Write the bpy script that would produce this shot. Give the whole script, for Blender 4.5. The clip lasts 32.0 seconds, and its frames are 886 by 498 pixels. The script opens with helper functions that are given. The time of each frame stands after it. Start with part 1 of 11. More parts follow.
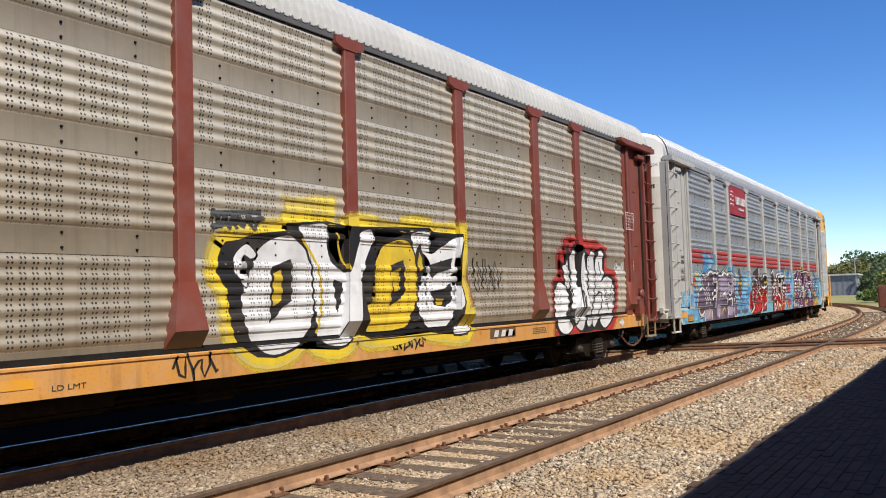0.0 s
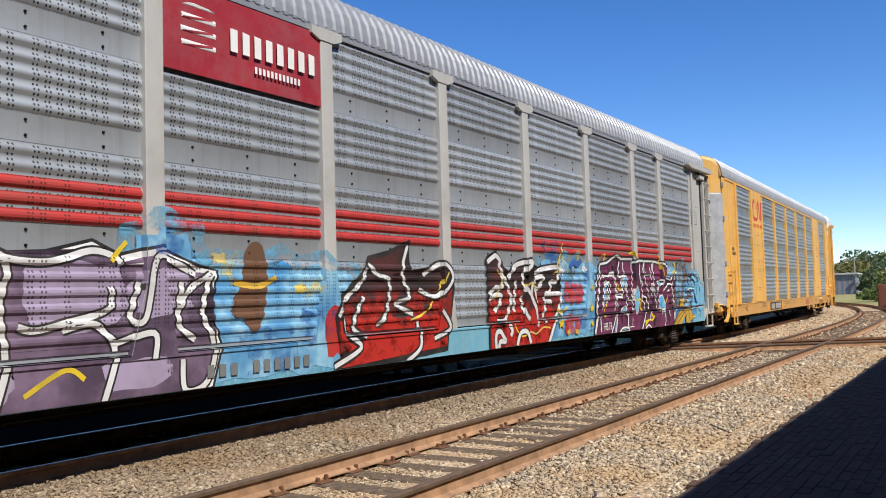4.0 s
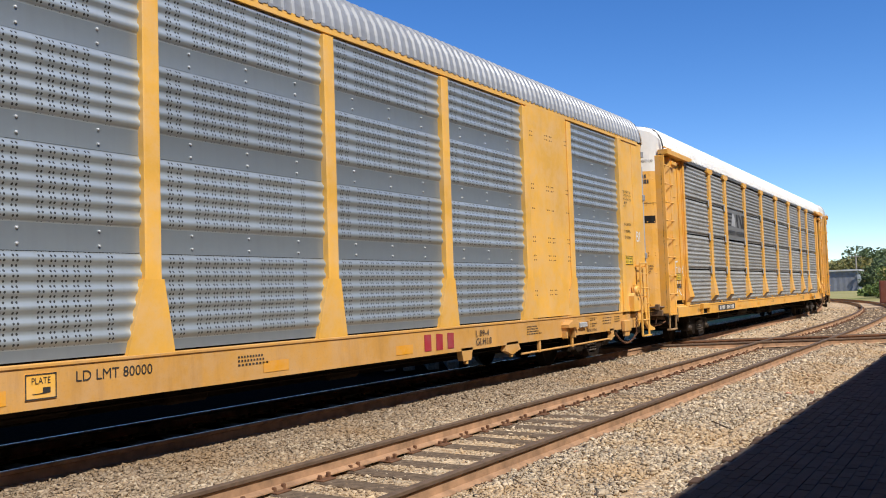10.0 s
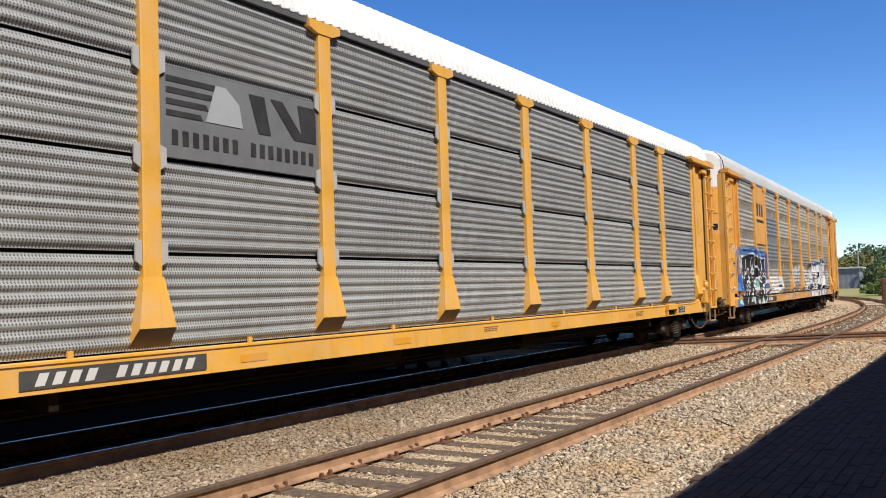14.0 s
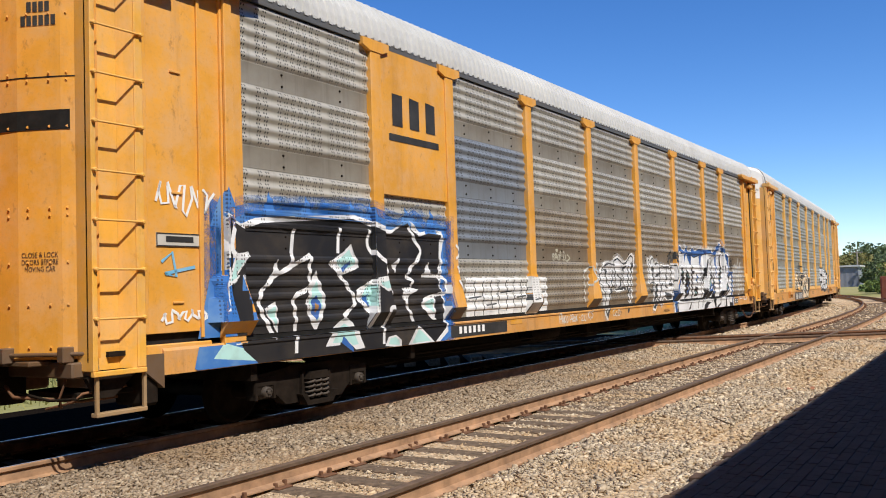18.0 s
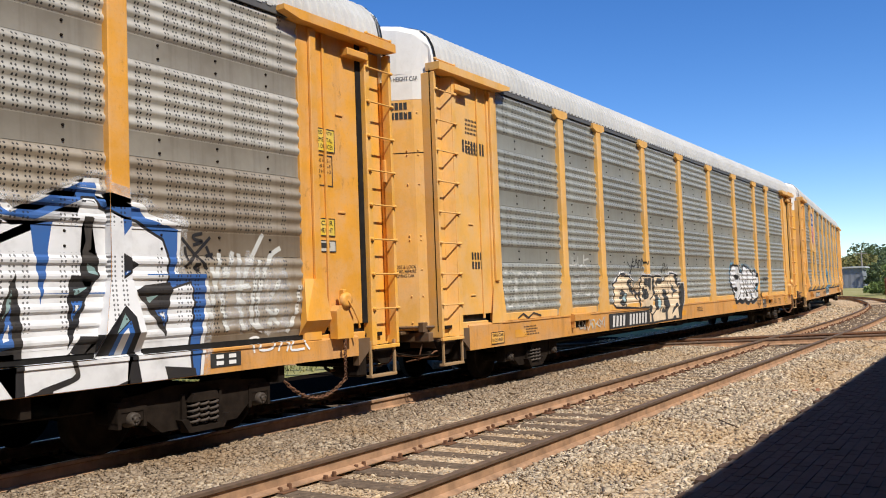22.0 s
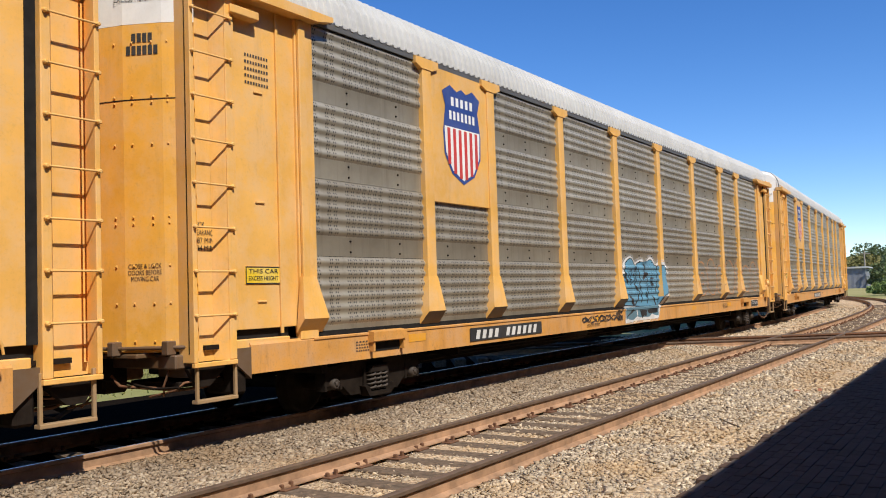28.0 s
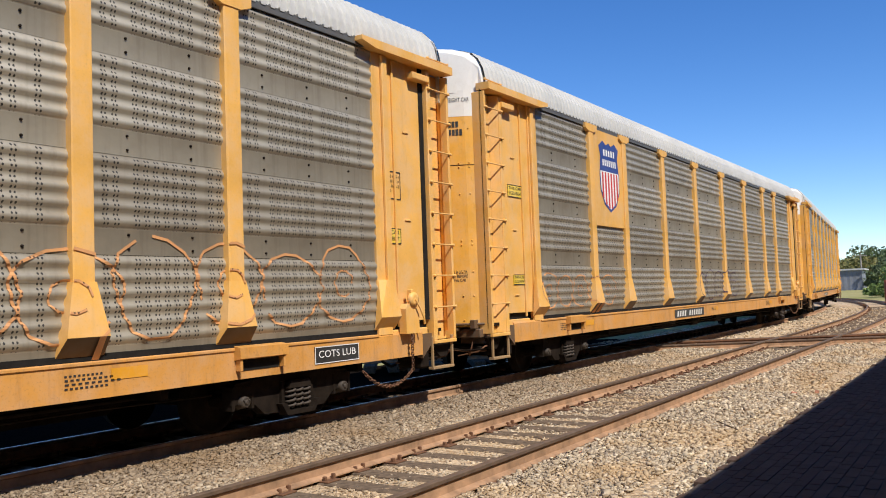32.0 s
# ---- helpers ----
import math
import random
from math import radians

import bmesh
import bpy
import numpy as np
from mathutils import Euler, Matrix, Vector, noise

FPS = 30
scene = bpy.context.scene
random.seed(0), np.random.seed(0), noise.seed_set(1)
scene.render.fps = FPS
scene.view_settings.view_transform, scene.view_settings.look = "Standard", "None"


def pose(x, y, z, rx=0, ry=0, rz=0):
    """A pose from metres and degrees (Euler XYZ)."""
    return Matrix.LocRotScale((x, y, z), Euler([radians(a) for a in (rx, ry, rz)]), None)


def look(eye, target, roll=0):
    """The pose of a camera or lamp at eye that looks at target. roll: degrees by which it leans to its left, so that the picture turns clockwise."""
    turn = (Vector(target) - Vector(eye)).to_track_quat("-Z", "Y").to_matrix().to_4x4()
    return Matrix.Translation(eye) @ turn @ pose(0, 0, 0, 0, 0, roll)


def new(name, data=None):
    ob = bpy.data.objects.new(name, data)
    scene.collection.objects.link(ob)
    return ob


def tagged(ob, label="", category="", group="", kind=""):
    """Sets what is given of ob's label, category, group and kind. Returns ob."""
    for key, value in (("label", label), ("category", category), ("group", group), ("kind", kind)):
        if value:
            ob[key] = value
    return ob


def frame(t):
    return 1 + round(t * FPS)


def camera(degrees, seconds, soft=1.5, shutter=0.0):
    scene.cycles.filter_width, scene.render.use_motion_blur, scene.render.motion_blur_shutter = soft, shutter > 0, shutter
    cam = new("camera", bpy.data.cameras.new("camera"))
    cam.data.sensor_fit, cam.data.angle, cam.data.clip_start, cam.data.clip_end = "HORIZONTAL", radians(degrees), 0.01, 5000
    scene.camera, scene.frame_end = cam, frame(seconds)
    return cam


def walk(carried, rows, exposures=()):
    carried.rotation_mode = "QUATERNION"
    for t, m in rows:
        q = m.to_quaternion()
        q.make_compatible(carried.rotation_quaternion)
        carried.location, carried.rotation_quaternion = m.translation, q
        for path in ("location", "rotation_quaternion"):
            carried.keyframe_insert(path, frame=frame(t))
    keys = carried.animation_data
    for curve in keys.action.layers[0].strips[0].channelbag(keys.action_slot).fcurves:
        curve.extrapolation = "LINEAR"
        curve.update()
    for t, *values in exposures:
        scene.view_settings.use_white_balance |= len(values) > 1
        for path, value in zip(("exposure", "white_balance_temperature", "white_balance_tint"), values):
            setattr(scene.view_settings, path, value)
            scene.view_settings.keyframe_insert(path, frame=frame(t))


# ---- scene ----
cam = camera(54.0, 32.0, soft=1.0)
EYE = 1.513
PATH = [
    (0.0, pose(0, 0, EYE, 93.23, 1.68, -57.41)),
    (0.5, pose(0, 0, EYE, 93.18, 1.68, -57.43)),
    (1.0, pose(0, 0, EYE, 93.07, 1.69, -57.42)),
    (1.5, pose(0, 0, EYE, 93.09, 1.68, -57.44)),
    (2.0, pose(0, 0, EYE, 93.18, 1.67, -57.48)),
    (2.5, pose(0, 0, EYE, 93.20, 1.62, -57.54)),
    (3.0, pose(0, 0, EYE, 93.23, 1.67, -57.49)),
    (3.5, pose(0, 0, EYE, 93.20, 1.68, -57.45)),
    (5.5, pose(0, 0, EYE, 93.13, 1.67, -57.40)),
    (6.0, pose(0, 0, EYE, 93.18, 1.79, -57.34)),
    (6.5, pose(0, 0, EYE, 93.24, 1.82, -57.29)),
    (7.0, pose(0, 0, EYE, 93.18, 1.92, -57.29)),
    (7.5, pose(0, 0, EYE, 93.11, 1.88, -57.34)),
    (8.0, pose(0, 0, EYE, 93.20, 1.90, -57.33)),
    (8.5, pose(0, 0, EYE, 93.24, 1.92, -57.32)),
    (9.0, pose(0, 0, EYE, 93.22, 1.87, -57.34)),
    (9.5, pose(0, 0, EYE, 93.12, 1.81, -57.32)),
    (10.0, pose(0, 0, EYE, 93.01, 1.80, -57.33)),
    (10.5, pose(0, 0, EYE, 93.06, 1.78, -57.37)),
    (11.0, pose(0, 0, EYE, 93.16, 1.73, -57.38)),
    (11.5, pose(0, 0, EYE, 93.09, 1.67, -57.42)),
    (12.0, pose(0, 0, EYE, 92.99, 1.62, -57.47)),
    (12.5, pose(0, 0, EYE, 92.97, 1.70, -57.37)),
    (13.0, pose(0, 0, EYE, 92.84, 1.77, -57.37)),
    (13.5, pose(0, 0, EYE, 92.80, 1.82, -57.30)),
    (14.0, pose(0, 0, EYE, 92.86, 1.83, -57.22)),
    (14.5, pose(0, 0, EYE, 92.88, 1.90, -57.18)),
    (16.5, pose(0, 0, EYE, 92.88, 1.89, -57.23)),
    (17.0, pose(0, 0, EYE, 92.91, 1.90, -57.22)),
    (17.5, pose(0, 0, EYE, 92.87, 1.87, -57.23)),
    (18.0, pose(0, 0, EYE, 92.75, 1.83, -57.27)),
    (18.5, pose(0, 0, EYE, 92.77, 1.90, -57.28)),
    (19.0, pose(0, 0, EYE, 92.97, 1.95, -57.24)),
    (19.5, pose(0, 0, EYE, 93.04, 1.89, -57.26)),
    (20.0, pose(0, 0, EYE, 93.07, 1.88, -57.28)),
    (20.5, pose(0, 0, EYE, 92.94, 1.96, -57.22)),
    (21.0, pose(0, 0, EYE, 92.79, 2.03, -57.09)),
    (21.5, pose(0, 0, EYE, 92.85, 2.05, -57.03)),
    (22.0, pose(0, 0, EYE, 92.97, 2.10, -57.02)),
    (22.5, pose(0, 0, EYE, 92.92, 2.03, -57.04)),
    (23.0, pose(0, 0, EYE, 92.86, 2.04, -57.04)),
    (23.5, pose(0, 0, EYE, 92.86, 1.92, -56.99)),
    (24.0, pose(0, 0, EYE, 92.88, 1.63, -56.95)),
    (24.5, pose(0, 0, EYE, 92.92, 1.59, -57.02)),
    (26.5, pose(0, 0, EYE, 92.77, 1.72, -56.93)),
    (27.0, pose(0, 0, EYE, 92.81, 1.72, -56.90)),
    (27.5, pose(0, 0, EYE, 92.82, 1.75, -56.88)),
    (28.0, pose(0, 0, EYE, 92.87, 1.85, -56.87)),
    (28.5, pose(0, 0, EYE, 92.87, 1.90, -56.86)),
    (29.0, pose(0, 0, EYE, 92.93, 1.99, -56.84)),
    (29.5, pose(0, 0, EYE, 92.96, 2.00, -56.85)),
    (30.0, pose(0, 0, EYE, 92.96, 1.99, -56.86)),
    (30.5, pose(0, 0, EYE, 92.94, 2.05, -56.86)),
    (31.0, pose(0, 0, EYE, 92.96, 2.08, -56.95)),
    (31.5, pose(0, 0, EYE, 93.06, 2.07, -57.05)),
    (32.0, pose(0, 0, EYE, 93.08, 2.04, -57.06)),
]
walk(cam, PATH)
# metres that the train has rolled, every half second
ROLLED = [
    -0.04, 2.78, 5.59, 8.41, 11.25, 14.07, 16.89, 19.70, 22.53, 25.34, 28.16, 30.97, 33.76,
    36.54, 39.30, 42.05, 44.78, 47.46, 50.19, 52.98, 55.77, 58.56, 61.39, 64.20, 66.96, 69.71,
    72.47, 75.22, 77.98, 80.74, 83.49, 86.23, 88.98, 91.73, 94.47, 97.21, 99.95, 102.69, 105.41,
    108.15, 110.88, 113.60, 116.33, 119.05, 121.77, 124.49, 127.20, 129.91, 132.61, 135.33, 138.03, 140.73,
    143.43, 146.12, 148.82, 151.51, 154.20, 156.89, 159.56, 162.25, 164.93, 167.61, 170.29, 172.96, 175.63,
]

# ---- light ----
world = bpy.data.worlds.new("sky")
scene.world = world
world.use_nodes = True
wn = world.node_tree.nodes
wl = world.node_tree.links
SUN_DIR = Vector((0.40, 1.0, -1.28)).normalized()
sky = wn.new("ShaderNodeTexSky")
sky.sky_type = 'NISHITA'
sky.sun_disc = False
sky.sun_elevation = math.asin(-SUN_DIR.z)
sky.sun_rotation = math.atan2(-SUN_DIR.x, -SUN_DIR.y)
sky.altitude = 50
sky.air_density = 0.75
sky.dust_density = 0.0
sky.ozone_density = 3.0
deep = wn.new("ShaderNodeHueSaturation")
deep.inputs["Saturation"].default_value = 1.28
deep.inputs["Hue"].default_value = 0.509
deep.inputs["Value"].default_value = 1.54
wl.new(sky.outputs["Color"], deep.inputs["Color"])
wl.new(deep.outputs["Color"], wn["Background"].inputs["Color"])
wn["Background"].inputs["Strength"].default_value = 0.10
sun = new("sun", bpy.data.lights.new("sun", 'SUN'))
sun.data.energy = 5.0
sun.data.angle = radians(0.53)
sun.data.color = (1.0, 0.94, 0.835)
sun.matrix_basis = look((0, 0, 0), SUN_DIR)
scene.view_settings.exposure = 0.13


# ---- materials ----
MATS = {}


def node_mat(name, rough=0.6, metal=0.0):
    m = bpy.data.materials.new(name)
    m.use_nodes = True
    n, l = m.node_tree.nodes, m.node_tree.links
    b = n["Principled BSDF"]
    b.inputs["Roughness"].default_value = rough
    b.inputs["Metallic"].default_value = metal
    return m, n, l, b


def noise_node(n, l, scale, detail=4.0, stretch=(1, 1, 1), coord="Object", rough=0.6):
    tc = n.new("ShaderNodeTexCoord")
    mp = n.new("ShaderNodeMapping")
    mp.inputs["Scale"].default_value = stretch
    l.new(tc.outputs[coord], mp.inputs["Vector"])
    t = n.new("ShaderNodeTexNoise")
    t.inputs["Scale"].default_value = scale
    t.inputs["Detail"].default_value = detail
    t.inputs["Roughness"].default_value = rough
    l.new(mp.outputs["Vector"], t.inputs["Vector"])
    return t


def ramp(n, l, src, p0, p1, c0=(0, 0, 0, 1), c1=(1, 1, 1, 1)):
    r = n.new("ShaderNodeValToRGB")
    r.color_ramp.elements[0].position, r.color_ramp.elements[1].position = p0, p1
    r.color_ramp.elements[0].color, r.color_ramp.elements[1].color = c0, c1
    l.new(src, r.inputs["Fac"])
    return r


def mix(n, l, fac, a, b, blend='MIX'):
    m = n.new("ShaderNodeMix")
    m.data_type = 'RGBA'
    m.blend_type = blend
    for sock, v in ((m.inputs[0], fac), (m.inputs[6], a), (m.inputs[7], b)):
        if isinstance(v, (int, float)):
            sock.default_value = v
        elif isinstance(v, tuple):
            sock.default_value = (*v[:3], 1)
        else:
            l.new(v, sock)
    return m.outputs[2]


def math_node(n, l, op, a, b=0.0, c=0.0):
    m = n.new("ShaderNodeMath")
    m.operation = op
    for sock, v in zip(m.inputs, (a, b, c)):
        if isinstance(v, (int, float)):
            sock.default_value = v
        else:
            l.new(v, sock)
    return m.outputs[0]


def bump(n, l, b, src, strength=0.3, dist=0.01):
    k = n.new("ShaderNodeBump")
    k.inputs["Strength"].default_value = strength
    k.inputs["Distance"].default_value = dist
    l.new(src, k.inputs["Height"])
    l.new(k.outputs["Normal"], b.inputs["Normal"])


def painted(name, col, dirt=(0.16, 0.09, 0.05), amount=0.35, rough=0.5, rust=0.0, coord="Object"):
    """Weathered paint: blotches, run-down streaks, a little rust, fine relief."""
    if name in MATS:
        return MATS[name]
    m, n, l, b = node_mat(name, rough)
    big = noise_node(n, l, 0.9, 5, coord=coord)
    streak = noise_node(n, l, 1.7, 7, (2.2, 2.2, 0.30), coord=coord, rough=0.7)
    blot = noise_node(n, l, 2.6, 7, coord=coord, rough=0.7)
    fine = noise_node(n, l, 38, 4, coord=coord)
    light = mix(n, l, ramp(n, l, big.outputs["Fac"], 0.35, 0.7).outputs["Color"], tuple(c * 0.86 for c in col), tuple(min(1, c * 1.10) for c in col))
    faded = tuple(min(1, 0.72 * c + 0.28 * (sum(col) / 3 + 0.1)) for c in col)
    light = mix(n, l, math_node(n, l, 'MULTIPLY', ramp(n, l, blot.outputs["Fac"], 0.42, 0.62).outputs["Color"], 0.6), light, faded)
    f = math_node(n, l, 'MULTIPLY', ramp(n, l, streak.outputs["Fac"], 0.52, 0.86).outputs["Color"], amount)
    c = mix(n, l, f, light, dirt)
    g = math_node(n, l, 'MULTIPLY', ramp(n, l, fine.outputs["Fac"], 0.55, 0.8).outputs["Color"], amount * 0.6)
    c = mix(n, l, g, c, dirt)
    if rust:
        sp = noise_node(n, l, 6.5, 8, (1, 1, 0.6), coord=coord, rough=0.72)
        c = mix(n, l, math_node(n, l, 'MULTIPLY', ramp(n, l, sp.outputs["Fac"], 0.60, 0.70).outputs["Color"], rust), c, (0.13, 0.045, 0.018))
    l.new(c, b.inputs["Base Color"])
    rr = math_node(n, l, 'MULTIPLY_ADD', big.outputs["Fac"], 0.25, rough - 0.1)
    l.new(rr, b.inputs["Roughness"])
    bump(n, l, b, fine.outputs["Fac"], 0.12, 0.004)
    MATS[name] = m
    return m


def perforated(name, col, grime=(0.10, 0.075, 0.05), amount=0.4, fine_holes=False, metal=0.35, rough=0.45, hole=0.95, spray=False, band=0.0, band_col=(0.17, 0.125, 0.08)):
    """Galvanised side sheet with columns of small punched holes, grime and streaks."""
    if name in MATS:
        return MATS[name]
    m, n, l, b = node_mat(name, rough, metal)
    tc = n.new("ShaderNodeTexCoord")
    sep = n.new("ShaderNodeSeparateXYZ")
    l.new(tc.outputs["Object"], sep.inputs[0])
    x, z = sep.outputs[0], sep.outputs[2]
    raw = z
    if spray:
        z = math_node(n, l, 'FLOORED_MODULO', math_node(n, l, 'SUBTRACT', z, 1.04), 0.98)
    if fine_holes:
        px, pz, rad = 0.034, 0.030, 0.33
        u = math_node(n, l, 'FRACT', math_node(n, l, 'DIVIDE', x, px))
        row = math_node(n, l, 'FRACT', math_node(n, l, 'DIVIDE', z, 0.1475))
        keep = math_node(n, l, 'LESS_THAN', row, 0.88)
    else:
        px, pz, rad = 0.040, 0.046, 0.23
        col_id = math_node(n, l, 'FLOOR', math_node(n, l, 'DIVIDE', x, px * 3))
        wn_ = n.new("ShaderNodeTexWhiteNoise")
        wn_.noise_dimensions = '1D'
        l.new(col_id, wn_.inputs["W"])
        keep = math_node(n, l, 'GREATER_THAN', wn_.outputs["Value"], 0.36)
        keep = math_node(n, l, 'MULTIPLY', keep, math_node(n, l, 'LESS_THAN', math_node(n, l, 'FRACT', math_node(n, l, 'DIVIDE', x, px * 3)), 0.667))
        keep = math_node(n, l, 'MULTIPLY', keep, math_node(n, l, 'GREATER_THAN', z, 0.26))
        u = math_node(n, l, 'FRACT', math_node(n, l, 'DIVIDE', x, px))
        u = math_node(n, l, 'MULTIPLY_ADD', math_node(n, l, 'SUBTRACT', u, 0.5), px / pz, 0.5)
    v = math_node(n, l, 'FRACT', math_node(n, l, 'DIVIDE', z, pz))
    du = math_node(n, l, 'SUBTRACT', u, 0.5)
    dv = math_node(n, l, 'SUBTRACT', v, 0.5)
    du, dv = math_node(n, l, 'MULTIPLY', du, 1.3 if fine_holes else 1.0), math_node(n, l, 'MULTIPLY', dv, 0.86)
    r2 = math_node(n, l, 'ADD', math_node(n, l, 'MULTIPLY', du, du), math_node(n, l, 'MULTIPLY', dv, dv))
    inside = math_node(n, l, 'MULTIPLY', math_node(n, l, 'LESS_THAN', r2, rad * rad), keep)
    inside = math_node(n, l, 'MULTIPLY', inside, hole)
    if spray:
        inside = math_node(n, l, 'MULTIPLY', inside, math_node(n, l, 'GREATER_THAN', raw, 1.04))
    oi = n.new("ShaderNodeObjectInfo")
    tone = math_node(n, l, 'MULTIPLY_ADD', oi.outputs["Random"], 0.22, 0.86)
    big = noise_node(n, l, 1.3, 5)
    streak = noise_node(n, l, 2.6, 5) if spray else noise_node(n, l, 3.0, 6, (4.0, 4.0, 0.3))
    fine = noise_node(n, l, 60, 3)
    base = mix(n, l, 1.0, col, (1, 1, 1), 'MULTIPLY')
    tint = n.new("ShaderNodeCombineColor")
    for i in range(3):
        l.new(tone, tint.inputs[i])
    base = mix(n, l, 1.0, base, tint.outputs[0], 'MULTIPLY')
    g = math_node(n, l, 'MULTIPLY', ramp(n, l, big.outputs["Fac"], 0.38, 0.72).outputs["Color"], amount)
    base = mix(n, l, g, base, grime)
    g = math_node(n, l, 'MULTIPLY', ramp(n, l, streak.outputs["Fac"], 0.5, 0.8).outputs["Color"], amount)
    base = mix(n, l, g, base, grime)
    if band:
        low = math_node(n, l, 'MULTIPLY', math_node(n, l, 'LESS_THAN', z, 0.25), math_node(n, l, 'MULTIPLY_ADD', big.outputs["Fac"], 0.6, 0.7))
        base = mix(n, l, math_node(n, l, 'MULTIPLY', low, band), base, band_col)
    base = mix(n, l, inside, base, (0.012, 0.011, 0.010))
    l.new(base, b.inputs["Base Color"])
    l.new(math_node(n, l, 'MULTIPLY', metal, math_node(n, l, 'SUBTRACT', 1.0, inside)), b.inputs["Metallic"])
    l.new(math_node(n, l, 'MULTIPLY_ADD', big.outputs["Fac"], 0.3, rough - 0.1), b.inputs["Roughness"])
    bump(n, l, b, fine.outputs["Fac"], 0.08, 0.003)
    MATS[name] = m
    return m


def plain(name, col, rough=0.6, metal=0.0, vary=0.25, scale=14.0, coord="Object", bumpy=0.15):
    if name in MATS:
        return MATS[name]
    m, n, l, b = node_mat(name, rough, metal)
    t = noise_node(n, l, scale, 5, coord=coord)
    c = mix(n, l, ramp(n, l, t.outputs["Fac"], 0.3, 0.75).outputs["Color"], tuple(c * (1 - vary) for c in col), tuple(min(1, c * (1 + vary)) for c in col))
    l.new(c, b.inputs["Base Color"])
    bump(n, l, b, t.outputs["Fac"], bumpy, 0.01)
    MATS[name] = m
    return m


def oily(n, l, c, w):
    """Brown brake dust and oil in the ballast beside and under the running track."""
    tc = n.new("ShaderNodeTexCoord")
    sep = n.new("ShaderNodeSeparateXYZ")
    l.new(tc.outputs["Object"], sep.inputs[0])
    y = math_node(n, l, 'ADD', sep.outputs[1], math_node(n, l, 'MULTIPLY', w.outputs["Fac"], 1.6))
    r = n.new("ShaderNodeMapRange")
    r.inputs["From Min"].default_value, r.inputs["From Max"].default_value = 5.6, 8.2
    l.new(y, r.inputs["Value"])
    far = n.new("ShaderNodeMapRange")
    far.inputs["From Min"].default_value, far.inputs["From Max"].default_value = 24.0, 14.0
    l.new(sep.outputs[0], far.inputs["Value"])
    f = math_node(n, l, 'MULTIPLY', r.outputs["Result"], far.outputs["Result"])
    return mix(n, l, math_node(n, l, 'MULTIPLY', f, 0.60), c, (0.14, 0.09, 0.055))


def gravel_mat(name, lo, hi, coord="Generated"):
    m, n, l, b = node_mat(name, 0.9)
    g = n.new("ShaderNodeNewGeometry")
    r = ramp(n, l, g.outputs["Random Per Island"], 0.0, 1.0, (*lo, 1), (*hi, 1))
    for at, k in ((0.18, 0.30), (0.55, 0.52), (0.80, 0.62), (0.90, 1.0)):
        e = r.color_ramp.elements.new(at)
        e.color = (*[a * (1 - k) + c * k for a, c in zip(lo, hi)], 1)
    t = noise_node(n, l, 30, 3)
    w = noise_node(n, l, 0.55, 4)
    c = mix(n, l, math_node(n, l, 'MULTIPLY', t.outputs["Fac"], 0.35), r.outputs["Color"], (0.12, 0.10, 0.08))
    c = mix(n, l, math_node(n, l, 'MULTIPLY', ramp(n, l, w.outputs["Fac"], 0.48, 0.64).outputs["Color"], 0.60), c, (0.46, 0.30, 0.15))
    c = oily(n, l, c, w)
    l.new(c, b.inputs["Base Color"])
    bump(n, l, b, t.outputs["Fac"], 0.3, 0.01)
    MATS[name] = m
    return m


def ground_mat():
    m, n, l, b = node_mat("gravel_bed", 0.95)
    vo = n.new("ShaderNodeTexVoronoi")
    vo.inputs["Scale"].default_value = 26
    tc = n.new("ShaderNodeTexCoord")
    l.new(tc.outputs["Object"], vo.inputs["Vector"])
    r = ramp(n, l, vo.outputs["Color"], 0.1, 0.9, (0.40, 0.28, 0.17, 1), (0.74, 0.57, 0.38, 1))
    w = noise_node(n, l, 0.5, 5)
    c = mix(n, l, math_node(n, l, 'MULTIPLY', ramp(n, l, w.outputs["Fac"], 0.48, 0.7).outputs["Color"], 0.5), r.outputs["Color"], (0.30, 0.19, 0.10))
    d = ramp(n, l, vo.outputs["Distance"], 0.3, 0.75)
    c = mix(n, l, math_node(n, l, 'MULTIPLY', d.outputs["Color"], 0.25), c, (0.12, 0.09, 0.065))
    c = oily(n, l, c, w)
    l.new(c, b.inputs["Base Color"])
    inv = math_node(n, l, 'SUBTRACT', 1.0, vo.outputs["Distance"])
    bump(n, l, b, inv, 0.8, 0.03)
    MATS["gravel_bed"] = m
    return m


def grass_ground_mat():
    m, n, l, b = node_mat("grass_ground", 0.95)
    a = noise_node(n, l, 0.08, 6)
    f = noise_node(n, l, 3.0, 6)
    c = mix(n, l, ramp(n, l, a.outputs["Fac"], 0.35, 0.65).outputs["Color"], (0.24, 0.24, 0.085), (0.42, 0.36, 0.17))
    c = mix(n, l, math_node(n, l, 'MULTIPLY', f.outputs["Fac"], 0.4), c, (0.14, 0.15, 0.045))
    l.new(c, b.inputs["Base Color"])
    bump(n, l, b, f.outputs["Fac"], 0.8, 0.1)
    MATS["grass_ground"] = m
    return m


def leaf_mat(name, a, c_):
    m, n, l, b = node_mat(name, 0.7)
    g = n.new("ShaderNodeNewGeometry")
    r = ramp(n, l, g.outputs["Random Per Island"], 0.0, 1.0, (*a, 1), (*c_, 1))
    l.new(r.outputs["Color"], b.inputs["Base Color"])
    MATS[name] = m
    return m


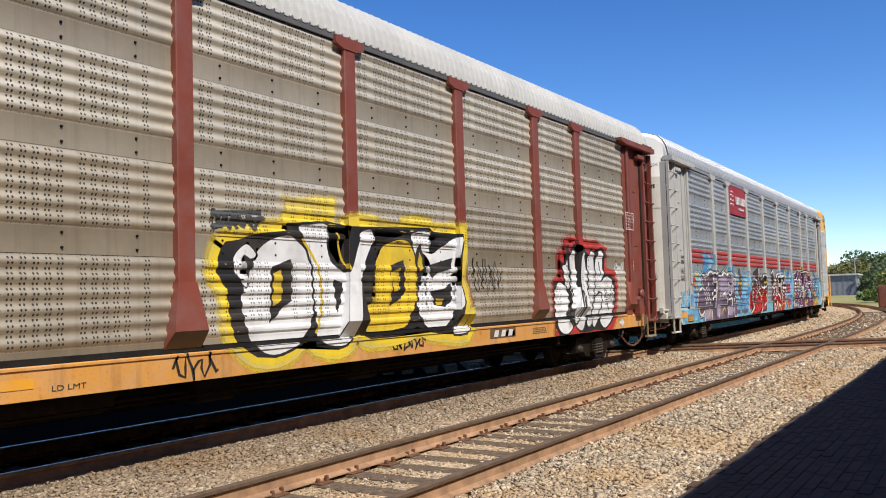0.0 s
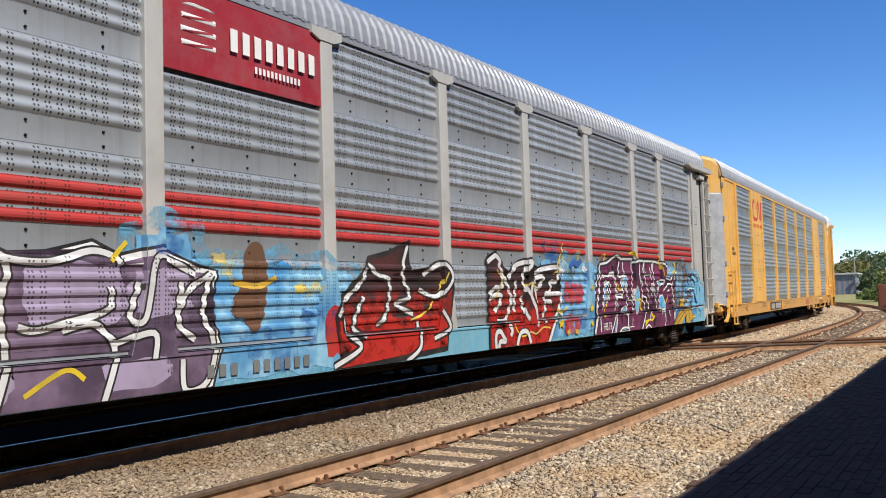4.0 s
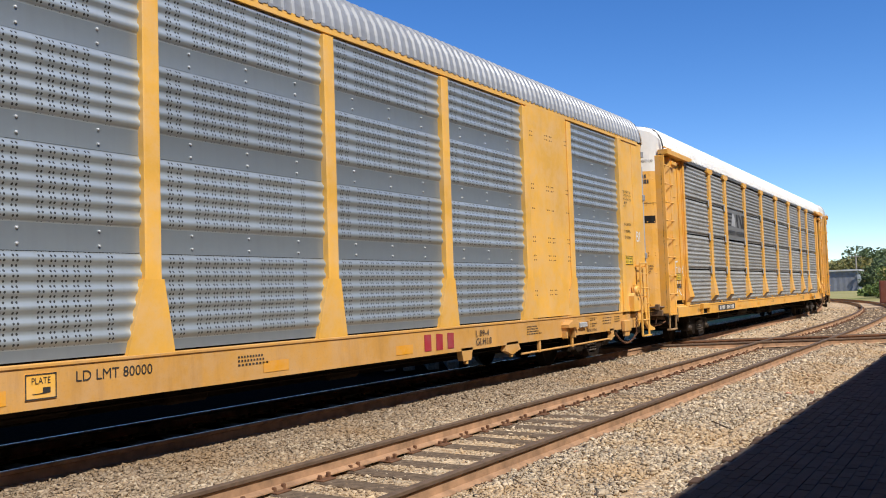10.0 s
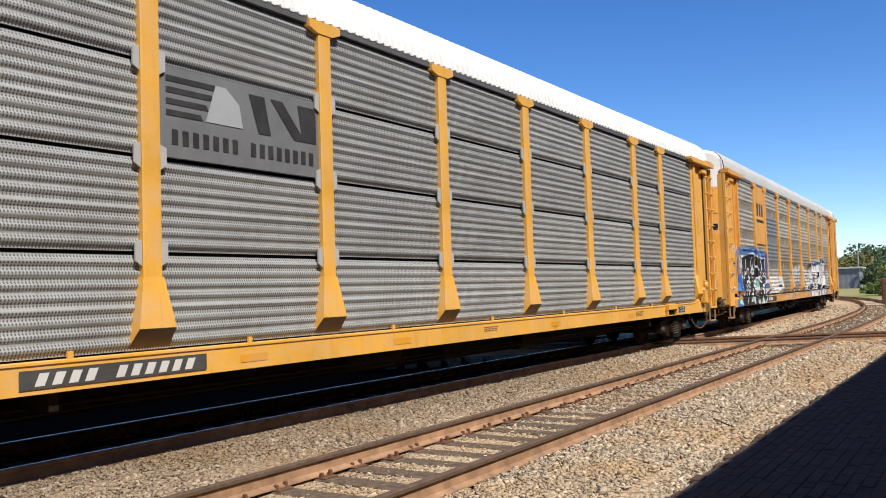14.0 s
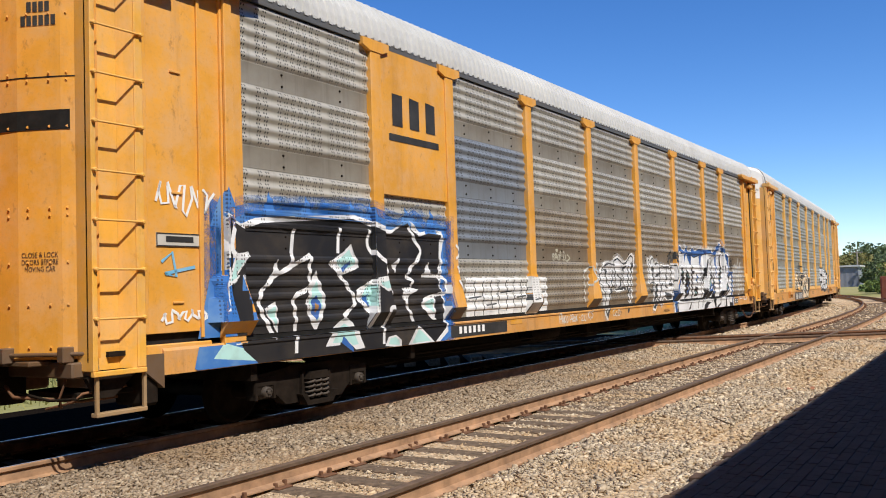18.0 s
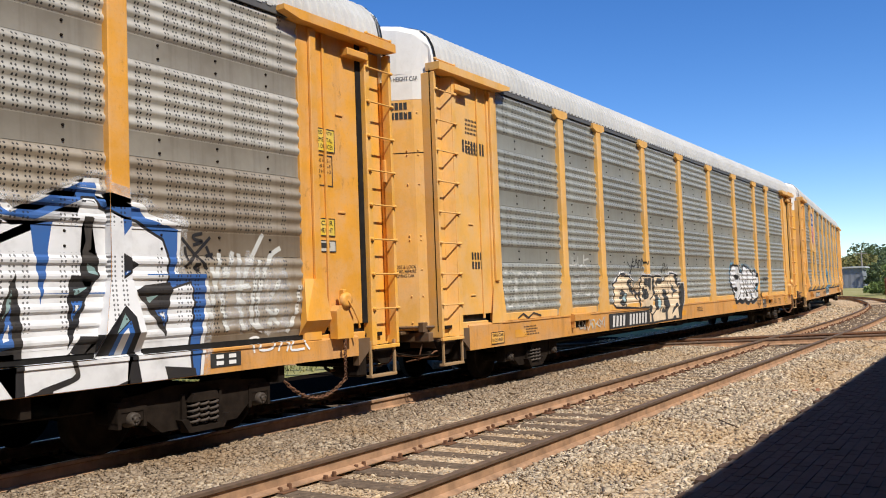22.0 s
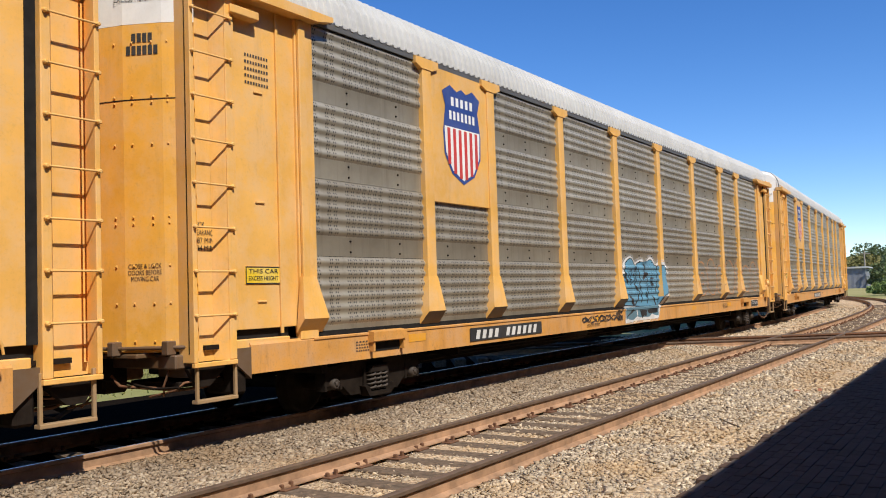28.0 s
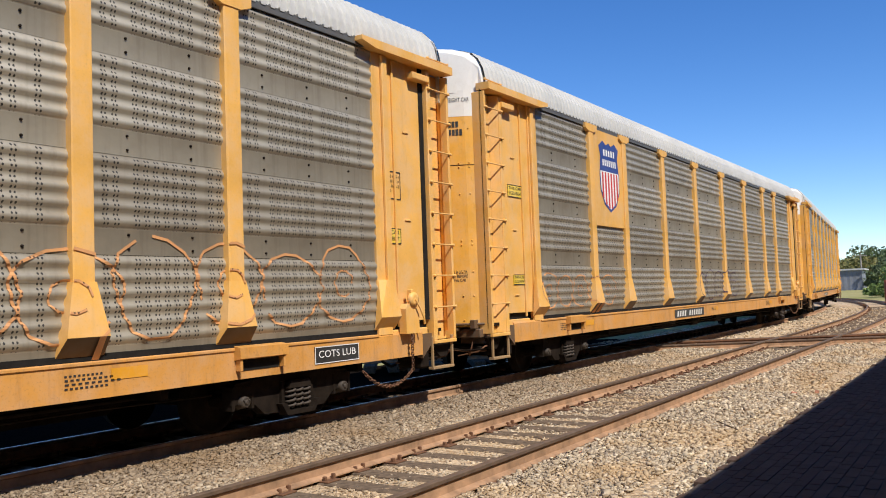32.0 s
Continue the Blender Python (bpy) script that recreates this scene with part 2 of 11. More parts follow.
RUSTY = plain("rusty_iron", (0.15, 0.068, 0.032), 0.85, 0.0, 0.45, 9.0)
RAIL_SIDE = plain("rail_rust", (0.35, 0.205, 0.115), 0.9, 0.0, 0.4, 5.0)
RAIL_TOP = plain("worn_rail_steel", (0.55, 0.53, 0.50), 0.28, 1.0, 0.15, 20.0, bumpy=0.05)
RAIL_TOP_DULL = plain("dull_rail_steel", (0.13, 0.085, 0.055), 0.7, 0.1, 0.3, 8.0, bumpy=0.08)
TIE_WOOD = plain("weathered_tie_wood", (0.15, 0.11, 0.078), 0.9, 0.0, 0.5, 12.0, bumpy=0.6)
DARK_STEEL = plain("dark_grimy_steel", (0.022, 0.016, 0.012), 0.75, 0.2, 0.4, 7.0)
BLACK = plain("black_paint", (0.02, 0.019, 0.018), 0.6, 0.0, 0.3, 9.0)
RUBBER = plain("black_rubber", (0.02, 0.02, 0.02), 0.7)
GRAVEL = gravel_mat("crushed_stone", (0.235, 0.175, 0.118), (0.80, 0.66, 0.475))
GROUND = ground_mat()
GRASS_GROUND = grass_ground_mat()
# near-black ground: the shade under and behind the train, put into the colour
SHADE_BED = plain("shade_black_bed", (0.012, 0.009, 0.007), 0.95, 0.0, 0.5, 25.0, bumpy=0.8)
SHADE_BED.node_tree.nodes["Principled BSDF"].inputs["Specular IOR Level"].default_value = 0.0
for dull in (GRAVEL, GROUND, GRASS_GROUND, TIE_WOOD, DARK_STEEL, BLACK):
    dull.node_tree.nodes["Principled BSDF"].inputs["Specular IOR Level"].default_value = 0.08


# ---- mesh helpers ----
class Shape:
    """Collects vertices and faces of one mesh."""

    def __init__(self):
        self.v, self.f, self.s = [], [], []

    def add(self, verts, faces, smooth=False):
        k = len(self.v)
        self.v.extend(tuple(p) for p in verts)
        self.f.extend(tuple(i + k for i in q) for q in faces)
        self.s.extend([smooth] * len(faces))
        return self

    def box(self, x0, x1, y0, y1, z0, z1, c=0.0):
        """A box; c: chamfer of its edges."""
        if c <= 0:
            v = [(x, y, z) for x in (x0, x1) for y in (y0, y1) for z in (z0, z1)]
            return self.add(v, [(0, 1, 3, 2), (4, 6, 7, 5), (0, 4, 5, 1), (2, 3, 7, 6), (0, 2, 6, 4), (1, 5, 7, 3)])
        lo, hi = (x0, y0, z0), (x1, y1, z1)
        v, idx = [], {}
        for i in range(8):
            b = [(i >> 2) & 1, (i >> 1) & 1, i & 1]
            for a in range(3):
                p = [(hi[k] - (0 if k == a else c)) if b[k] else (lo[k] + (0 if k == a else c)) for k in range(3)]
                idx[i, a] = len(v)
                v.append(p)
        f = []
        for a in range(3):
            o = [k for k in range(3) if k != a]
            for s in (0, 1):
                ring = []
                for p, q in ((0, 0), (0, 1), (1, 1), (1, 0)):
                    b = [0, 0, 0]
                    b[a], b[o[0]], b[o[1]] = s, p, q
                    ring.append(idx[b[0] * 4 + b[1] * 2 + b[2], a])
                f.append(tuple(ring))
        for a in range(3):
            o = [k for k in range(3) if k != a]
            for p in (0, 1):
                for q in (0, 1):
                    b0 = [0, 0, 0]
                    b0[o[0]], b0[o[1]] = p, q
                    b1 = list(b0)
                    b1[a] = 1
                    i, j = b0[0] * 4 + b0[1] * 2 + b0[2], b1[0] * 4 + b1[1] * 2 + b1[2]
                    f.append((idx[i, o[0]], idx[j, o[0]], idx[j, o[1]], idx[i, o[1]]))
        for i in range(8):
            f.append((idx[i, 0], idx[i, 1], idx[i, 2]))
        return self.add(v, f)

    def prism(self, poly, a, b, axis="y"):
        """A polygon in the plane across an axis, drawn out from a to b along it."""
        n = len(poly)
        put = {"y": lambda p, q, t: (p, t, q), "x": lambda p, q, t: (t, p, q), "z": lambda p, q, t: (p, q, t)}[axis]
        v = [put(p, q, a) for p, q in poly] + [put(p, q, b) for p, q in poly]
        f = [tuple(range(n)), tuple(reversed(range(n, 2 * n)))]
        f += [(i, n + i, n + (i + 1) % n, (i + 1) % n) for i in range(n)]
        return self.add(v, f)

    def tube(self, pts, r, n=8, closed=True):
        """A round bar through points."""
        pts = [Vector(p) for p in pts]
        v, f = [], []
        for i, p in enumerate(pts):
            d = (pts[min(i + 1, len(pts) - 1)] - pts[max(i - 1, 0)]).normalized()
            u = d.cross(Vector((0, 0, 1)))
            if u.length < 0.05:
                u = d.cross(Vector((0, 1, 0)))
            u.normalize()
            w = d.cross(u)
            v += [p + (u * math.cos(2 * math.pi * k / n) + w * math.sin(2 * math.pi * k / n)) * r for k in range(n)]
        for i in range(len(pts) - 1):
            f += [(i * n + k, i * n + (k + 1) % n, (i + 1) * n + (k + 1) % n, (i + 1) * n + k) for k in range(n)]
        k0 = (len(pts) - 1) * n
        self.add(v, f, True)
        if closed:
            self.add(v[:n], [tuple(range(n))])
            self.add(v[k0:], [tuple(reversed(range(n)))])
        return self

    def lathe(self, rings, axis="y", n=24, centre=(0, 0, 0)):
        """Rings of (along, radius) turned round an axis."""
        v, f = [], []
        for a, r in rings:
            for k in range(n):
                c, s = r * math.cos(2 * math.pi * k / n), r * math.sin(2 * math.pi * k / n)
                p = {"y": (c, a, s), "x": (a, c, s), "z": (c, s, a)}[axis]
                v.append([p[i] + centre[i] for i in range(3)])
        for i in range(len(rings) - 1):
            f += [(i * n + k, i * n + (k + 1) % n, (i + 1) * n + (k + 1) % n, (i + 1) * n + k) for k in range(n)]
        self.add(v, f, True)
        self.add(v[:n], [tuple(range(n))])
        self.add(v[-n:], [tuple(range(n))])
        return self

    def grid(self, rows, smooth=False):
        """Rows of points, joined by quads."""
        m = len(rows[0])
        v = [p for r in rows for p in r]
        f = [(i * m + j, i * m + j + 1, (i + 1) * m + j + 1, (i + 1) * m + j) for i in range(len(rows) - 1) for j in range(m - 1)]
        return self.add(v, f, smooth)

    def mesh(self, name, *mats):
        me = bpy.data.meshes.new(name)
        me.from_pydata(self.v, [], self.f)
        me.polygons.foreach_set("use_smooth", self.s)
        for m in mats:
            me.materials.append(m)
        me.update()
        bm = bmesh.new()
        bm.from_mesh(me)
        bmesh.ops.recalc_face_normals(bm, faces=bm.faces)
        bm.to_mesh(me)
        bm.free()
        return me


def part(name, me, parent, label="", at=None):
    """One mesh object under a thing or a part."""
    ob = new(name, me)
    ob.parent = parent
    if at is not None:
        ob.matrix_basis = at if isinstance(at, Matrix) else Matrix.Translation(at)
    return tagged(ob, label)


CACHE = {}


def cached(key, mat, build):
    k = (key, mat.name)
    if k not in CACHE:
        CACHE[k] = build().mesh(key if isinstance(key, str) else key[0], mat)
    return CACHE[k]


def thing(name, label, category, group="", kind="", me=None, at=None):
    ob = new(name, me)
    if at is not None:
        ob.matrix_basis = at if isinstance(at, Matrix) else Matrix.Translation(at)
    return tagged(ob, label, category, group, kind)


# ---- the tracks ----
YC = 8.675                 # centre line of the train's track where it runs straight
YN = 4.79                  # centre line of the nearer track
PITCH = 27.682             # metres from car to car
BEND_X, BEND_R, EASE = 20.2, 112.3, 50.0     # start of the bend, its radius, and the length over which it tightens


def heading(s):
    u = max(0.0, s - BEND_X)
    return min(radians(80), u * u / (2 * EASE * BEND_R) if u < EASE else (u - EASE / 2) / BEND_R)


def bend_table():
    """The centre line past the start of the bend, every quarter metre."""
    p, out = Vector((BEND_X, YC, 0)), []
    for i in range(1200):
        out.append(p.copy())
        a = heading(BEND_X + 0.25 * i + 0.125)
        p += Vector((math.cos(a), math.sin(a), 0)) * 0.25
    return out


BEND = bend_table()
BEND_XY = np.array([(p.x, p.y) for p in BEND])


def line_at(s, off=0.0):
    """A place and heading on the track, s metres along it; off: metres to the left of its centre."""
    if s <= BEND_X:
        return Vector((s, YC + off, 0)), 0.0
    a, u = heading(s), (s - BEND_X) / 0.25
    i = min(int(u), len(BEND) - 2)
    return BEND[i].lerp(BEND[i + 1], u - i) + Vector((-math.sin(a), math.cos(a), 0)) * off, a


RAIL_PROFILE = [(-0.070, -0.172), (0.070, -0.172), (0.070, -0.160), (0.012, -0.135), (0.009, -0.050), (0.036, -0.036), (0.037, -0.008), (0.028, -0.002), (0.011, 0.0), (-0.011, 0.0), (-0.028, -0.002),
                (-0.037, -0.008), (-0.036, -0.036), (-0.009, -0.050), (-0.012, -0.135), (-0.070, -0.160)]


def rail_shape(places):
    """A rail swept along (place, heading)."""
    sh = Shape()
    rows = []
    for p, a in places:
        left = Vector((-math.sin(a), math.cos(a), 0))
        rows.append([p + left * q + Vector((0, 0, z)) for q, z in RAIL_PROFILE + RAIL_PROFILE[:1]])
    return sh.grid(rows)


def rail(name, places, parent, top, label=""):
    me = rail_shape(places).mesh(name, RAIL_SIDE, top)
    m = len(RAIL_PROFILE)
    idx = [1 if i % m in ((8,) if top is RAIL_TOP else (5, 6, 7, 8, 9, 10, 11, 12)) else 0 for i in range(len(me.polygons))]
    me.polygons.foreach_set("material_index", idx)
    return part(name, me, parent, label)


def steps(a, b, d):
    k = max(1, int(math.ceil((b - a) / d)))
    return [a + (b - a) * i / k for i in range(k + 1)]


def track(name, label, off, s0, s1, top, tie_from, tie_to, jitter):
    t = thing(name, label, "railway track", kind="structure")
    ss = steps(s0, BEND_X, 6.0) + steps(BEND_X, s1, 1.5)[1:]
    for side in (-0.7535, 0.7535):
        rail("rail", [line_at(s, off + side) for s in ss], t, top)
    rnd = random.Random(11 + int(off * 10))
    ties = [Shape().box(-0.115, 0.115, -1.3, 1.3, -0.17, 0.0, 0.012).mesh("tie", TIE_WOOD), Shape().box(-0.105, 0.12, -1.27, 1.33, -0.17, 0.0, 0.02).mesh("tie", TIE_WOOD)]
    plate = Shape()
    for q in (-1, 1):
        plate.box(-0.095, 0.095, q * 0.7535 - 0.17, q * 0.7535 + 0.17, 0.0, 0.016, 0.004)
        for dx in (-0.06, 0.06):
            for dy in (-0.10, 0.10) if q > 0 else (0.10,):
                plate.box(dx - 0.016, dx + 0.016, q * 0.7535 + dy - 0.02, q * 0.7535 + dy + 0.02, 0.01, 0.055 + 0.01 * (dx > 0), 0.006)
    plate_me = plate.mesh("tie_plate", RUSTY)
    s = tie_from
    while s < tie_to:
        p, a = line_at(s, off)
        m = Matrix.Translation(p + Vector((0, rnd.uniform(-jitter, jitter), -0.188))) @ Matrix.Rotation(a + rnd.uniform(-0.02, 0.02), 4, 'Z')
        o = part("tie", ties[rnd.randrange(2)], t, at=m)
        part("tie_plate", plate_me, o)
        s += 0.53 + rnd.uniform(-0.04, 0.04)
    return t


# ---- ground ----
def track_offset(x, y):
    """Metres to the left of the train's track."""
    if x <= BEND_X:
        return y - YC
    d = (BEND_XY[:, 0] - x) ** 2 + (BEND_XY[:, 1] - y) ** 2
    i = int(d.argmin())
    a = heading(BEND_X + 0.25 * i)
    return (y - BEND_XY[i, 1]) * math.cos(a) - (x - BEND_XY[i, 0]) * math.sin(a)


def ground_z(x, y):
    o = track_offset(x, y)
    z = -0.180
    if abs(o - (YN - YC)) < 1.0 or abs(o) < 0.8:
        z = -0.208
    if -1.3 < o - (YN - YC) + 0.7535 < -0.04:
        z += 0.035
    if -2.6 < o < -0.8:
        z += 0.085 * max(0.0, 1 - abs(o + 1.40) / 0.8)
    if o > 2.0:
        z -= min(0.28, (o - 2.0) * 0.22)
    if o < -5.4:
        z -= min(0.10, (-5.4 - o) * 0.05)
    if o < -8 and x > 40:
        z += 0.1
    return z


def build_ground():
    xs = sorted(set([-3000, -1200, -400, -150, -60, -30, -15] + [i * 1.0 for i in range(-8, 100)] + [100 + 6 * i for i in range(1, 20)] + [260, 330, 420, 600, 1000, 1800, 3000]))
    ys = sorted(set([-3000, -1200, -500, -200, -80, -40, -20, -10] + [i * 0.5 for i in range(-12, 13)] + [6.5 + i * 0.125 for i in range(1, 13)] + [8.0 + i * 0.5 for i in range(1, 44)] + [30 + 3 * i for i in range(0, 25)] + [115, 140, 180, 240, 330, 500, 900, 1800, 3000]))
    rnd = random.Random(3)
    rows = []
    for x in xs:
        row = []
        for y in ys:
            near = -6 < x < 100 and -8 < y < 40
            row.append((x, y, ground_z(x, y) + (rnd.uniform(-0.012, 0.012) if near else 0)))
        rows.append(row)
    sh = Shape().grid(rows, True)
    me = sh.mesh("ground", GROUND, GRASS_GROUND, SHADE_BED)
    idx = []
    for p in me.polygons:
        c = p.center
        o = track_offset(c.x, c.y)
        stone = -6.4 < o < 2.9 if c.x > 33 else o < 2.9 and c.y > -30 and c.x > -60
        # 2: the painted shade strip below the cars and out across their shadow
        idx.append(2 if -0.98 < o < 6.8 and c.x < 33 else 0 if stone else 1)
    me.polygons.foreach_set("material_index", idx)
    thing("ground", "crushed grey stone ballast running out into dry grass", "ground", kind="structure", me=me)


def build_stones():
    """Loose ballast stones where the camera stands near."""
    rng = np.random.default_rng(5)
    base = np.array([(x, y, z) for x in (-1, 1) for y in (-1, 1) for z in (-1, 1)]) * 0.72
    tri = np.array([(0, 1, 3), (0, 3, 2), (4, 6, 7), (4, 7, 5), (0, 4, 5), (0, 5, 1), (2, 3, 7), (2, 7, 6), (0, 2, 6), (0, 6, 4), (1, 5, 7), (1, 7, 3)])
    zones = [(3.0, 9.0, 2.3, 7.9, 1700, 0.0215), (9.0, 15.0, 2.3, 7.9, 1150, 0.0235), (15.0, 24.0, 2.3, 7.9, 520, 0.028), (24.0, 60.0, 1.5, 13.0, 30, 0.045)]
    verts, faces, k = [], [], 0
    for x0, x1, y0, y1, dens, size in zones:
        n = int((x1 - x0) * (y1 - y0) * dens)
        px, py = rng.uniform(x0, x1, n), rng.uniform(y0, y1, n)
        off = np.array([track_offset(a, b) for a, b in zip(px, py)])
        ok = np.ones(n, bool)
        for c in (0.0, YN - YC):
            for r in (-0.7535, 0.7535):
                ok &= np.abs(off - c - r) > 0.085
        between = np.abs(off - (YN - YC)) < 0.72
        ok &= ~between | (rng.uniform(0, 1, n) < 0.7)
        ok &= (np.abs(off) > 1.02) | ((np.abs(off) < 0.66) & (rng.uniform(0, 1, n) < 0.3))
        px, py, off, between = px[ok], py[ok], off[ok], between[ok]
        n = len(px)
        s = size * (0.42 + 1.05 * rng.uniform(0, 1, n) ** 1.8) * np.where(between, 0.85, 1.0)
        shape = base[None] * rng.uniform(0.35, 1.45, (n, 8, 1)) * rng.uniform(0.5, 1.5, (n, 1, 3)) * np.array([1, 1, 0.56]) * s[:, None, None]
        a, b = rng.uniform(0, 6.28, n), rng.uniform(-0.7, 0.7, n)
        ca, sa, cb, sb = np.cos(a)[:, None], np.sin(a)[:, None], np.cos(b)[:, None], np.sin(b)[:, None]
        x, y, z = shape[..., 0], shape[..., 1], shape[..., 2]
        y, z = y * cb - z * sb, y * sb + z * cb
        x, y = x * ca - y * sa, x * sa + y * ca
        gz = np.array([ground_z(u, v) for u, v in zip(px, py)])
        lift = np.where(between, np.where(px > 11, 0.010, -0.004), 0.004) + rng.uniform(-0.012, 0.012, n)
        p = np.stack([x + px[:, None], y + py[:, None], z + (gz + lift)[:, None]], -1)
        verts.append(p.reshape(-1, 3))
        faces.append((tri[None] + (np.arange(n) * 8)[:, None, None]).reshape(-1, 3) + k)
        k += n * 8
    v, f = np.concatenate(verts), np.concatenate(faces)
    me = bpy.data.meshes.new("ballast_stones")
    me.vertices.add(len(v))
    me.vertices.foreach_set("co", v.ravel())
    me.loops.add(len(f) * 3)
    me.loops.foreach_set("vertex_index", f.ravel().astype(np.int32))
    me.polygons.add(len(f))
    me.polygons.foreach_set("loop_start", np.arange(len(f), dtype=np.int32) * 3)
    me.materials.append(GRAVEL)
    me.update(calc_edges=True)
    thing("ballast_stones", "loose angular crushed stones of pale grey and tan ballast", "gravel", kind="stuff", me=me)


def brick_platform():
    """Old brick paving along the depot, its edge course half lost in the ballast."""
    g, n, l, b = node_mat("worn_red_brick", 0.9)
    info = n.new("ShaderNodeObjectInfo")
    isl = n.new("ShaderNodeNewGeometry")
    t = noise_node(n, l, 30, 4)
    k = math_node(n, l, 'FRACT', math_node(n, l, 'ADD', info.outputs["Random"], isl.outputs["Random Per Island"]))
    c = ramp(n, l, k, 0.0, 1.0, (0.085, 0.052, 0.038, 1), (0.115, 0.072, 0.054, 1)).outputs["Color"]
    c = mix(n, l, math_node(n, l, 'MULTIPLY', t.outputs["Fac"], 0.6), c, (0.085, 0.062, 0.048))
    l.new(c, b.inputs["Base Color"])
    bump(n, l, b, t.outputs["Fac"], 0.5, 0.01)
    b.inputs["Specular IOR Level"].default_value = 0.1
    rnd = random.Random(77)
    pave = thing("platform", "old red brick platform paving beside the ballast", "platform", kind="structure",
                 me=Shape().box(-6, 60, -2.0, 2.32, -0.30, -0.177).mesh("platform", plain("dirty_joint_sand", (0.085, 0.062, 0.048), 0.95)))
    me = Shape().box(-0.1, 0.1, -0.048, 0.048, -0.06, 0.0, 0.006).mesh("brick", g)
    x = 5.5
    while x < 36:
        if rnd.random() < 0.55:
            part("brick", me, pave, at=pose(x, 2.30 + rnd.uniform(-0.02, 0.03), -0.172 + rnd.uniform(-0.02, 0.012), rnd.uniform(-3, 3), 0, rnd.uniform(-3, 3)))
        x += 0.212
    sh = Shape()
    for j in range(28):
        x = 5.0 + 0.105 * (j % 2)
        while x < 26:
            y, z = 2.19 - j * 0.107, -0.170 + rnd.uniform(-0.004, 0.003)
            sh.box(x, x + 0.2, y - 0.048, y + 0.048, z - 0.03, z)
            x += 0.21
    me = sh.mesh("paving", g)
    tagged(part("paving", me, pave, "rows of worn red bricks"), "rows of worn red bricks", kind="stuff")


build_ground()
track("main_track", "railway track with polished rails on wooden ties", 0.0, -60, 200, RAIL_TOP, -4, 60, 0.02)
track("side_track", "second railway track with rusty rails on weathered ties", YN - YC, -60, 140, RAIL_TOP_DULL, 1.5, 62, 0.05)


def crossing_track():
    """A third track that cuts across both on a diamond."""
    t = thing("crossing_track", "rusty railway track crossing the others on a diamond", "railway track", kind="structure")
    c, d = Vector((25.75, YN, 0.004)), Vector((0.6, -0.8, 0))
    a = math.atan2(d.y, d.x)
    left = Vector((-math.sin(a), math.cos(a), 0))
    for side in (-0.7535, 0.7535):
        rail("rail", [(c + left * side + d * s, a) for s in (-60, -20, -6, 0, 6, 20, 40)], t, RAIL_TOP_DULL)
    for side in (-0.63, 0.63):
        g = rail_shape([(c + left * side + d * s + Vector((0, 0, -0.012)), a) for s in (-7.5, 5.2)]).mesh("guard_rail", RUSTY)
        part("guard_rail", g, t)
    me = Shape().box(-0.15, 0.15, -1.5, 1.5, -0.2, 0.0, 0.02).mesh("timber", TIE_WOOD)
    rnd = random.Random(8)
    s = -12.0
    while s < 12:
        part("timber", me, t, at=Matrix.Translation(c + d * s + Vector((0, 0, -0.178))) @ Matrix.Rotation(a + rnd.uniform(-0.03, 0.03), 4, 'Z'))
        s += 0.56
    return t


crossing_track()


# ---- the car carriers ----
LEN = 26.6                                   # ladder to ladder
POSTS = [4.5, 6.4, 9.12, 11.9, 14.7, 17.48, 20.2, 22.1]
EDGE0, EDGE1 = 2.00, 24.74
FACE = -1.55                                 # outer face of the posts
SHEET = -1.47                                # mean plane of the side sheets
BASE, TALL = 1.04, 0.98                      # foot of the lowest sheet and the height of one
RIB = 0.146
AMP = 0.026


def rib_y(h, ribs=5, flat=0.25):
    """How far the sheet stands out at height h on one panel."""
    rib, amp = (RIB, AMP) if ribs in (5, 6) else (0.113, 0.024)
    if h <= flat or h >= flat + ribs * rib:
        return -0.010
    u = abs(((h - flat) % rib) / rib - 0.5)
    return amp * min(1.0, max(0.0, (0.33 - u) / 0.20))


def rib_breaks(ribs=5, flat=0.25):
    z = [0.0, flat]
    rib = RIB if ribs in (5, 6) else 0.113
    for k in range(ribs):
        z += [flat + rib * (k + j / 6) for j in range(6)]
    z.append(flat + rib * ribs)
    return sorted(set(round(q, 5) for q in z if q < TALL - 0.004) | {TALL})


FINE = (8, 0.02)
WIDE = (5, 0.25)
LOW = (6, 0.104)                             # the lowest sheet of a wide-ribbed side


def sheet_shape(width, style, gap):
    ribs, flat = {"fine": FINE, "low": LOW}.get(style, WIDE)
    top = TALL - gap
    up = RIB if style == "low" else 0.0
    zs = [z for z in rib_breaks(ribs, flat) if z < top - 0.01] + [top]
    sh = Shape()
    front = [[(x, -rib_y(z, ribs, flat), z + up) for z in zs] for x in (0.0, width)]
    sh.grid(front, True)
    back = [[(x, 0.03, z + up) for z in (0, top)] for x in (0.0, width)]
    sh.grid(back)
    sh.add([(0, 0.012, up), (width, 0.012, up), (width, 0.03, up), (0, 0.03, up)], [(0, 1, 2, 3)])
    sh.add([(0, 0.012, top + up), (width, 0.012, top + up), (width, 0.03, top + up), (0, 0.03, top + up)], [(0, 1, 2, 3)])
    return sh


def post_shape(style):
    h0 = 1.75
    sh = Shape()
    w = 0.115
    if style == "plain":
        sh.box(-0.10, 0.10, FACE, SHEET + 0.03, 1.7, 4.9, 0.008)
        return sh
    sh.box(-w, w, FACE, SHEET + 0.03, h0 - 0.02, 4.88, 0.01)
    return sh


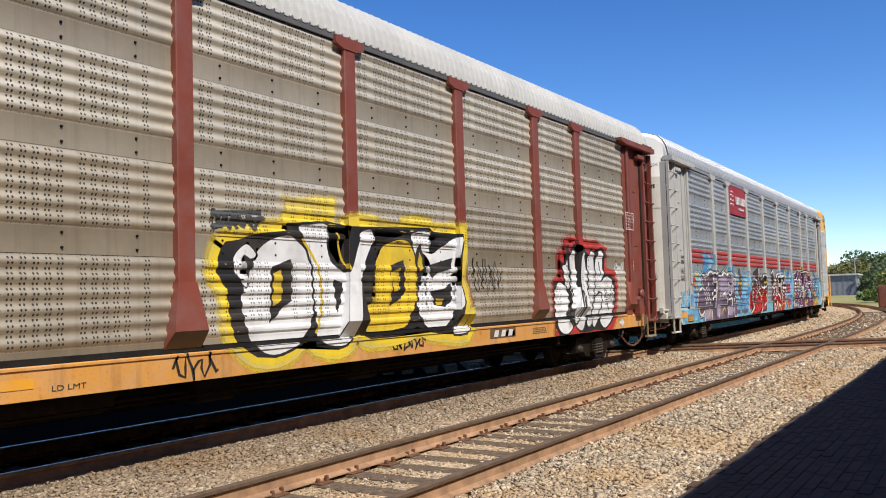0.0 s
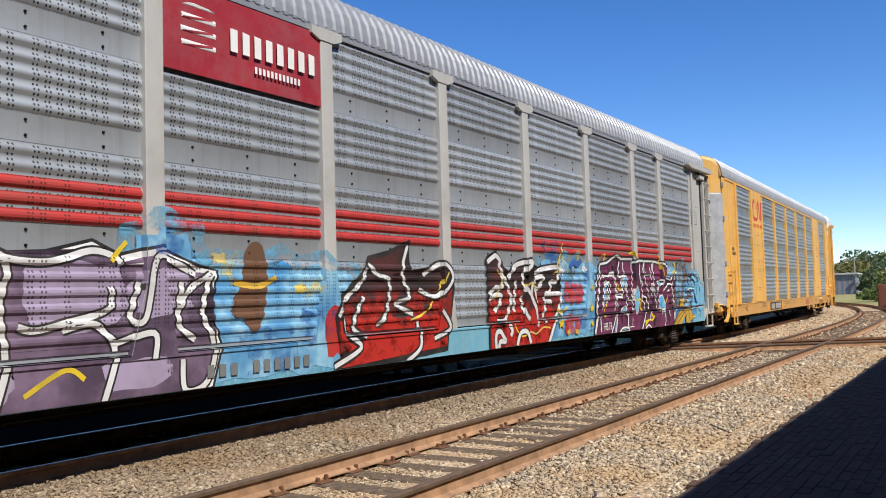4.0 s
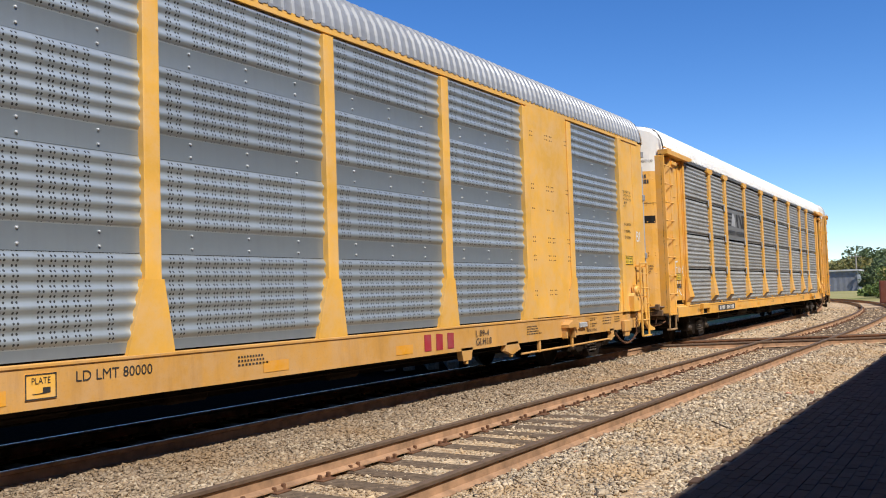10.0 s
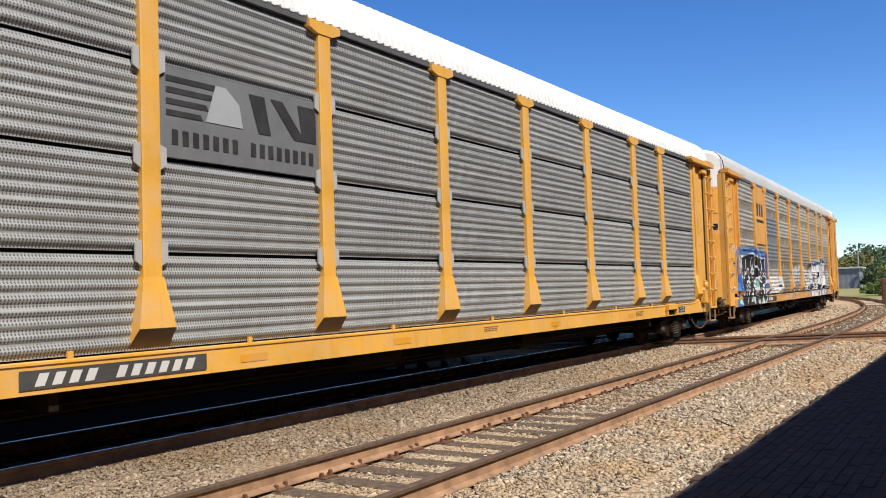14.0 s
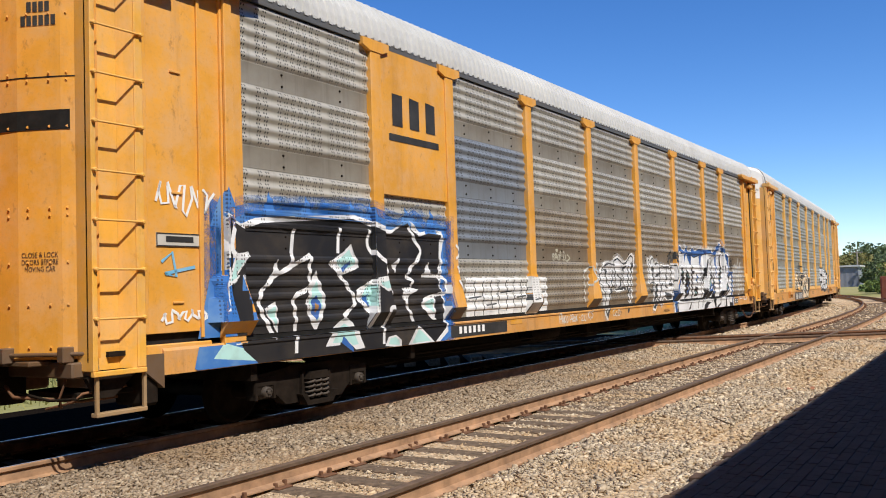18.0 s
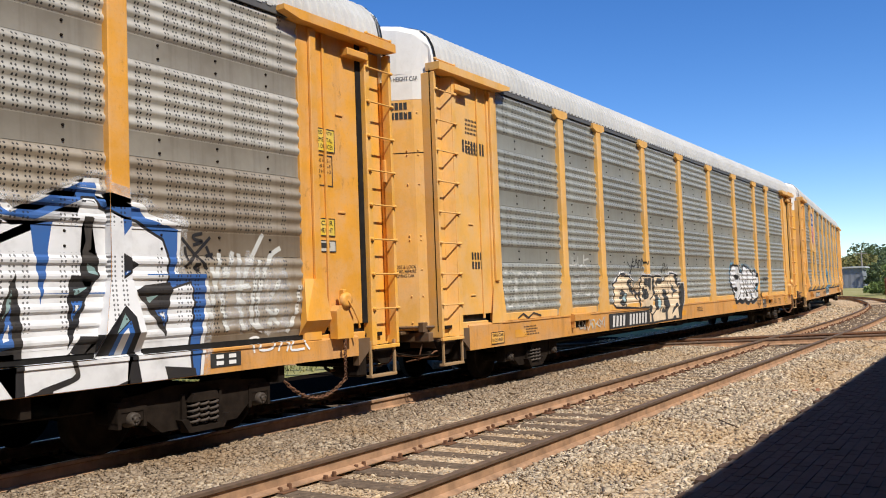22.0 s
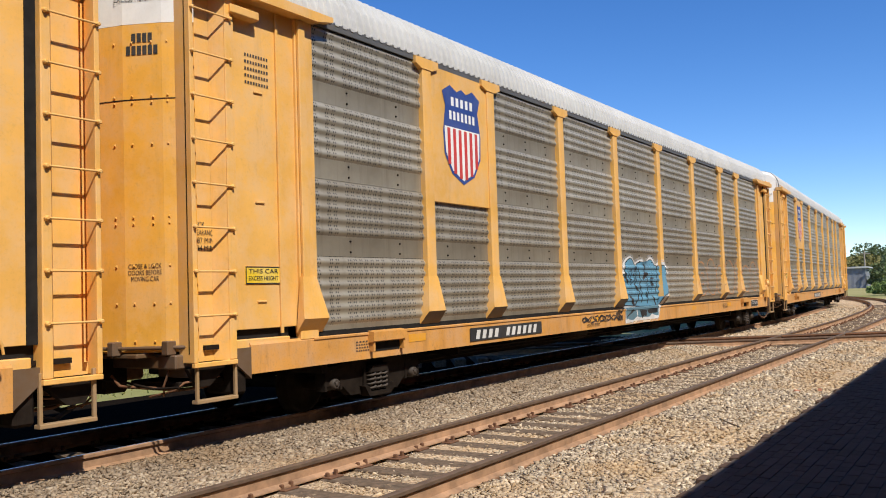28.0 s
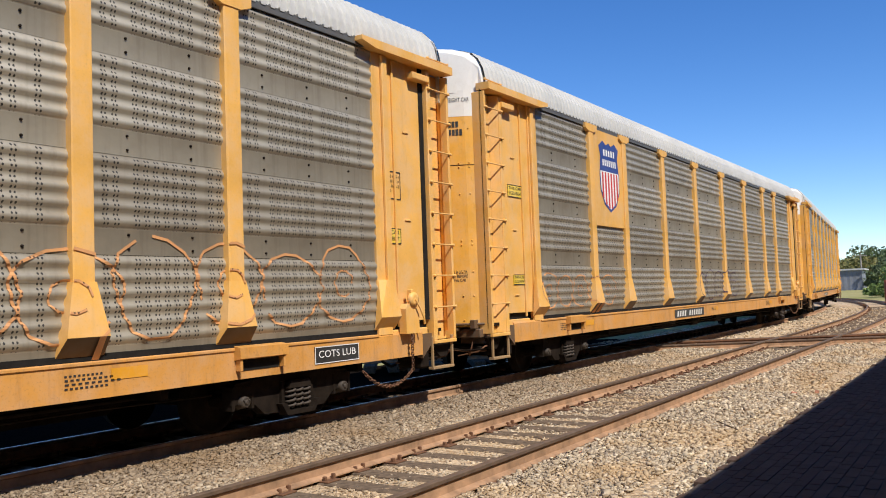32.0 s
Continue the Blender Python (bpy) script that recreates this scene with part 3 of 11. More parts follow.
def gusset_shape(style):
    """The flared foot of a post; its underside slopes back to the sill."""
    sh = Shape()
    w0, w1 = 0.125, (0.29 if style == "flush" else 0.225)
    z1, z0 = 1.76, (1.0 if style == "flush" else 1.25)
    y0, y1 = FACE - 0.004, FACE + (0.040 if style == "flush" else -0.065)
    v = [(-w0, SHEET + 0.02, z1), (w0, SHEET + 0.02, z1), (w0, y0, z1), (-w0, y0, z1), (-w1, SHEET + 0.02, z0), (w1, SHEET + 0.02, z0), (w1, y1, z0), (-w1, y1, z0)]
    f = [(0, 1, 2, 3), (3, 2, 6, 7), (0, 3, 7, 4), (1, 5, 6, 2)]
    if style == "flush":
        return sh.add(v, f + [(4, 7, 6, 5)])
    v += [(-w1 - 0.03, -1.44, 1.035), (w1 + 0.03, -1.44, 1.035), (-w1 - 0.03, -1.42, 1.02), (w1 + 0.03, -1.42, 1.02)]
    f += [(4, 7, 8, 10), (5, 11, 9, 6), (8, 9, 11, 10)]
    return sh.add(v, f)


def gusset_floor_shape():
    """The plate that closes an open gusset from below; its dark brown stands in for shade."""
    return Shape().add([(-0.224, FACE - 0.063, 1.251), (0.224, FACE - 0.063, 1.251), (0.254, -1.44, 1.036), (-0.254, -1.44, 1.036)], [(0, 1, 2, 3)])


def bracket_shape():
    sh = Shape()
    sh.prism([(-0.30, 5.0), (0.30, 5.0), (0.30, 4.90), (0.14, 4.84), (-0.14, 4.84), (-0.30, 4.90)], FACE - 0.012, SHEET, "y")
    return sh


ROOF = [(-1.50, 5.02), (-1.49, 5.16), (-1.455, 5.32), (-1.37, 5.48), (-1.24, 5.60), (-1.02, 5.68), (-0.6, 5.75), (0, 5.79), (0.6, 5.75), (1.02, 5.68), (1.24, 5.60), (1.37, 5.48), (1.455, 5.32),
        (1.49, 5.16), (1.50, 5.02)]


def roof_shape(pitch=0.19):
    rows = []
    n = int((LEN - 0.3) / pitch)
    for i in range(n):
        x = 0.15 + i * pitch
        for d, out in ((0.0, 0.0), (pitch * 0.30, 0.0), (pitch * 0.42, 0.030), (pitch * 0.86, 0.030)):
            row = []
            for y, z in ROOF:
                nx, nz = y / 1.5, 0.35 + 0.65 * max(0.0, (z - 5.02) / 0.77)
                q = math.hypot(nx, nz)
                row.append((x + d, y + out * nx / q, z + out * nz / q))
            rows.append(row)
    return Shape().grid(rows)


def door_plan(y):
    return -0.50 * max(0.0, 1 - abs(y / 1.46) ** 2.2)


def end_door_shape(z0, z1):
    """Half of the faceted, bowed end doors; x runs out of the car."""
    ys = [-1.46, -1.2, -0.8, -0.42, -0.02]
    sh = Shape()
    sh.grid([[(0.10 + door_plan(y), y, z0), (0.10 + door_plan(y), y, z1)] for y in ys])
    sh.grid([[(0.14 + door_plan(y), y, z0), (0.14 + door_plan(y), y, z1)] for y in ys])
    sh.grid([[(0.10 + door_plan(y), y, z0), (0.14 + door_plan(y), y, z0)] for y in ys])
    sh.grid([[(0.10 + door_plan(y), y, z1), (0.14 + door_plan(y), y, z1)] for y in ys])
    return sh


def rivet_shape(rows, z0):
    sh = Shape()
    ys = [-1.40, -1.25, -1.1, -0.9, -0.7, -0.5, -0.3, -0.1]
    for z in rows:
        for y in ys:
            x = 0.10 + door_plan(y)
            sh.add([(x, y - 0.014, z - 0.014), (x, y + 0.014, z - 0.014), (x, y + 0.014, z + 0.014), (x, y - 0.014, z + 0.014), (x - 0.016, y, z)], [(0, 1, 4), (1, 2, 4), (2, 3, 4), (3, 0, 4)])
    return sh


def end_cap_shape():
    """The rounded gable between the doors' top and the roof."""
    sh = Shape()
    rows = []
    for y, z in ROOF:
        rows.append([(0.15, y, z), (0.06 + 0.45 * door_plan(y), y * 0.99, 5.0 + (z - 5.0) * 0.985), (0.06 + 0.86 * door_plan(y), y * 0.975, 5.0 + (z - 5.0) * 0.86), (0.08 + door_plan(y) * 0.97, y * 0.97, 4.9)])
    return sh.grid(rows)


BEARING = plain("greasy_bearing_steel", (0.045, 0.033, 0.024), 0.7, 0.0, 0.4, 12.0)


def truck_frame_shape():
    sh = Shape()
    prof = [(-1.05, 0.52), (-0.98, 0.60), (-0.70, 0.62), (-0.42, 0.66), (0.42, 0.66), (0.70, 0.62), (0.98, 0.60), (1.05, 0.52), (1.05, 0.36), (0.72, 0.36), (0.52, 0.20), (-0.52, 0.20), (-0.72, 0.36), (-1.05, 0.36)]
    for y in (-1.30, 1.16):
        sh.prism(prof, y, y + 0.14, "y")
    for y in (-1.40, 1.26):
        sh.prism([(-0.34, 0.30), (-0.24, 0.155), (0.24, 0.155), (0.34, 0.30), (0.25, 0.30), (0.20, 0.21), (-0.20, 0.21), (-0.25, 0.30)], y, y + 0.14, "y")
        sh.prism([(-0.20, 0.47), (0.20, 0.47), (0.16, 0.56), (-0.16, 0.56)], y + 0.01, y + 0.14, "y")
        for x in (-0.29, 0.22):
            sh.prism([(x, 0.24), (x + 0.07, 0.24), (x + 0.045, 0.56), (x + 0.015, 0.56)], y + 0.06, y + 0.16, "y")
    sh.box(-0.22, 0.22, -1.30, 1.30, 0.48, 0.64, 0.03)
    return sh


def spring_shape():
    sh = Shape()
    for x in (0.0,):
        pts = [(x + 0.058 * math.cos(a * 0.9), -1.34 + 0.058 * math.sin(a * 0.9), 0.225 + a * 0.0082) for a in range(0, 32, 1)]
        sh.tube(pts, 0.016, 6)
    return sh


def wheelset_shape():
    sh = Shape()
    for q in (-1, 1):
        y = q * 0.7175
        sh.lathe([(y - q * 0.045, 0.405), (y - q * 0.012, 0.40), (y, 0.385), (y + q * 0.09, 0.38), (y + q * 0.095, 0.345), (y + q * 0.06, 0.32), (y + q * 0.05, 0.12), (y + q * 0.10, 0.11), (y + q * 0.10, 0.02)], "y", 32)
    sh.tube([(0, -1.15, 0), (0, 1.15, 0)], 0.08, 12)
    return sh


def chain_shape(p0, p1, sag, n=18):
    sh = Shape()
    p0, p1 = Vector(p0), Vector(p1)
    for i in range(n):
        u = (i + 0.5) / n
        c = p0.lerp(p1, u) + Vector((0, 0, -sag * 4 * u * (1 - u)))
        d = ((p1 - p0) / n + Vector((0, 0, -sag * 4 * (1 - 2 * u) / n)))
        L = d.length * 0.75
        d.normalize()
        w = Vector((0, 1, 0)) if i % 2 else d.cross(Vector((0, 1, 0)))
        pts = [c + d * L * math.cos(a) + w * 0.022 * math.sin(a) for a in [k * math.pi / 4 for k in range(9)]]
        sh.tube(pts, 0.008, 5, False)
    return sh


def build_ladder(car, x, paint, flip, z0=0.86, z1=4.9, n=9, label=""):
    """A recessed corner ladder: a channel with two stiles and round rungs."""
    def channel():
        sh = Shape()
        sh.box(0.0, 0.055, FACE, -1.30, z0, z1, 0.008)
        sh.box(0.50, 0.60, FACE, -1.30, z0, z1, 0.01)
        sh.box(0.055, 0.50, FACE + 0.16, FACE + 0.20, z0, z1)
        sh.add([(0.40, FACE + 0.158, z0), (0.50, FACE + 0.02, z0), (0.50, FACE + 0.158, z0), (0.40, FACE + 0.158, z1), (0.50, FACE + 0.02, z1), (0.50, FACE + 0.158, z1)], [(0, 3, 4, 1), (0, 1, 2), (3, 5, 4)])
        sh.box(0.0, 0.60, FACE - 0.006, FACE + 0.05, z0 - 0.05, z0, 0.006)
        return sh
    m = pose(x, 0, 0) @ (Matrix.Diagonal((-1, 1, 1, 1)) if flip else Matrix())
    lad = part("ladder", cached(("ladder", z0, z1), paint, channel), car, label, m)

    def rung():
        sh = Shape()
        sh.tube([(0.02, FACE - 0.018, 0.0), (0.56, FACE - 0.018, 0.0)], 0.0115, 8)
        for q in (0.025, 0.565):
            sh.lathe([(FACE - 0.04, 0.014), (FACE - 0.036, 0.021), (FACE - 0.012, 0.023), (FACE + 0.002, 0.023)], "y", 8, (q, 0, 0))
        return sh
    me = cached("rung", paint, rung)
    for i in range(n):
        part("rung", me, lad, at=(0, 0, z0 + 0.49 + i * 0.468) if n > 5 else (0, 0, z0 + 0.25 + i * 0.36))
    return lad


def build_truck(car, x):
    t = part("truck", cached("truck", DARK_STEEL, truck_frame_shape), car, "grimy cast steel truck", (x, 0, 0))
    for d in (-0.13, 0.0, 0.13):
        part("spring", cached("spring", plain("spring_steel", (0.06, 0.045, 0.034), 0.8, 0.0), spring_shape), t, at=(d, 0, 0))
    out = []

    def cap():
        sh = Shape()
        sh.lathe([(0.0, 0.05), (0.005, 0.066), (0.05, 0.07), (0.13, 0.09)], "y", 16)
        sh.lathe([(-0.02, 0.022), (-0.01, 0.034), (0.01, 0.038)], "y", 6)
        for i in range(3):
            a = i * 2.094 + 0.5
            sh.lathe([(-0.015, 0.008), (-0.01, 0.012), (0.005, 0.012)], "y", 6, (0.046 * math.cos(a), 0, 0.046 * math.sin(a)))
        return sh
    for d in (-0.875, 0.875):
        part("bearing_cap", cached("bearing_cap", BEARING, cap), t, "greasy round bearing cap", (d, -1.36, 0.385))
        part("adapter", cached("adapter", DARK_STEEL, lambda: Shape().prism([(-0.17, 0.30), (-0.13, 0.30), (-0.13, 0.46), (0.13, 0.46), (0.13, 0.30), (0.17, 0.30), (0.17, 0.56), (-0.17, 0.56)], -1.31, -1.15, "y")), t, at=(d, 0, 0))
    for d in (-0.875, 0.875):
        out.append(part("wheelset", cached("wheelset", DARK_STEEL, wheelset_shape), t, "steel wheels on an axle", (d, 0, 0.385)))
    return out


def build_underframe(car, mat):
    def shape():
        sh = Shape()
        sh.box(0.9, LEN - 0.9, -0.35, 0.35, 0.62, 1.0, 0.02)
        sh.prism([(4.75, 0.64), (5.3, 0.34), (LEN - 5.3, 0.34), (LEN - 4.75, 0.64)], -0.33, 0.33, "y")
        sh.box(0.25, LEN - 0.25, -1.44, 1.44, 0.98, 1.03)
        for x in (1.0, 6.6, 9.3, 12.0, 14.6, 17.3, 20.0, LEN - 1.0):
            sh.box(x - 0.08, x + 0.08, -1.44, 1.44, 0.72, 0.98)
        sh.tube([(5.2, -0.9, 0.55), (21.4, -0.9, 0.55)], 0.025, 6)
        sh.tube([(4.6, -1.2, 0.50), (6.0, -1.15, 0.52), (20.6, -1.15, 0.52), (22.0, -1.2, 0.50)], 0.014, 6)
        sh.box(12.4, 13.0, -1.1, -0.6, 0.42, 0.72, 0.03)
        sh.box(15.2, 15.9, -1.0, -0.5, 0.40, 0.70, 0.05)
        for x in (2.2, 5.4, 21.2, 24.4):
            sh.box(x - 0.05, x + 0.05, -1.4, 1.4, 0.55, 0.78)
        sh.lathe([(10.2, 0.16), (10.3, 0.2), (11.4, 0.2), (11.5, 0.16)], "x", 16, (0, -0.75, 0.62))
        return sh
    part("underframe", cached("underframe", mat, shape), car, "dark underframe and deck")


def build_coupler(car, x, q):
    def shape():
        sh = Shape()
        sh.box(-0.62, 0.5, -0.11, 0.11, 0.62, 0.86, 0.03)
        sh.prism([(-0.62, -0.16), (-0.62, 0.14), (-0.78, 0.19), (-0.84, 0.05), (-0.70, 0.0), (-0.82, -0.10), (-0.74, -0.19)], 0.58, 0.90, "z")
        return sh
    c = part("coupler", cached("coupler", RUSTY, shape), car, "rusty knuckle coupler", pose(x, 0, 0, 0, 0, 0 if q > 0 else 180))

    def lever():
        sh = Shape()
        sh.tube([(-0.10, -1.42, 0.62), (-0.16, -1.1, 0.60), (-0.16, -0.6, 0.66), (-0.45, -0.2, 0.75)], 0.014, 6)
        return sh
    part("uncoupling_lever", cached("uncoupling_lever", DARK_STEEL, lever), c)

    def hose():
        pts = [(-0.35, -0.32, 0.80), (-0.50, -0.35, 0.62), (-0.62, -0.34, 0.42), (-0.78, -0.30, 0.33), (-0.92, -0.28, 0.36)]
        return Shape().tube(pts, 0.028, 8)
    part("air_hose", cached("air_hose", RUBBER, hose), c, "black rubber air hose")


def build_step(car, x, mat):
    """The bent stirrup step under a corner."""
    def shape():
        sh = Shape()
        sh.box(0.0, 0.035, -1.52, -1.48, 0.46, 0.92, 0.006)
        sh.box(0.535, 0.57, -1.52, -1.48, 0.46, 0.92, 0.006)
        sh.box(0.0, 0.57, -1.53, -1.43, 0.43, 0.47, 0.006)
        return sh
    return part("step", cached("step", mat, shape), car, "", (x, 0, 0))


def build_hand_brake(car, x, paint):
    def box():
        sh = Shape()
        sh.prism([(-0.16, 1.0), (0.16, 1.0), (0.16, 1.35), (0.10, 1.42), (-0.10, 1.42), (-0.16, 1.35)], -1.62, -1.50, "y")
        sh.lathe([(-1.66, 0.06), (-1.65, 0.10), (-1.60, 0.10)], "y", 12, (0.02, 0, 1.48))
        sh.box(-0.03, 0.03, -1.63, -1.55, 1.38, 1.62, 0.01)
        sh.tube([(0.02, -1.66, 1.48), (0.10, -1.68, 1.36), (0.20, -1.68, 1.20), (0.22, -1.67, 1.12)], 0.014, 6)
        return sh
    h = part("brake_lever", cached("brake_lever", paint, box), car, "hand brake housing with a bent lever", (x, 0, 0))

    def links():
        sh = chain_shape((0, -1.60, 1.02), (0.02, -1.58, 0.48), 0.02, 14)
        sh.v.extend([])
        other = chain_shape((0.02, -1.58, 0.50), (-0.95, -1.45, 0.55), 0.22, 26)
        return sh.add(other.v, other.f, True)
    part("chain", cached("chain", RUSTY, links), h, "rusty iron chain")


def end_common(car, spec, m, flip):
    def beam():
        sh = Shape()
        sh.box(-0.10, 0.85, -1.37, 1.37, 0.80, 0.95, 0.015)
        sh.box(0.05, 0.45, -1.37, -0.9, 0.70, 0.80, 0.01)
        sh.prism([(0.85, 0.62), (0.85, 0.97), (0.60, 0.97), (0.55, 0.86)], -1.50, -1.40, "y")
        return sh
    beam_p = spec.get("beam", BEAM)
    part("end_sill", cached("end_sill", beam_p, beam), car, "weathered end sill", m)

    def striker():
        sh = Shape()
        sh.box(-0.22, 0.10, -0.34, 0.34, 0.52, 0.98, 0.03)
        sh.box(-0.26, -0.20, -0.22, 0.22, 0.56, 0.94, 0.02)
        sh.box(0.0, 0.9, -1.30, -0.5, 0.60, 0.66, 0.01)
        sh.box(0.62, 0.82, -1.46, -1.0, 0.46, 0.82, 0.03)
        sh.prism([(0.0, 0.80), (0.55, 0.80), (0.30, 0.60), (0.12, 0.60)], -1.44, -1.38, "y")
        return sh
    part("striker", cached("striker", DARK_STEEL, striker), car, "dark cast coupler pocket", m)

    def pipes():
        sh = Shape()
        sh.tube([(0.9, -1.05, 0.55), (0.2, -1.05, 0.55), (-0.10, -0.95, 0.60), (-0.22, -0.62, 0.62), (-0.20, -0.45, 0.72)], 0.019, 7)
        sh.tube([(0.5, -1.36, 0.68), (-0.02, -1.40, 0.66), (-0.05, -1.30, 0.58), (-0.06, -0.9, 0.50)], 0.013, 6)
        sh.tube([(-0.05, -1.20, 0.80), (-0.12, -1.20, 0.62), (-0.05, -1.12, 0.52)], 0.013, 6)
        return sh
    part("brake_pipe", cached("brake_pipe", RUSTY, pipes), car, "rusty bent brake pipes", m)

    def latch():
        sh = Shape()
        ys = [-1.42, -1.2, -0.8, -0.42, -0.05]
        for a, b in zip(ys, ys[1:]):
            sh.tube([(0.06 + door_plan(a), a, 1.03), (0.06 + door_plan(b), b, 1.03)], 0.022, 6)
        for y in (-1.25, -0.7, -0.25):
            x = door_plan(y)
            sh.box(x + 0.0, x + 0.12, y - 0.05, y + 0.05, 0.95, 1.10, 0.01)
        sh.box(-0.30, 0.05, -1.0, -0.2, 0.92, 0.97, 0.01)
        return sh
    part("latch_bar", cached("latch_bar", beam_p, latch), car, "latch bar along the door's foot", m)
    build_coupler(car, 0.0 if not flip else LEN, -1 if flip else 1)
    d = part("end_door", cached(("end_door", 4.5), spec["door"], lambda: end_door_shape(0.98, 4.5)), car, spec.get("door_label", "bowed end door"), m)
    tagged(part("rivets", cached("rivets", spec["door"], lambda: rivet_shape((1.1, 1.5, 1.9, 2.35, 2.42, 3.2, 3.65, 3.72, 4.3), 0)), d), kind="stuff")
    part("seam", cached("door_seam", BLACK, lambda: Shape().grid([[(0.096 + door_plan(y), y, 3.675), (0.096 + door_plan(y), y, 3.687)] for y in (-1.46, -1.2, -0.8, -0.42, -0.02)])), d)
    if spec.get("door_slot"):
        part("slot", cached("door_slot", BLACK, lambda: Shape().grid([[(0.094 + door_plan(y), y, 3.17), (0.094 + door_plan(y), y, 3.36)] for y in (-1.28, -1.2, -0.8, -0.5)])), d, "open dark slot in the door")
        part("slot_lip", cached("slot_lip", spec["door"], lambda: Shape().box(0.02, 0.10, -1.46, -1.40, 3.10, 3.42, 0.01)), d)
    part("door_top", cached(("end_door", 4.9), spec["door_top"], lambda: end_door_shape(4.504, 4.95)), d)
    far = m @ Matrix.Diagonal((1, -1, 1, 1))
    part("end_door", cached(("end_door", 4.9, 1), spec["door"], lambda: end_door_shape(0.98, 4.95)), car, spec.get("door_label", "bowed end door"), far)
    part("roof_seam", cached("roof_seam", BLACK, lambda: Shape().grid([[(0.10, y * 1.006, 5.0 + (z - 5.0) * 1.012), (0.145, y * 1.012, 5.0 + (z - 5.0) * 1.025)] for y, z in ROOF])), car, "dark seam at the roof's end", m)
    part("end_cap", cached("end_cap", spec["door_top"], end_cap_shape), car, at=m)


def smooth_end(car, spec, m, flip):
    """A wide smooth corner with a short bolted-on ladder."""
    body = spec["paint"]
    e = part("end_panel", cached("end_panel_wide", body, lambda: Shape().box(0.20, 1.86, -1.50, -1.44, 0.92, 5.0, 0.02)), car, at=m)
    part("seam", cached("seam", body, lambda: Shape().box(0.86, 0.90, -1.512, -1.498, 1.0, 4.95, 0.004)), e)
    part("corner_gusset", cached("corner_gusset", body, lambda: Shape().prism([(1.62, 1.72), (1.86, 1.72), (2.0, 1.0), (1.40, 1.0)], -1.516, -1.47, "y")), e, at=(0.0 if flip else 0.14, 0, 0))
    part("corner_post", cached("corner_post_plain", body, lambda: Shape().box(1.66, 1.86, -1.56, -1.46, 1.0, 4.95, 0.008)), e, at=(0.0 if flip else 0.14, 0, 0))
    part("edge_trim", cached("edge_trim", GALV_TRIM, lambda: Shape().add([(0.20, -1.49, 1.0), (0.06, -1.47, 1.0), (-0.10, -1.16, 1.0), (0.20, -1.16, 1.0), (0.20, -1.49, 4.46), (0.06, -1.47, 4.46), (-0.10, -1.16, 4.46), (0.20, -1.16, 4.46)],
                                                                        [(0, 1, 5, 4), (1, 2, 6, 5), (4, 5, 6, 7), (0, 3, 2, 1)])), e, "bare galvanised edge strip")
    for z in (1.35, 2.3, 3.7, 4.75):
        part("hinge", cached("hinge", GALV_ROOF, lambda: Shape().box(0.12, 0.24, -1.53, -1.47, -0.07, 0.07, 0.008)), e, at=(0, 0, z))
    part("far_corner", cached("far_corner", body, lambda: Shape().box(0.2, 1.86, 1.40, 1.48, 0.9, 4.98, 0.01)), car, at=m)

    def stiles():
        sh = Shape()
        for x in (0.46, 0.90):
            sh.box(x, x + 0.05, -1.64, -1.60, 0.42, 2.12, 0.005)
            for z in (0.75, 1.3, 2.02):
                sh.box(x + 0.005, x + 0.045, -1.60, -1.49, z, z + 0.04, 0.004)
        sh.box(0.46, 0.95, -1.68, -1.60, 0.40, 0.43, 0.005)
        return sh
    lad = part("ladder", cached("short_ladder", body, stiles), car, "", m)
    for z in (0.78, 1.16, 1.52, 1.86, 2.10):
        part("rung", cached("short_rung", body, lambda: Shape().tube([(0.47, -1.635, 0), (0.94, -1.635, 0)], 0.013, 8)), lad, at=(0, 0, z))

    def foot():
        return Shape().prism([(-0.28, 0.95), (0.30, 0.95), (0.24, 0.74), (0.06, 0.62), (-0.22, 0.55), (-0.22, 0.50), (0.08, 0.50), (0.36, 0.68), (0.42, 0.95)], -1.52, -1.46, "y")
    part("foot_plate", cached("foot_plate", body, foot), car, at=m)
    end_common(car, spec, m, flip)


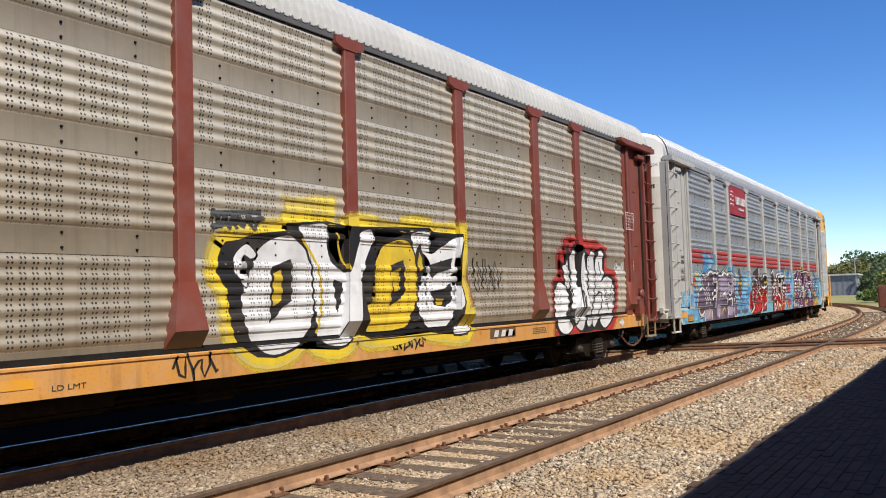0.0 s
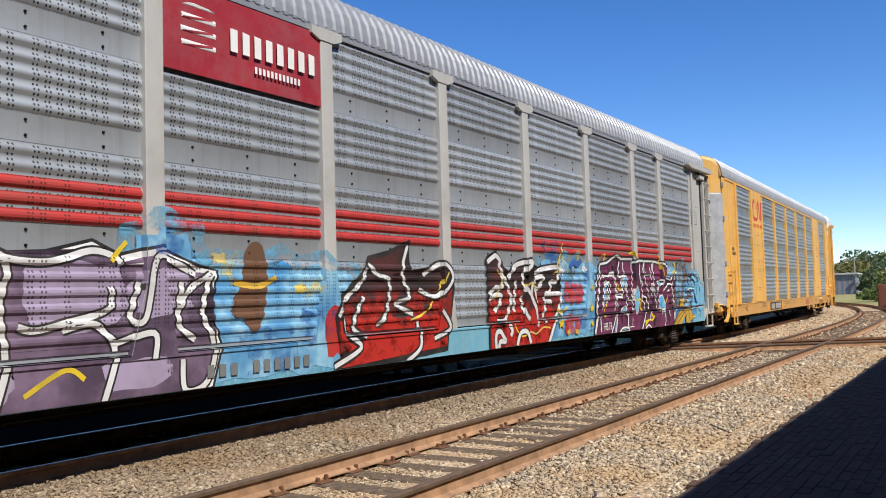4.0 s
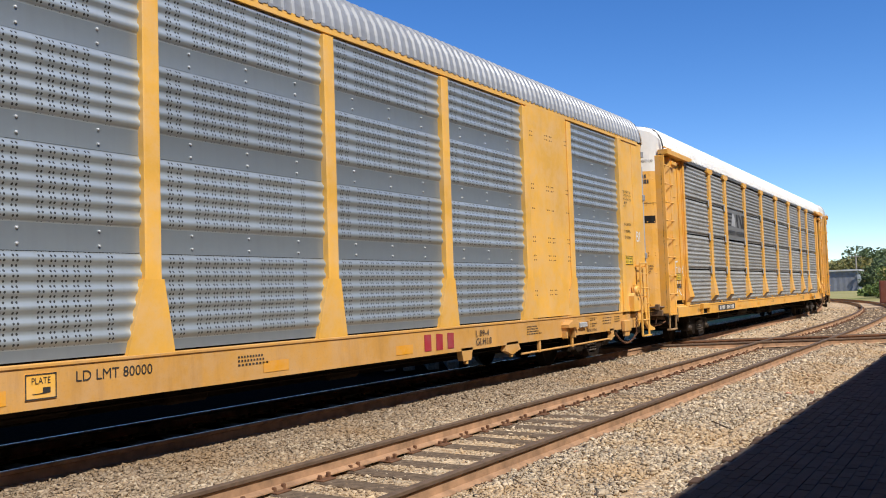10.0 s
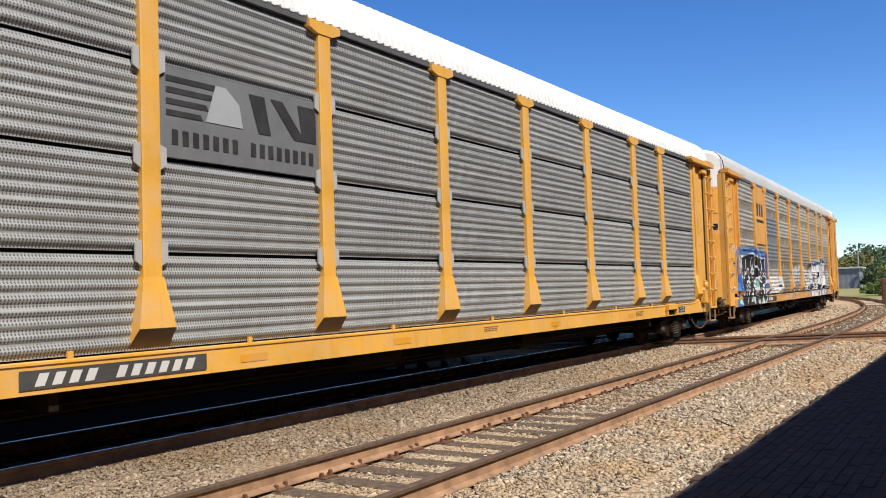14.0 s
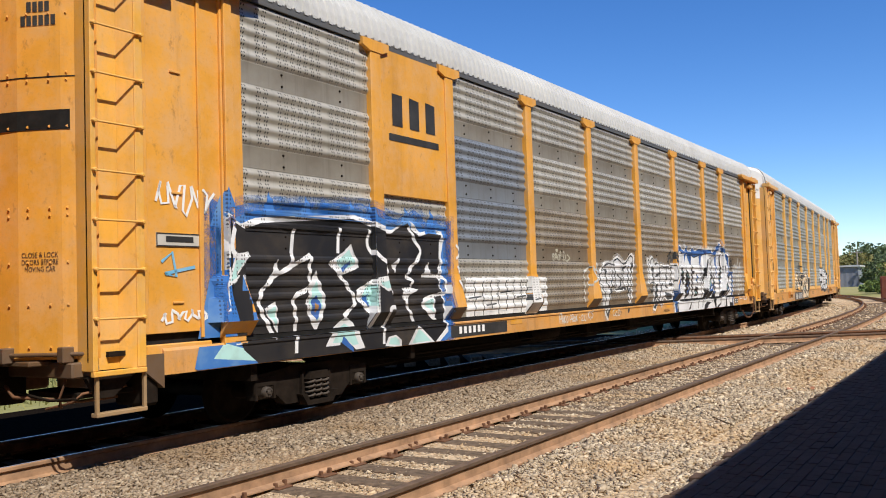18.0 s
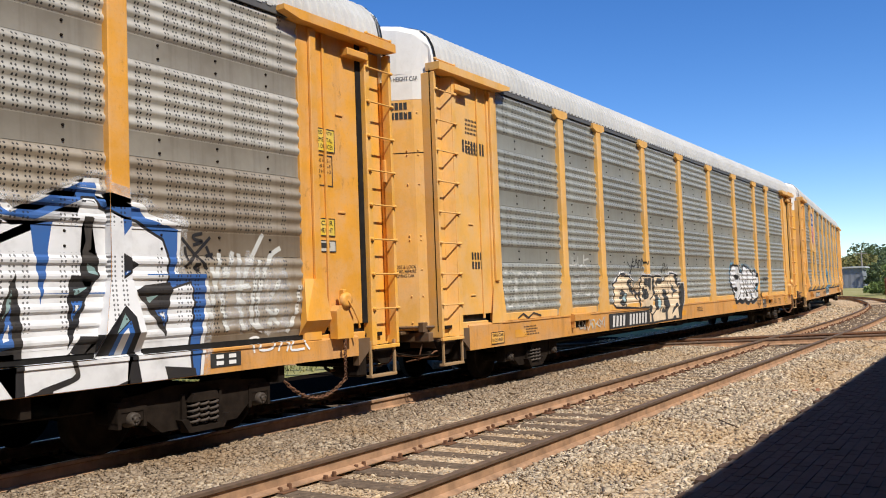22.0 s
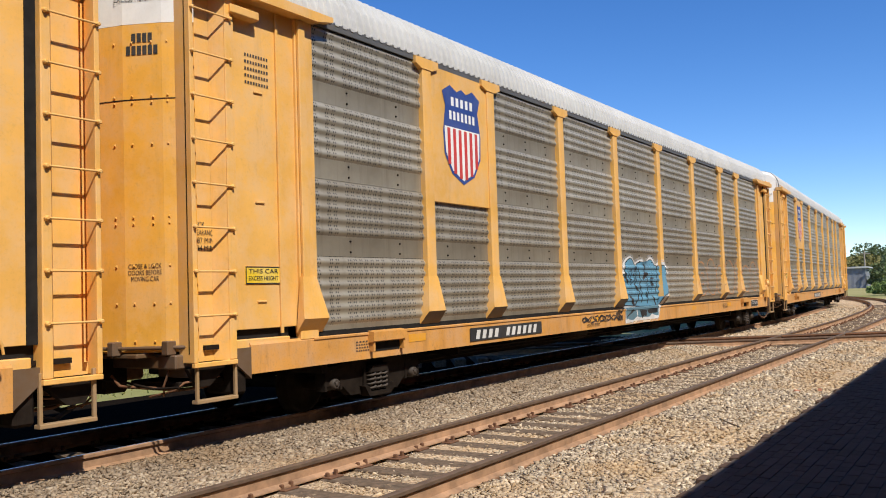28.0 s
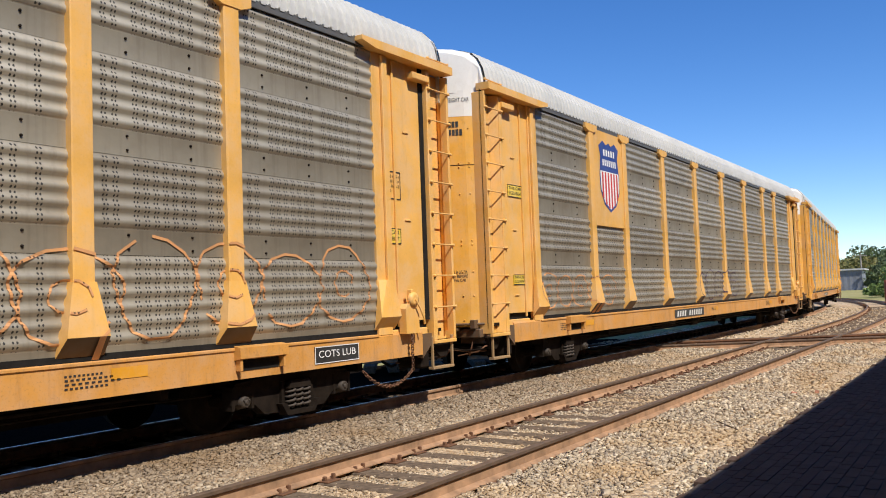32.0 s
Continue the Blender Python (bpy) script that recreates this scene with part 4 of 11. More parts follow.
def build_car(spec):
    """One closed car carrier, near side to -y, its first ladder at x = 0."""
    body, frame_p = spec["paint"], spec["posts"]
    car = thing("autorack_car", spec["label"], "railway car", group="freight train of car carriers")
    sill_p = spec["sill"]
    low = spec.get("sill_foot", 0.75)

    def sill_shape():
        sh = Shape()
        for q in (-1, 1):
            prof = [(q * 1.50, low), (q * 1.50, 0.99), (q * 1.47, 1.02), (q * 1.40, 1.02), (q * 1.40, low + 0.04), (q * 1.36, low)]
            sh.prism(prof, 0.85, LEN - 0.85, "x")
        return sh
    part("side_sill", cached(("side_sill", low), sill_p, sill_shape), car, spec.get("sill_label", ""))

    def ledge_shape():
        sh = Shape()
        sh.box(1.9, LEN - 1.9, -1.515, -1.40, 0.985, 1.015, 0.004)
        return sh
    part("sill_ledge", cached("sill_ledge", sill_p, ledge_shape), car)
    build_underframe(car, DARK_STEEL)
    # side sheets
    edges = [EDGE0] + POSTS + [EDGE1]
    gap = 0.04 if spec.get("slots") else 0.006
    style = "fine" if spec.get("slots") else "wide"
    solid = spec.get("solid", {})
    tone = spec.get("tone", {})
    for b in range(len(edges) - 1):
        x0, x1 = edges[b], edges[b + 1]
        if solid.get(b) == "full":
            continue
        for i in range(4):
            if solid.get(b) == "upper" and i >= 2:
                continue
            mat = tone.get((b, i), spec["sheet"])
            kind = "low" if i == 0 and style == "wide" else style
            me = cached(("sheet", round(x1 - x0, 2), kind, gap), mat, lambda: sheet_shape(x1 - x0, kind, gap))
            part("sheet", me, car, at=(x0, SHEET, BASE + TALL * i - (RIB if kind == "low" else 0.0)))
    if style == "wide" and spec.get("gusset") != "flush":
        part("foot_gap", cached("foot_gap", BLACK, lambda: Shape().box(EDGE0, EDGE1, SHEET + 0.004, SHEET + 0.012, BASE - 0.02, BASE + 0.045)), car, "dark gap along the foot of the side")
    if spec.get("board"):
        for x0, x1 in zip(edges, edges[1:]):
            a, b = x0 + (0.27 if x0 != EDGE0 else 0.02), x1 - (0.38 if x1 != EDGE1 else 0.02)
            part("kick_board", cached(("kick_board", round(b - a, 2)), frame_p, lambda: Shape().box(0.0, b - a, -1.490, -1.45, 1.02, 1.15, 0.005)), car, at=(a, 0, 0))
    if spec.get("slots"):
        for x in (5.5, 7.75, 10.5, 13.3, 16.1, 18.8, 21.15):
            part("tab", cached("tab", frame_p, lambda: Shape().box(-0.03, 0.03, -1.512, -1.48, 1.0, 1.085, 0.004)), car, at=(x, 0, 0))
    backing = Shape().box(EDGE0, EDGE1, -1.41, -1.38, 1.0, 5.0)
    part("back_wall", cached("back_wall", BLACK, lambda: backing), car, "dark inside of the side wall")
    part("far_side", cached("far_side", spec["sheet"], lambda: Shape().box(EDGE0, EDGE1, 1.40, 1.47, 1.02, 4.98, 0.01)), car)
    for b, how in solid.items():
        x0, x1 = edges[b] + 0.10, edges[b + 1] - 0.10
        z0 = 1.03 if how == "full" else 3.0 - 0.12
        me = Shape().box(x0, x1, SHEET - 0.05, SHEET + 0.02, z0, 4.95, 0.006).mesh("plate", body)
        pl = part("plate", me, car, spec.get("plate_label", ""))

        def studs():
            sh = Shape()
            for dx in (0.12, 0.75, 0.95, 1.62):
                for z in (1.45, 1.53, 2.1, 2.18, 2.44, 2.52, 3.05, 3.42, 3.5, 4.4, 4.48):
                    if z > z0 + 0.1:
                        for q in (0.0, 0.07):
                            sh.add([(x0 + dx + q - 0.012, SHEET - 0.05, z - 0.012), (x0 + dx + q + 0.012, SHEET - 0.05, z - 0.012), (x0 + dx + q + 0.012, SHEET - 0.05, z + 0.012), (x0 + dx + q - 0.012, SHEET - 0.05, z + 0.012), (x0 + dx + q, SHEET - 0.064, z)], [(0, 1, 4), (1, 2, 4), (2, 3, 4), (3, 0, 4)])
            return sh
        if spec.get("smooth"):
            tagged(part("rivets", studs().mesh("rivets", RUSTY), pl), kind="stuff")
    # bolts on the flat bands
    def bolt_shape():
        sh = Shape()
        for b in range(len(edges) - 1):
            x0, x1 = edges[b] + 0.15, edges[b + 1] - 0.15
            k = 3 if x1 - x0 > 2.2 else 2
            for i in range(1, 4):
                if b in solid and (solid[b] == "full" or i >= 3):
                    continue
                for j in range(k):
                    x = x0 + (x1 - x0) * (j + 0.5) / k
                    for dz in (0.06, 0.20):
                        z = BASE + TALL * i + dz
                        sh.lathe([(SHEET - 0.008, 0.008), (SHEET - 0.004, 0.014), (SHEET + 0.012, 0.015)], "y", 6, (x, 0, z))
        return sh
    if spec.get("bolts", True):
        tagged(part("bolts", bolt_shape().mesh("bolts", spec.get("bolt_mat", DARK_STEEL)), car), kind="stuff")
    # posts
    pstyle, gstyle = spec.get("post_style", "tee"), spec.get("gusset", "open")
    for b, x in enumerate(POSTS):
        p = part("post", cached(("post", pstyle), frame_p, lambda: post_shape(pstyle)), car, at=(x, 0, 0))
        g = part("gusset", cached(("gusset", gstyle), frame_p, lambda: gusset_shape(gstyle)), p)
        # darker paint than the post's, to deepen the shade under the lip
        if gstyle == "open":
            part("underside", cached("gusset_floor", BEAM, gusset_floor_shape), g, "dark brown underside, its shade put into the colour")
        if pstyle == "tee":
            part("bracket", cached("bracket", frame_p, bracket_shape), p)
        if spec.get("slots"):
            for i in (1, 2, 3):
                for q in (-1, 1):
                    def clip():
                        return Shape().prism([(q * 0.12, 0.13), (q * 0.20, 0.10), (q * 0.20, -0.08), (q * 0.12, -0.13)], SHEET - 0.062, SHEET - 0.042, "y")
                    part("clip", cached(("clip", q), spec["clip_mat"], clip), p, at=(0, 0, BASE + TALL * i - 0.02))
    # top plate under the roof, on most cars dark grey for the eave's shadow
    def plate_shape():
        sh = Shape()
        for q in (-1, 1):
            sh.prism([(q * 1.52, 4.94), (q * 1.52, 5.03), (q * 1.40, 5.06), (q * 1.40, 4.94)], 0.5, LEN - 0.5, "x")
        return sh
    part("top_plate", cached("top_plate", spec.get("plate_paint", spec["roof"]), plate_shape), car)
    def eave():
        sh = Shape()
        for i in range(160):
            x = 0.5 + i * 0.16
            sh.prism([(x, 5.05), (x + 0.10, 5.05), (x + 0.085, 5.012), (x + 0.015, 5.012)], -1.53, -1.50, "y")
        return sh
    tagged(part("eave_teeth", cached("eave_teeth", spec["roof"], eave), car, "row of roof sheet ends"), "row of roof sheet ends", kind="stuff")
    part("roof", cached(("roof", spec.get("pitch", 0.16)), spec["roof"], lambda: roof_shape(spec.get("pitch", 0.16))), car, spec.get("roof_label", ""))
    # ends: corner panels, ladders, doors
    for flip in (False, True):
        m = pose(LEN, 0, 0) @ Matrix.Diagonal((-1, 1, 1, 1)) if flip else Matrix()

        if spec.get("smooth"):
            smooth_end(car, spec, m, flip)
            continue
        e = part("end_panel", cached("end_panel", body, lambda: Shape().box(0.60, 1.70, -1.46, -1.40, 1.17, 4.98, 0.004)), car, at=m)
        if flip:
            part("gap", cached("gap", BLACK, lambda: Shape().box(0.60, 0.705, -1.472, -1.458, 1.17, 4.92)), e, "black gap behind the ladder")
        else:
            part("edge_strip", cached("edge_strip", body, lambda: Shape().box(0.60, 0.66, -1.52, -1.462, 1.17, 4.9, 0.008)), e)
        part("foot_recess", cached("foot_recess", BLACK, lambda: Shape().box(0.60, 1.56, -1.40, -1.36, 0.90, 1.17)), e, "dark opening at the panel's foot")
        part("foot_ledge", cached("foot_ledge", body, lambda: Shape().box(0.66, 1.52, -1.47, -1.36, 0.93, 1.06, 0.01)), e)
        for z in (1.48, 2.62, 3.9):
            part("catch", cached("catch", body, lambda: Shape().box(1.0, 1.14, -1.478, -1.458, -0.012, 0.012, 0.004)), e, at=(0, 0, z))
        part("hinge_strip", cached("hinge_strip", body, lambda: Shape().box(1.36, 1.40, -1.49, -1.462, 1.1, 4.9, 0.004)), e)
        part("far_corner", cached("far_corner", body, lambda: Shape().box(0.2, 1.86, 1.40, 1.48, 0.9, 4.98, 0.01)), car, at=m)

        def corner_post():
            sh = Shape()
            sh.box(1.56, 1.88, -1.50, -1.40, 1.0, 4.95, 0.008)
            sh.box(1.58, 1.70, FACE, -1.50, 1.7, 4.9, 0.01)
            v = [(1.56, -1.5, 1.76), (1.86, -1.5, 1.76), (1.56, FACE, 1.76), (1.74, FACE, 1.76), (1.50, -1.48, 1.08), (1.96, -1.48, 1.08), (1.50, FACE - 0.06, 1.25), (1.96, FACE - 0.06, 1.25)]
            sh.add(v, [(0, 1, 3, 2), (2, 3, 7, 6), (0, 2, 6, 4), (1, 5, 7, 3), (4, 6, 7, 5)])
            return sh
        if spec.get("gusset") == "flush":
            def corner_post():
                sh = Shape()
                sh.box(1.56, 1.88, -1.50, -1.40, 1.0, 4.95, 0.008)
                sh.prism([(1.58, 1.72), (1.84, 1.72), (1.98, 1.0), (1.46, 1.0)], -1.51, -1.50, "y")
                sh.box(1.60, 1.72, FACE, -1.50, 1.7, 4.9, 0.01)
                return sh
        part("corner_post", cached(("corner_post", spec.get("gusset")), frame_p, corner_post), car, at=m if flip else m @ Matrix.Translation((0.12, 0, 0)))

        def header():
            sh = Shape()
            sh.prism([(0.0, 4.92), (1.95, 4.92), (2.25, 4.98), (2.25, 5.04), (0.0, 5.04)], FACE - 0.10, -1.40, "y")
            sh.box(0.56, 1.0, FACE - 0.04, -1.44, 4.70, 4.80, 0.01)
            return sh
        part("header", cached("header", frame_p, header), car, at=m)
        build_ladder(car, LEN if flip else 0.0, spec["ladder"], flip)
        def edge():
            sh = Shape()
            sh.box(0.0, 0.05, -1.475, -1.455, 0.95, 4.95)
            return sh
        part("door_seal", cached("door_seal", BLACK, edge), car, "black gap beside the door", m)
        end_common(car, spec, m, flip)
        build_step(car, (0.05 if not flip else LEN - 0.62), spec.get("step_mat", STEP))
    def pad():
        sh = Shape()
        sh.add([(-0.38, -1.50, 1.04), (0.38, -1.50, 1.04), (0.38, -1.60, 1.02), (-0.38, -1.60, 1.02), (-0.38, -1.50, 0.88), (0.38, -1.50, 0.88), (0.38, -1.60, 0.90), (-0.38, -1.60, 0.90)],
               [(0, 1, 2, 3), (3, 2, 6, 7), (4, 7, 6, 5), (0, 3, 7, 4), (1, 5, 6, 2)])
        for q in (-0.36, 0.32):
            sh.box(q, q + 0.04, -1.58, -1.50, 0.76, 0.90, 0.006)
        return sh
    for x in spec.get("pads", (3.35, LEN - 4.15)):
        j = part("jack_pad", cached("jack_pad", sill_p, pad), car, at=(x, 0, 0))
        part("pocket", cached("pocket", BLACK, lambda: Shape().box(-0.31, 0.31, -1.508, -1.495, 0.76, 0.88)), j, "dark open pocket")
    if spec.get("smooth"):
        def rod():
            sh = Shape()
            sh.tube([(19.9, -1.46, 0.42), (22.1, -1.46, 0.43), (24.1, -1.46, 0.45), (24.3, -1.46, 0.50)], 0.02, 7)
            for x in (18.0, 19.5, 20.6, 22.05):
                sh.box(x - 0.03, x + 0.03, -1.49, -1.43, 0.40, 0.66, 0.008)
            sh.prism([(23.95, 0.66), (24.2, 0.66), (24.2, 0.56), (24.08, 0.42), (24.0, 0.42), (24.05, 0.56)], -1.50, -1.42, "y")
            sh.prism([(17.8, 0.66), (18.16, 0.66), (18.10, 0.46), (17.86, 0.46)], -1.50, -1.40, "y")
            sh.prism([(19.3, 0.66), (19.7, 0.66), (19.8, 0.52), (19.5, 0.44), (19.25, 0.52)], -1.50, -1.40, "y")
            return sh
        part("brake_rod", cached("brake_rod", sill_p, rod), car, "yellow brake rod on hangers")
        part("chain_box", cached("chain_box", sill_p, lambda: Shape().box(24.64, 25.02, -1.60, -1.50, 0.56, 0.82, 0.02).box(24.70, 24.96, -1.58, -1.50, 0.46, 0.57, 0.015)), car, "yellow chain guide box")
        part("grey_block", cached("grey_block", GALV_TRIM, lambda: Shape().box(22.28, 22.62, -1.57, -1.50, 0.77, 0.87, 0.012)), car, "grey metal block on the sill")
        for x in (22.14, 22.70):
            part("lug", cached(("lug", x), sill_p, lambda: Shape().box(x, x + 0.08, -1.56, -1.50, 0.74, 0.89, 0.008)), car)
        part("jacking_ledge", cached("jacking_ledge", sill_p, lambda: Shape().prism([(21.50, 0.80), (21.98, 0.80), (21.98, 0.86), (21.86, 0.94), (21.72, 0.94), (21.50, 0.86)], -1.66, -1.50, "y").prism([(21.52, 0.80), (21.58, 0.80), (21.58, 0.60), (21.52, 0.60)], -1.60, -1.50, "y").prism([(21.90, 0.80), (21.96, 0.80), (21.96, 0.60), (21.90, 0.60)], -1.60, -1.50, "y")), car, "yellow jacking ledge")
    if spec.get("hand_brake", True):
        build_hand_brake(car, LEN - 1.25, spec.get("brake_mat", body))
    wheels = []
    for x in (3.35, LEN - 3.35):
        wheels += build_truck(car, x)
    return car, wheels


# ---- paints of the train ----
YEL = painted("faded_yellow_paint", (0.79, 0.40, 0.055), amount=0.28, rust=0.2)
YEL_PALE = painted("pale_yellow_paint", (0.80, 0.43, 0.098), amount=0.25, rust=0.15)
YEL_BRIGHT = painted("bright_yellow_paint", (0.80, 0.435, 0.075), amount=0.10, rust=0.0)
YEL_DARK = painted("weathered_orange_yellow_paint", (0.76, 0.35, 0.042), amount=0.32, rust=0.45)
BROWN = painted("oxide_brown_paint", (0.215, 0.050, 0.030), amount=0.3, rust=0.1)
GREY_PAINT = painted("light_grey_paint", (0.46, 0.45, 0.42), amount=0.25)
CREAM = painted("cream_grey_paint", (0.55, 0.52, 0.45), amount=0.25)
WHITE = painted("white_paint", (0.80, 0.78, 0.72), amount=0.15)
WHITE_ROOF = painted("white_roof_paint", (0.85, 0.83, 0.78), amount=0.12)
GREY_ROOF = painted("light_grey_roof", (0.53, 0.52, 0.485), amount=0.2)
GALV_ROOF = plain("galvanised_roof", (0.36, 0.37, 0.38), 0.5, 0.4, 0.12, 3.0)
BEAM = painted("grimy_brown_end_paint", (0.13, 0.075, 0.036), amount=0.6, rust=0.6)
STEP = painted("worn_step_paint", (0.34, 0.21, 0.09), amount=0.6, rust=0.7)
GALV_TRIM = plain("dull_galvanised_trim", (0.52, 0.54, 0.55), 0.5, 0.3, 0.2, 5.0)
SILL = painted("weathered_sill_yellow", (0.64, 0.30, 0.065), dirt=(0.20, 0.10, 0.045), amount=0.9, rust=0.35)
SILL_DUSTY = painted("dusty_sill_yellow", (0.60, 0.315, 0.075), dirt=(0.24, 0.13, 0.06), amount=0.5, rust=0.1)
SKYBLUE = painted("sky_blue_spray", (0.16, 0.42, 0.55), amount=0.25)
SHEET_TAN = perforated("tan_grimy_side_sheet", (0.75, 0.675, 0.535), metal=0.48, amount=0.28, band=0.42, band_col=(0.24, 0.19, 0.13))
SHEET_BLUE = perforated("blue_grey_side_sheet", (0.40, 0.435, 0.465), amount=0.24, metal=0.3)
SHEET_BRIGHT = perforated("bright_galvanised_side_sheet", (0.43, 0.485, 0.515), amount=0.12, metal=0.5, rough=0.36, band=0.6, band_col=(0.23, 0.28, 0.335))
SHEET_FINE = perforated("finely_perforated_side_sheet", (0.41, 0.415, 0.40), amount=0.28, fine_holes=True, hole=0.8, metal=0.15, rough=0.55)
SHEET_BROWN = perforated("brown_grimy_side_sheet", (0.60, 0.56, 0.47), amount=0.36, band=0.5, band_col=(0.19, 0.155, 0.11))
SHEET_SLATE = perforated("slate_side_sheet", (0.30, 0.33, 0.36), amount=0.3)
SHEET_DARK = perforated("dark_grey_side_sheet", (0.445, 0.45, 0.395), amount=0.22, band=0.15, band_col=(0.19, 0.18, 0.15))
SHEET_OLIVE = perforated("grey_olive_side_sheet", (0.52, 0.47, 0.37), metal=0.45, amount=0.34, band=0.25, band_col=(0.20, 0.165, 0.11))

SHEET_RUSTY = perforated("rust_stained_side_sheet", (0.44, 0.375, 0.28), grime=(0.13, 0.08, 0.045), amount=0.5, band=0.5, band_col=(0.17, 0.12, 0.075))
SHEET_SOILED = perforated("soiled_olive_side_sheet", (0.44, 0.39, 0.30), metal=0.4, amount=0.38, band=0.3, band_col=(0.18, 0.145, 0.095))
SHEET_DUSTY = perforated("dusty_tan_side_sheet", (0.57, 0.495, 0.375), metal=0.45, amount=0.36, band=0.42, band_col=(0.22, 0.17, 0.11))
# grey for top plates: paints in the shadow line below the roof edge
EAVE_SHADE = painted("eave_shade_grey", (0.10, 0.10, 0.095))
SPECS = [
    dict(label="brown-posted car carrier with tan perforated sides and bubble graffiti", paint=BROWN, posts=BROWN, sill=SILL, sheet=SHEET_TAN, roof=GREY_ROOF, plate_paint=EAVE_SHADE, ladder=BROWN, door=BROWN, door_top=WHITE, pads=(3.35,), sill_foot=0.72, foot_slit=True, tone={(b, i): SHEET_DUSTY for b in (2, 3, 6, 7) for i in (0, 1)}),
    dict(label="light grey car carrier with red stripes and a painted lower side", paint=GREY_PAINT, posts=GREY_PAINT, sill=SKYBLUE, sheet=SHEET_BLUE, roof=GALV_ROOF, ladder=GREY_PAINT, door=CREAM,
         door_top=WHITE, sill_foot=0.62, gusset="flush", hand_brake=False, pitch=0.19, beam=CREAM, step_mat=CREAM, pads=(), foot_slit=True),
    dict(label="bright yellow car carrier with clean galvanised side sheets", paint=YEL_BRIGHT, posts=YEL_BRIGHT, sill=SILL_DUSTY, sheet=SHEET_BRIGHT, roof=GALV_ROOF, ladder=YEL_BRIGHT, door=WHITE,
         door_top=YEL_BRIGHT, sill_foot=0.62, pads=(), smooth=True, beam=YEL_BRIGHT, post_style="plain", gusset="flush", solid={1: "full", 7: "full"}, pitch=0.19, plate_paint=YEL_BRIGHT, bolt_mat=GALV_TRIM),
    dict(label="yellow car carrier with white roof and slotted grey sides", paint=YEL, posts=YEL, sill=YEL, sheet=SHEET_FINE, roof=WHITE_ROOF, ladder=YEL, door=YEL, door_top=WHITE, slots=True, door_slot=True,
         clip_mat=GREY_PAINT, bolts=False, sill_foot=0.73, plate_paint=EAVE_SHADE),
    dict(label="orange-yellow weathered car carrier with brown grimy sides and graffiti", paint=YEL_DARK, posts=YEL_DARK, sill=SILL, sheet=SHEET_BROWN, roof=GREY_ROOF, plate_paint=EAVE_SHADE, ladder=YEL, door=YEL_DARK,
         door_top=WHITE, door_slot=True, pads=(), foot_slit=True, solid={1: "upper"}, tone={**{(2, i): SHEET_SLATE for i in (1, 2)}, **{(b, i): SHEET_RUSTY for b in range(3, 9) for i in (0, 1)}}),
    dict(label="pale yellow car carrier with dark grey sides and chalky graffiti", paint=YEL_PALE, posts=YEL_PALE, sill=SILL, sheet=SHEET_DARK, roof=GREY_ROOF, plate_paint=EAVE_SHADE, ladder=YEL_PALE, door=YEL_PALE,
         door_top=WHITE, gusset="flush", pads=(5.05, 21.68), sill_foot=0.61, board=True),
    dict(label="yellow car carrier with a shield emblem and blue graffiti", paint=YEL_PALE, posts=YEL_PALE, sill=SILL, sheet=SHEET_OLIVE, roof=GREY_ROOF, plate_paint=EAVE_SHADE, ladder=YEL_PALE, door=YEL, door_top=WHITE,
         solid={1: "upper"}, sill_foot=0.67, tone={(b, i): SHEET_SOILED for b in range(9) for i in (0, 1)}),
    dict(label="yellow car carrier with a shield emblem and grey sides", paint=YEL_PALE, posts=YEL_PALE, sill=SILL, sheet=SHEET_OLIVE, roof=GREY_ROOF, plate_paint=EAVE_SHADE, ladder=YEL_PALE, door=YEL, door_top=WHITE,
         solid={1: "upper"}, sill_foot=0.67, tone={(b, i): SHEET_SOILED for b in range(9) for i in (0, 1)}),
    dict(label="faded yellow car carrier with olive grey sides", paint=YEL, posts=YEL, sill=SILL, sheet=SHEET_OLIVE, roof=GREY_ROOF, plate_paint=EAVE_SHADE, ladder=YEL, door=YEL, door_top=WHITE),
]
CARS = [build_car(s) for s in SPECS]


# ---- surroundings ----
def bearing(deg, dist):
    """A place on the ground at so many degrees left of the track's heading, so far from the camera."""
    return Vector((dist * math.cos(radians(deg)), dist * math.sin(radians(deg)), 0))


def warehouse():
    b = thing("warehouse", "low slate-grey metal warehouse with a pale roof edge", "building", at=pose(178, 22.5, -0.45, 0, 0, 4))
    wall = painted("slate_metal_cladding", (0.19, 0.20, 0.235), amount=0.15)
    sh = Shape()
    n = 90
    sh.grid([[(0.05 * (i % 2), i * 0.5, 0), (0.05 * (i % 2), i * 0.5, 4.0)] for i in range(n)])
    sh.box(0.1, 16, 0, (n - 1) * 0.5, 0, 4.0)
    part("wall", sh.mesh("wall", wall), b)
    part("roof", Shape().prism([(-0.4, 4.0), (16.5, 4.0), (16.5, 4.3), (-0.4, 4.3)], -0.5, 45, "y").mesh("roof", GREY_ROOF), b)
    part("door", Shape().box(-0.06, 0.1, 16.0, 18.4, 0, 2.6, 0.02).mesh("door", painted("pale_metal_door", (0.30, 0.31, 0.33))), b, "pale metal door")


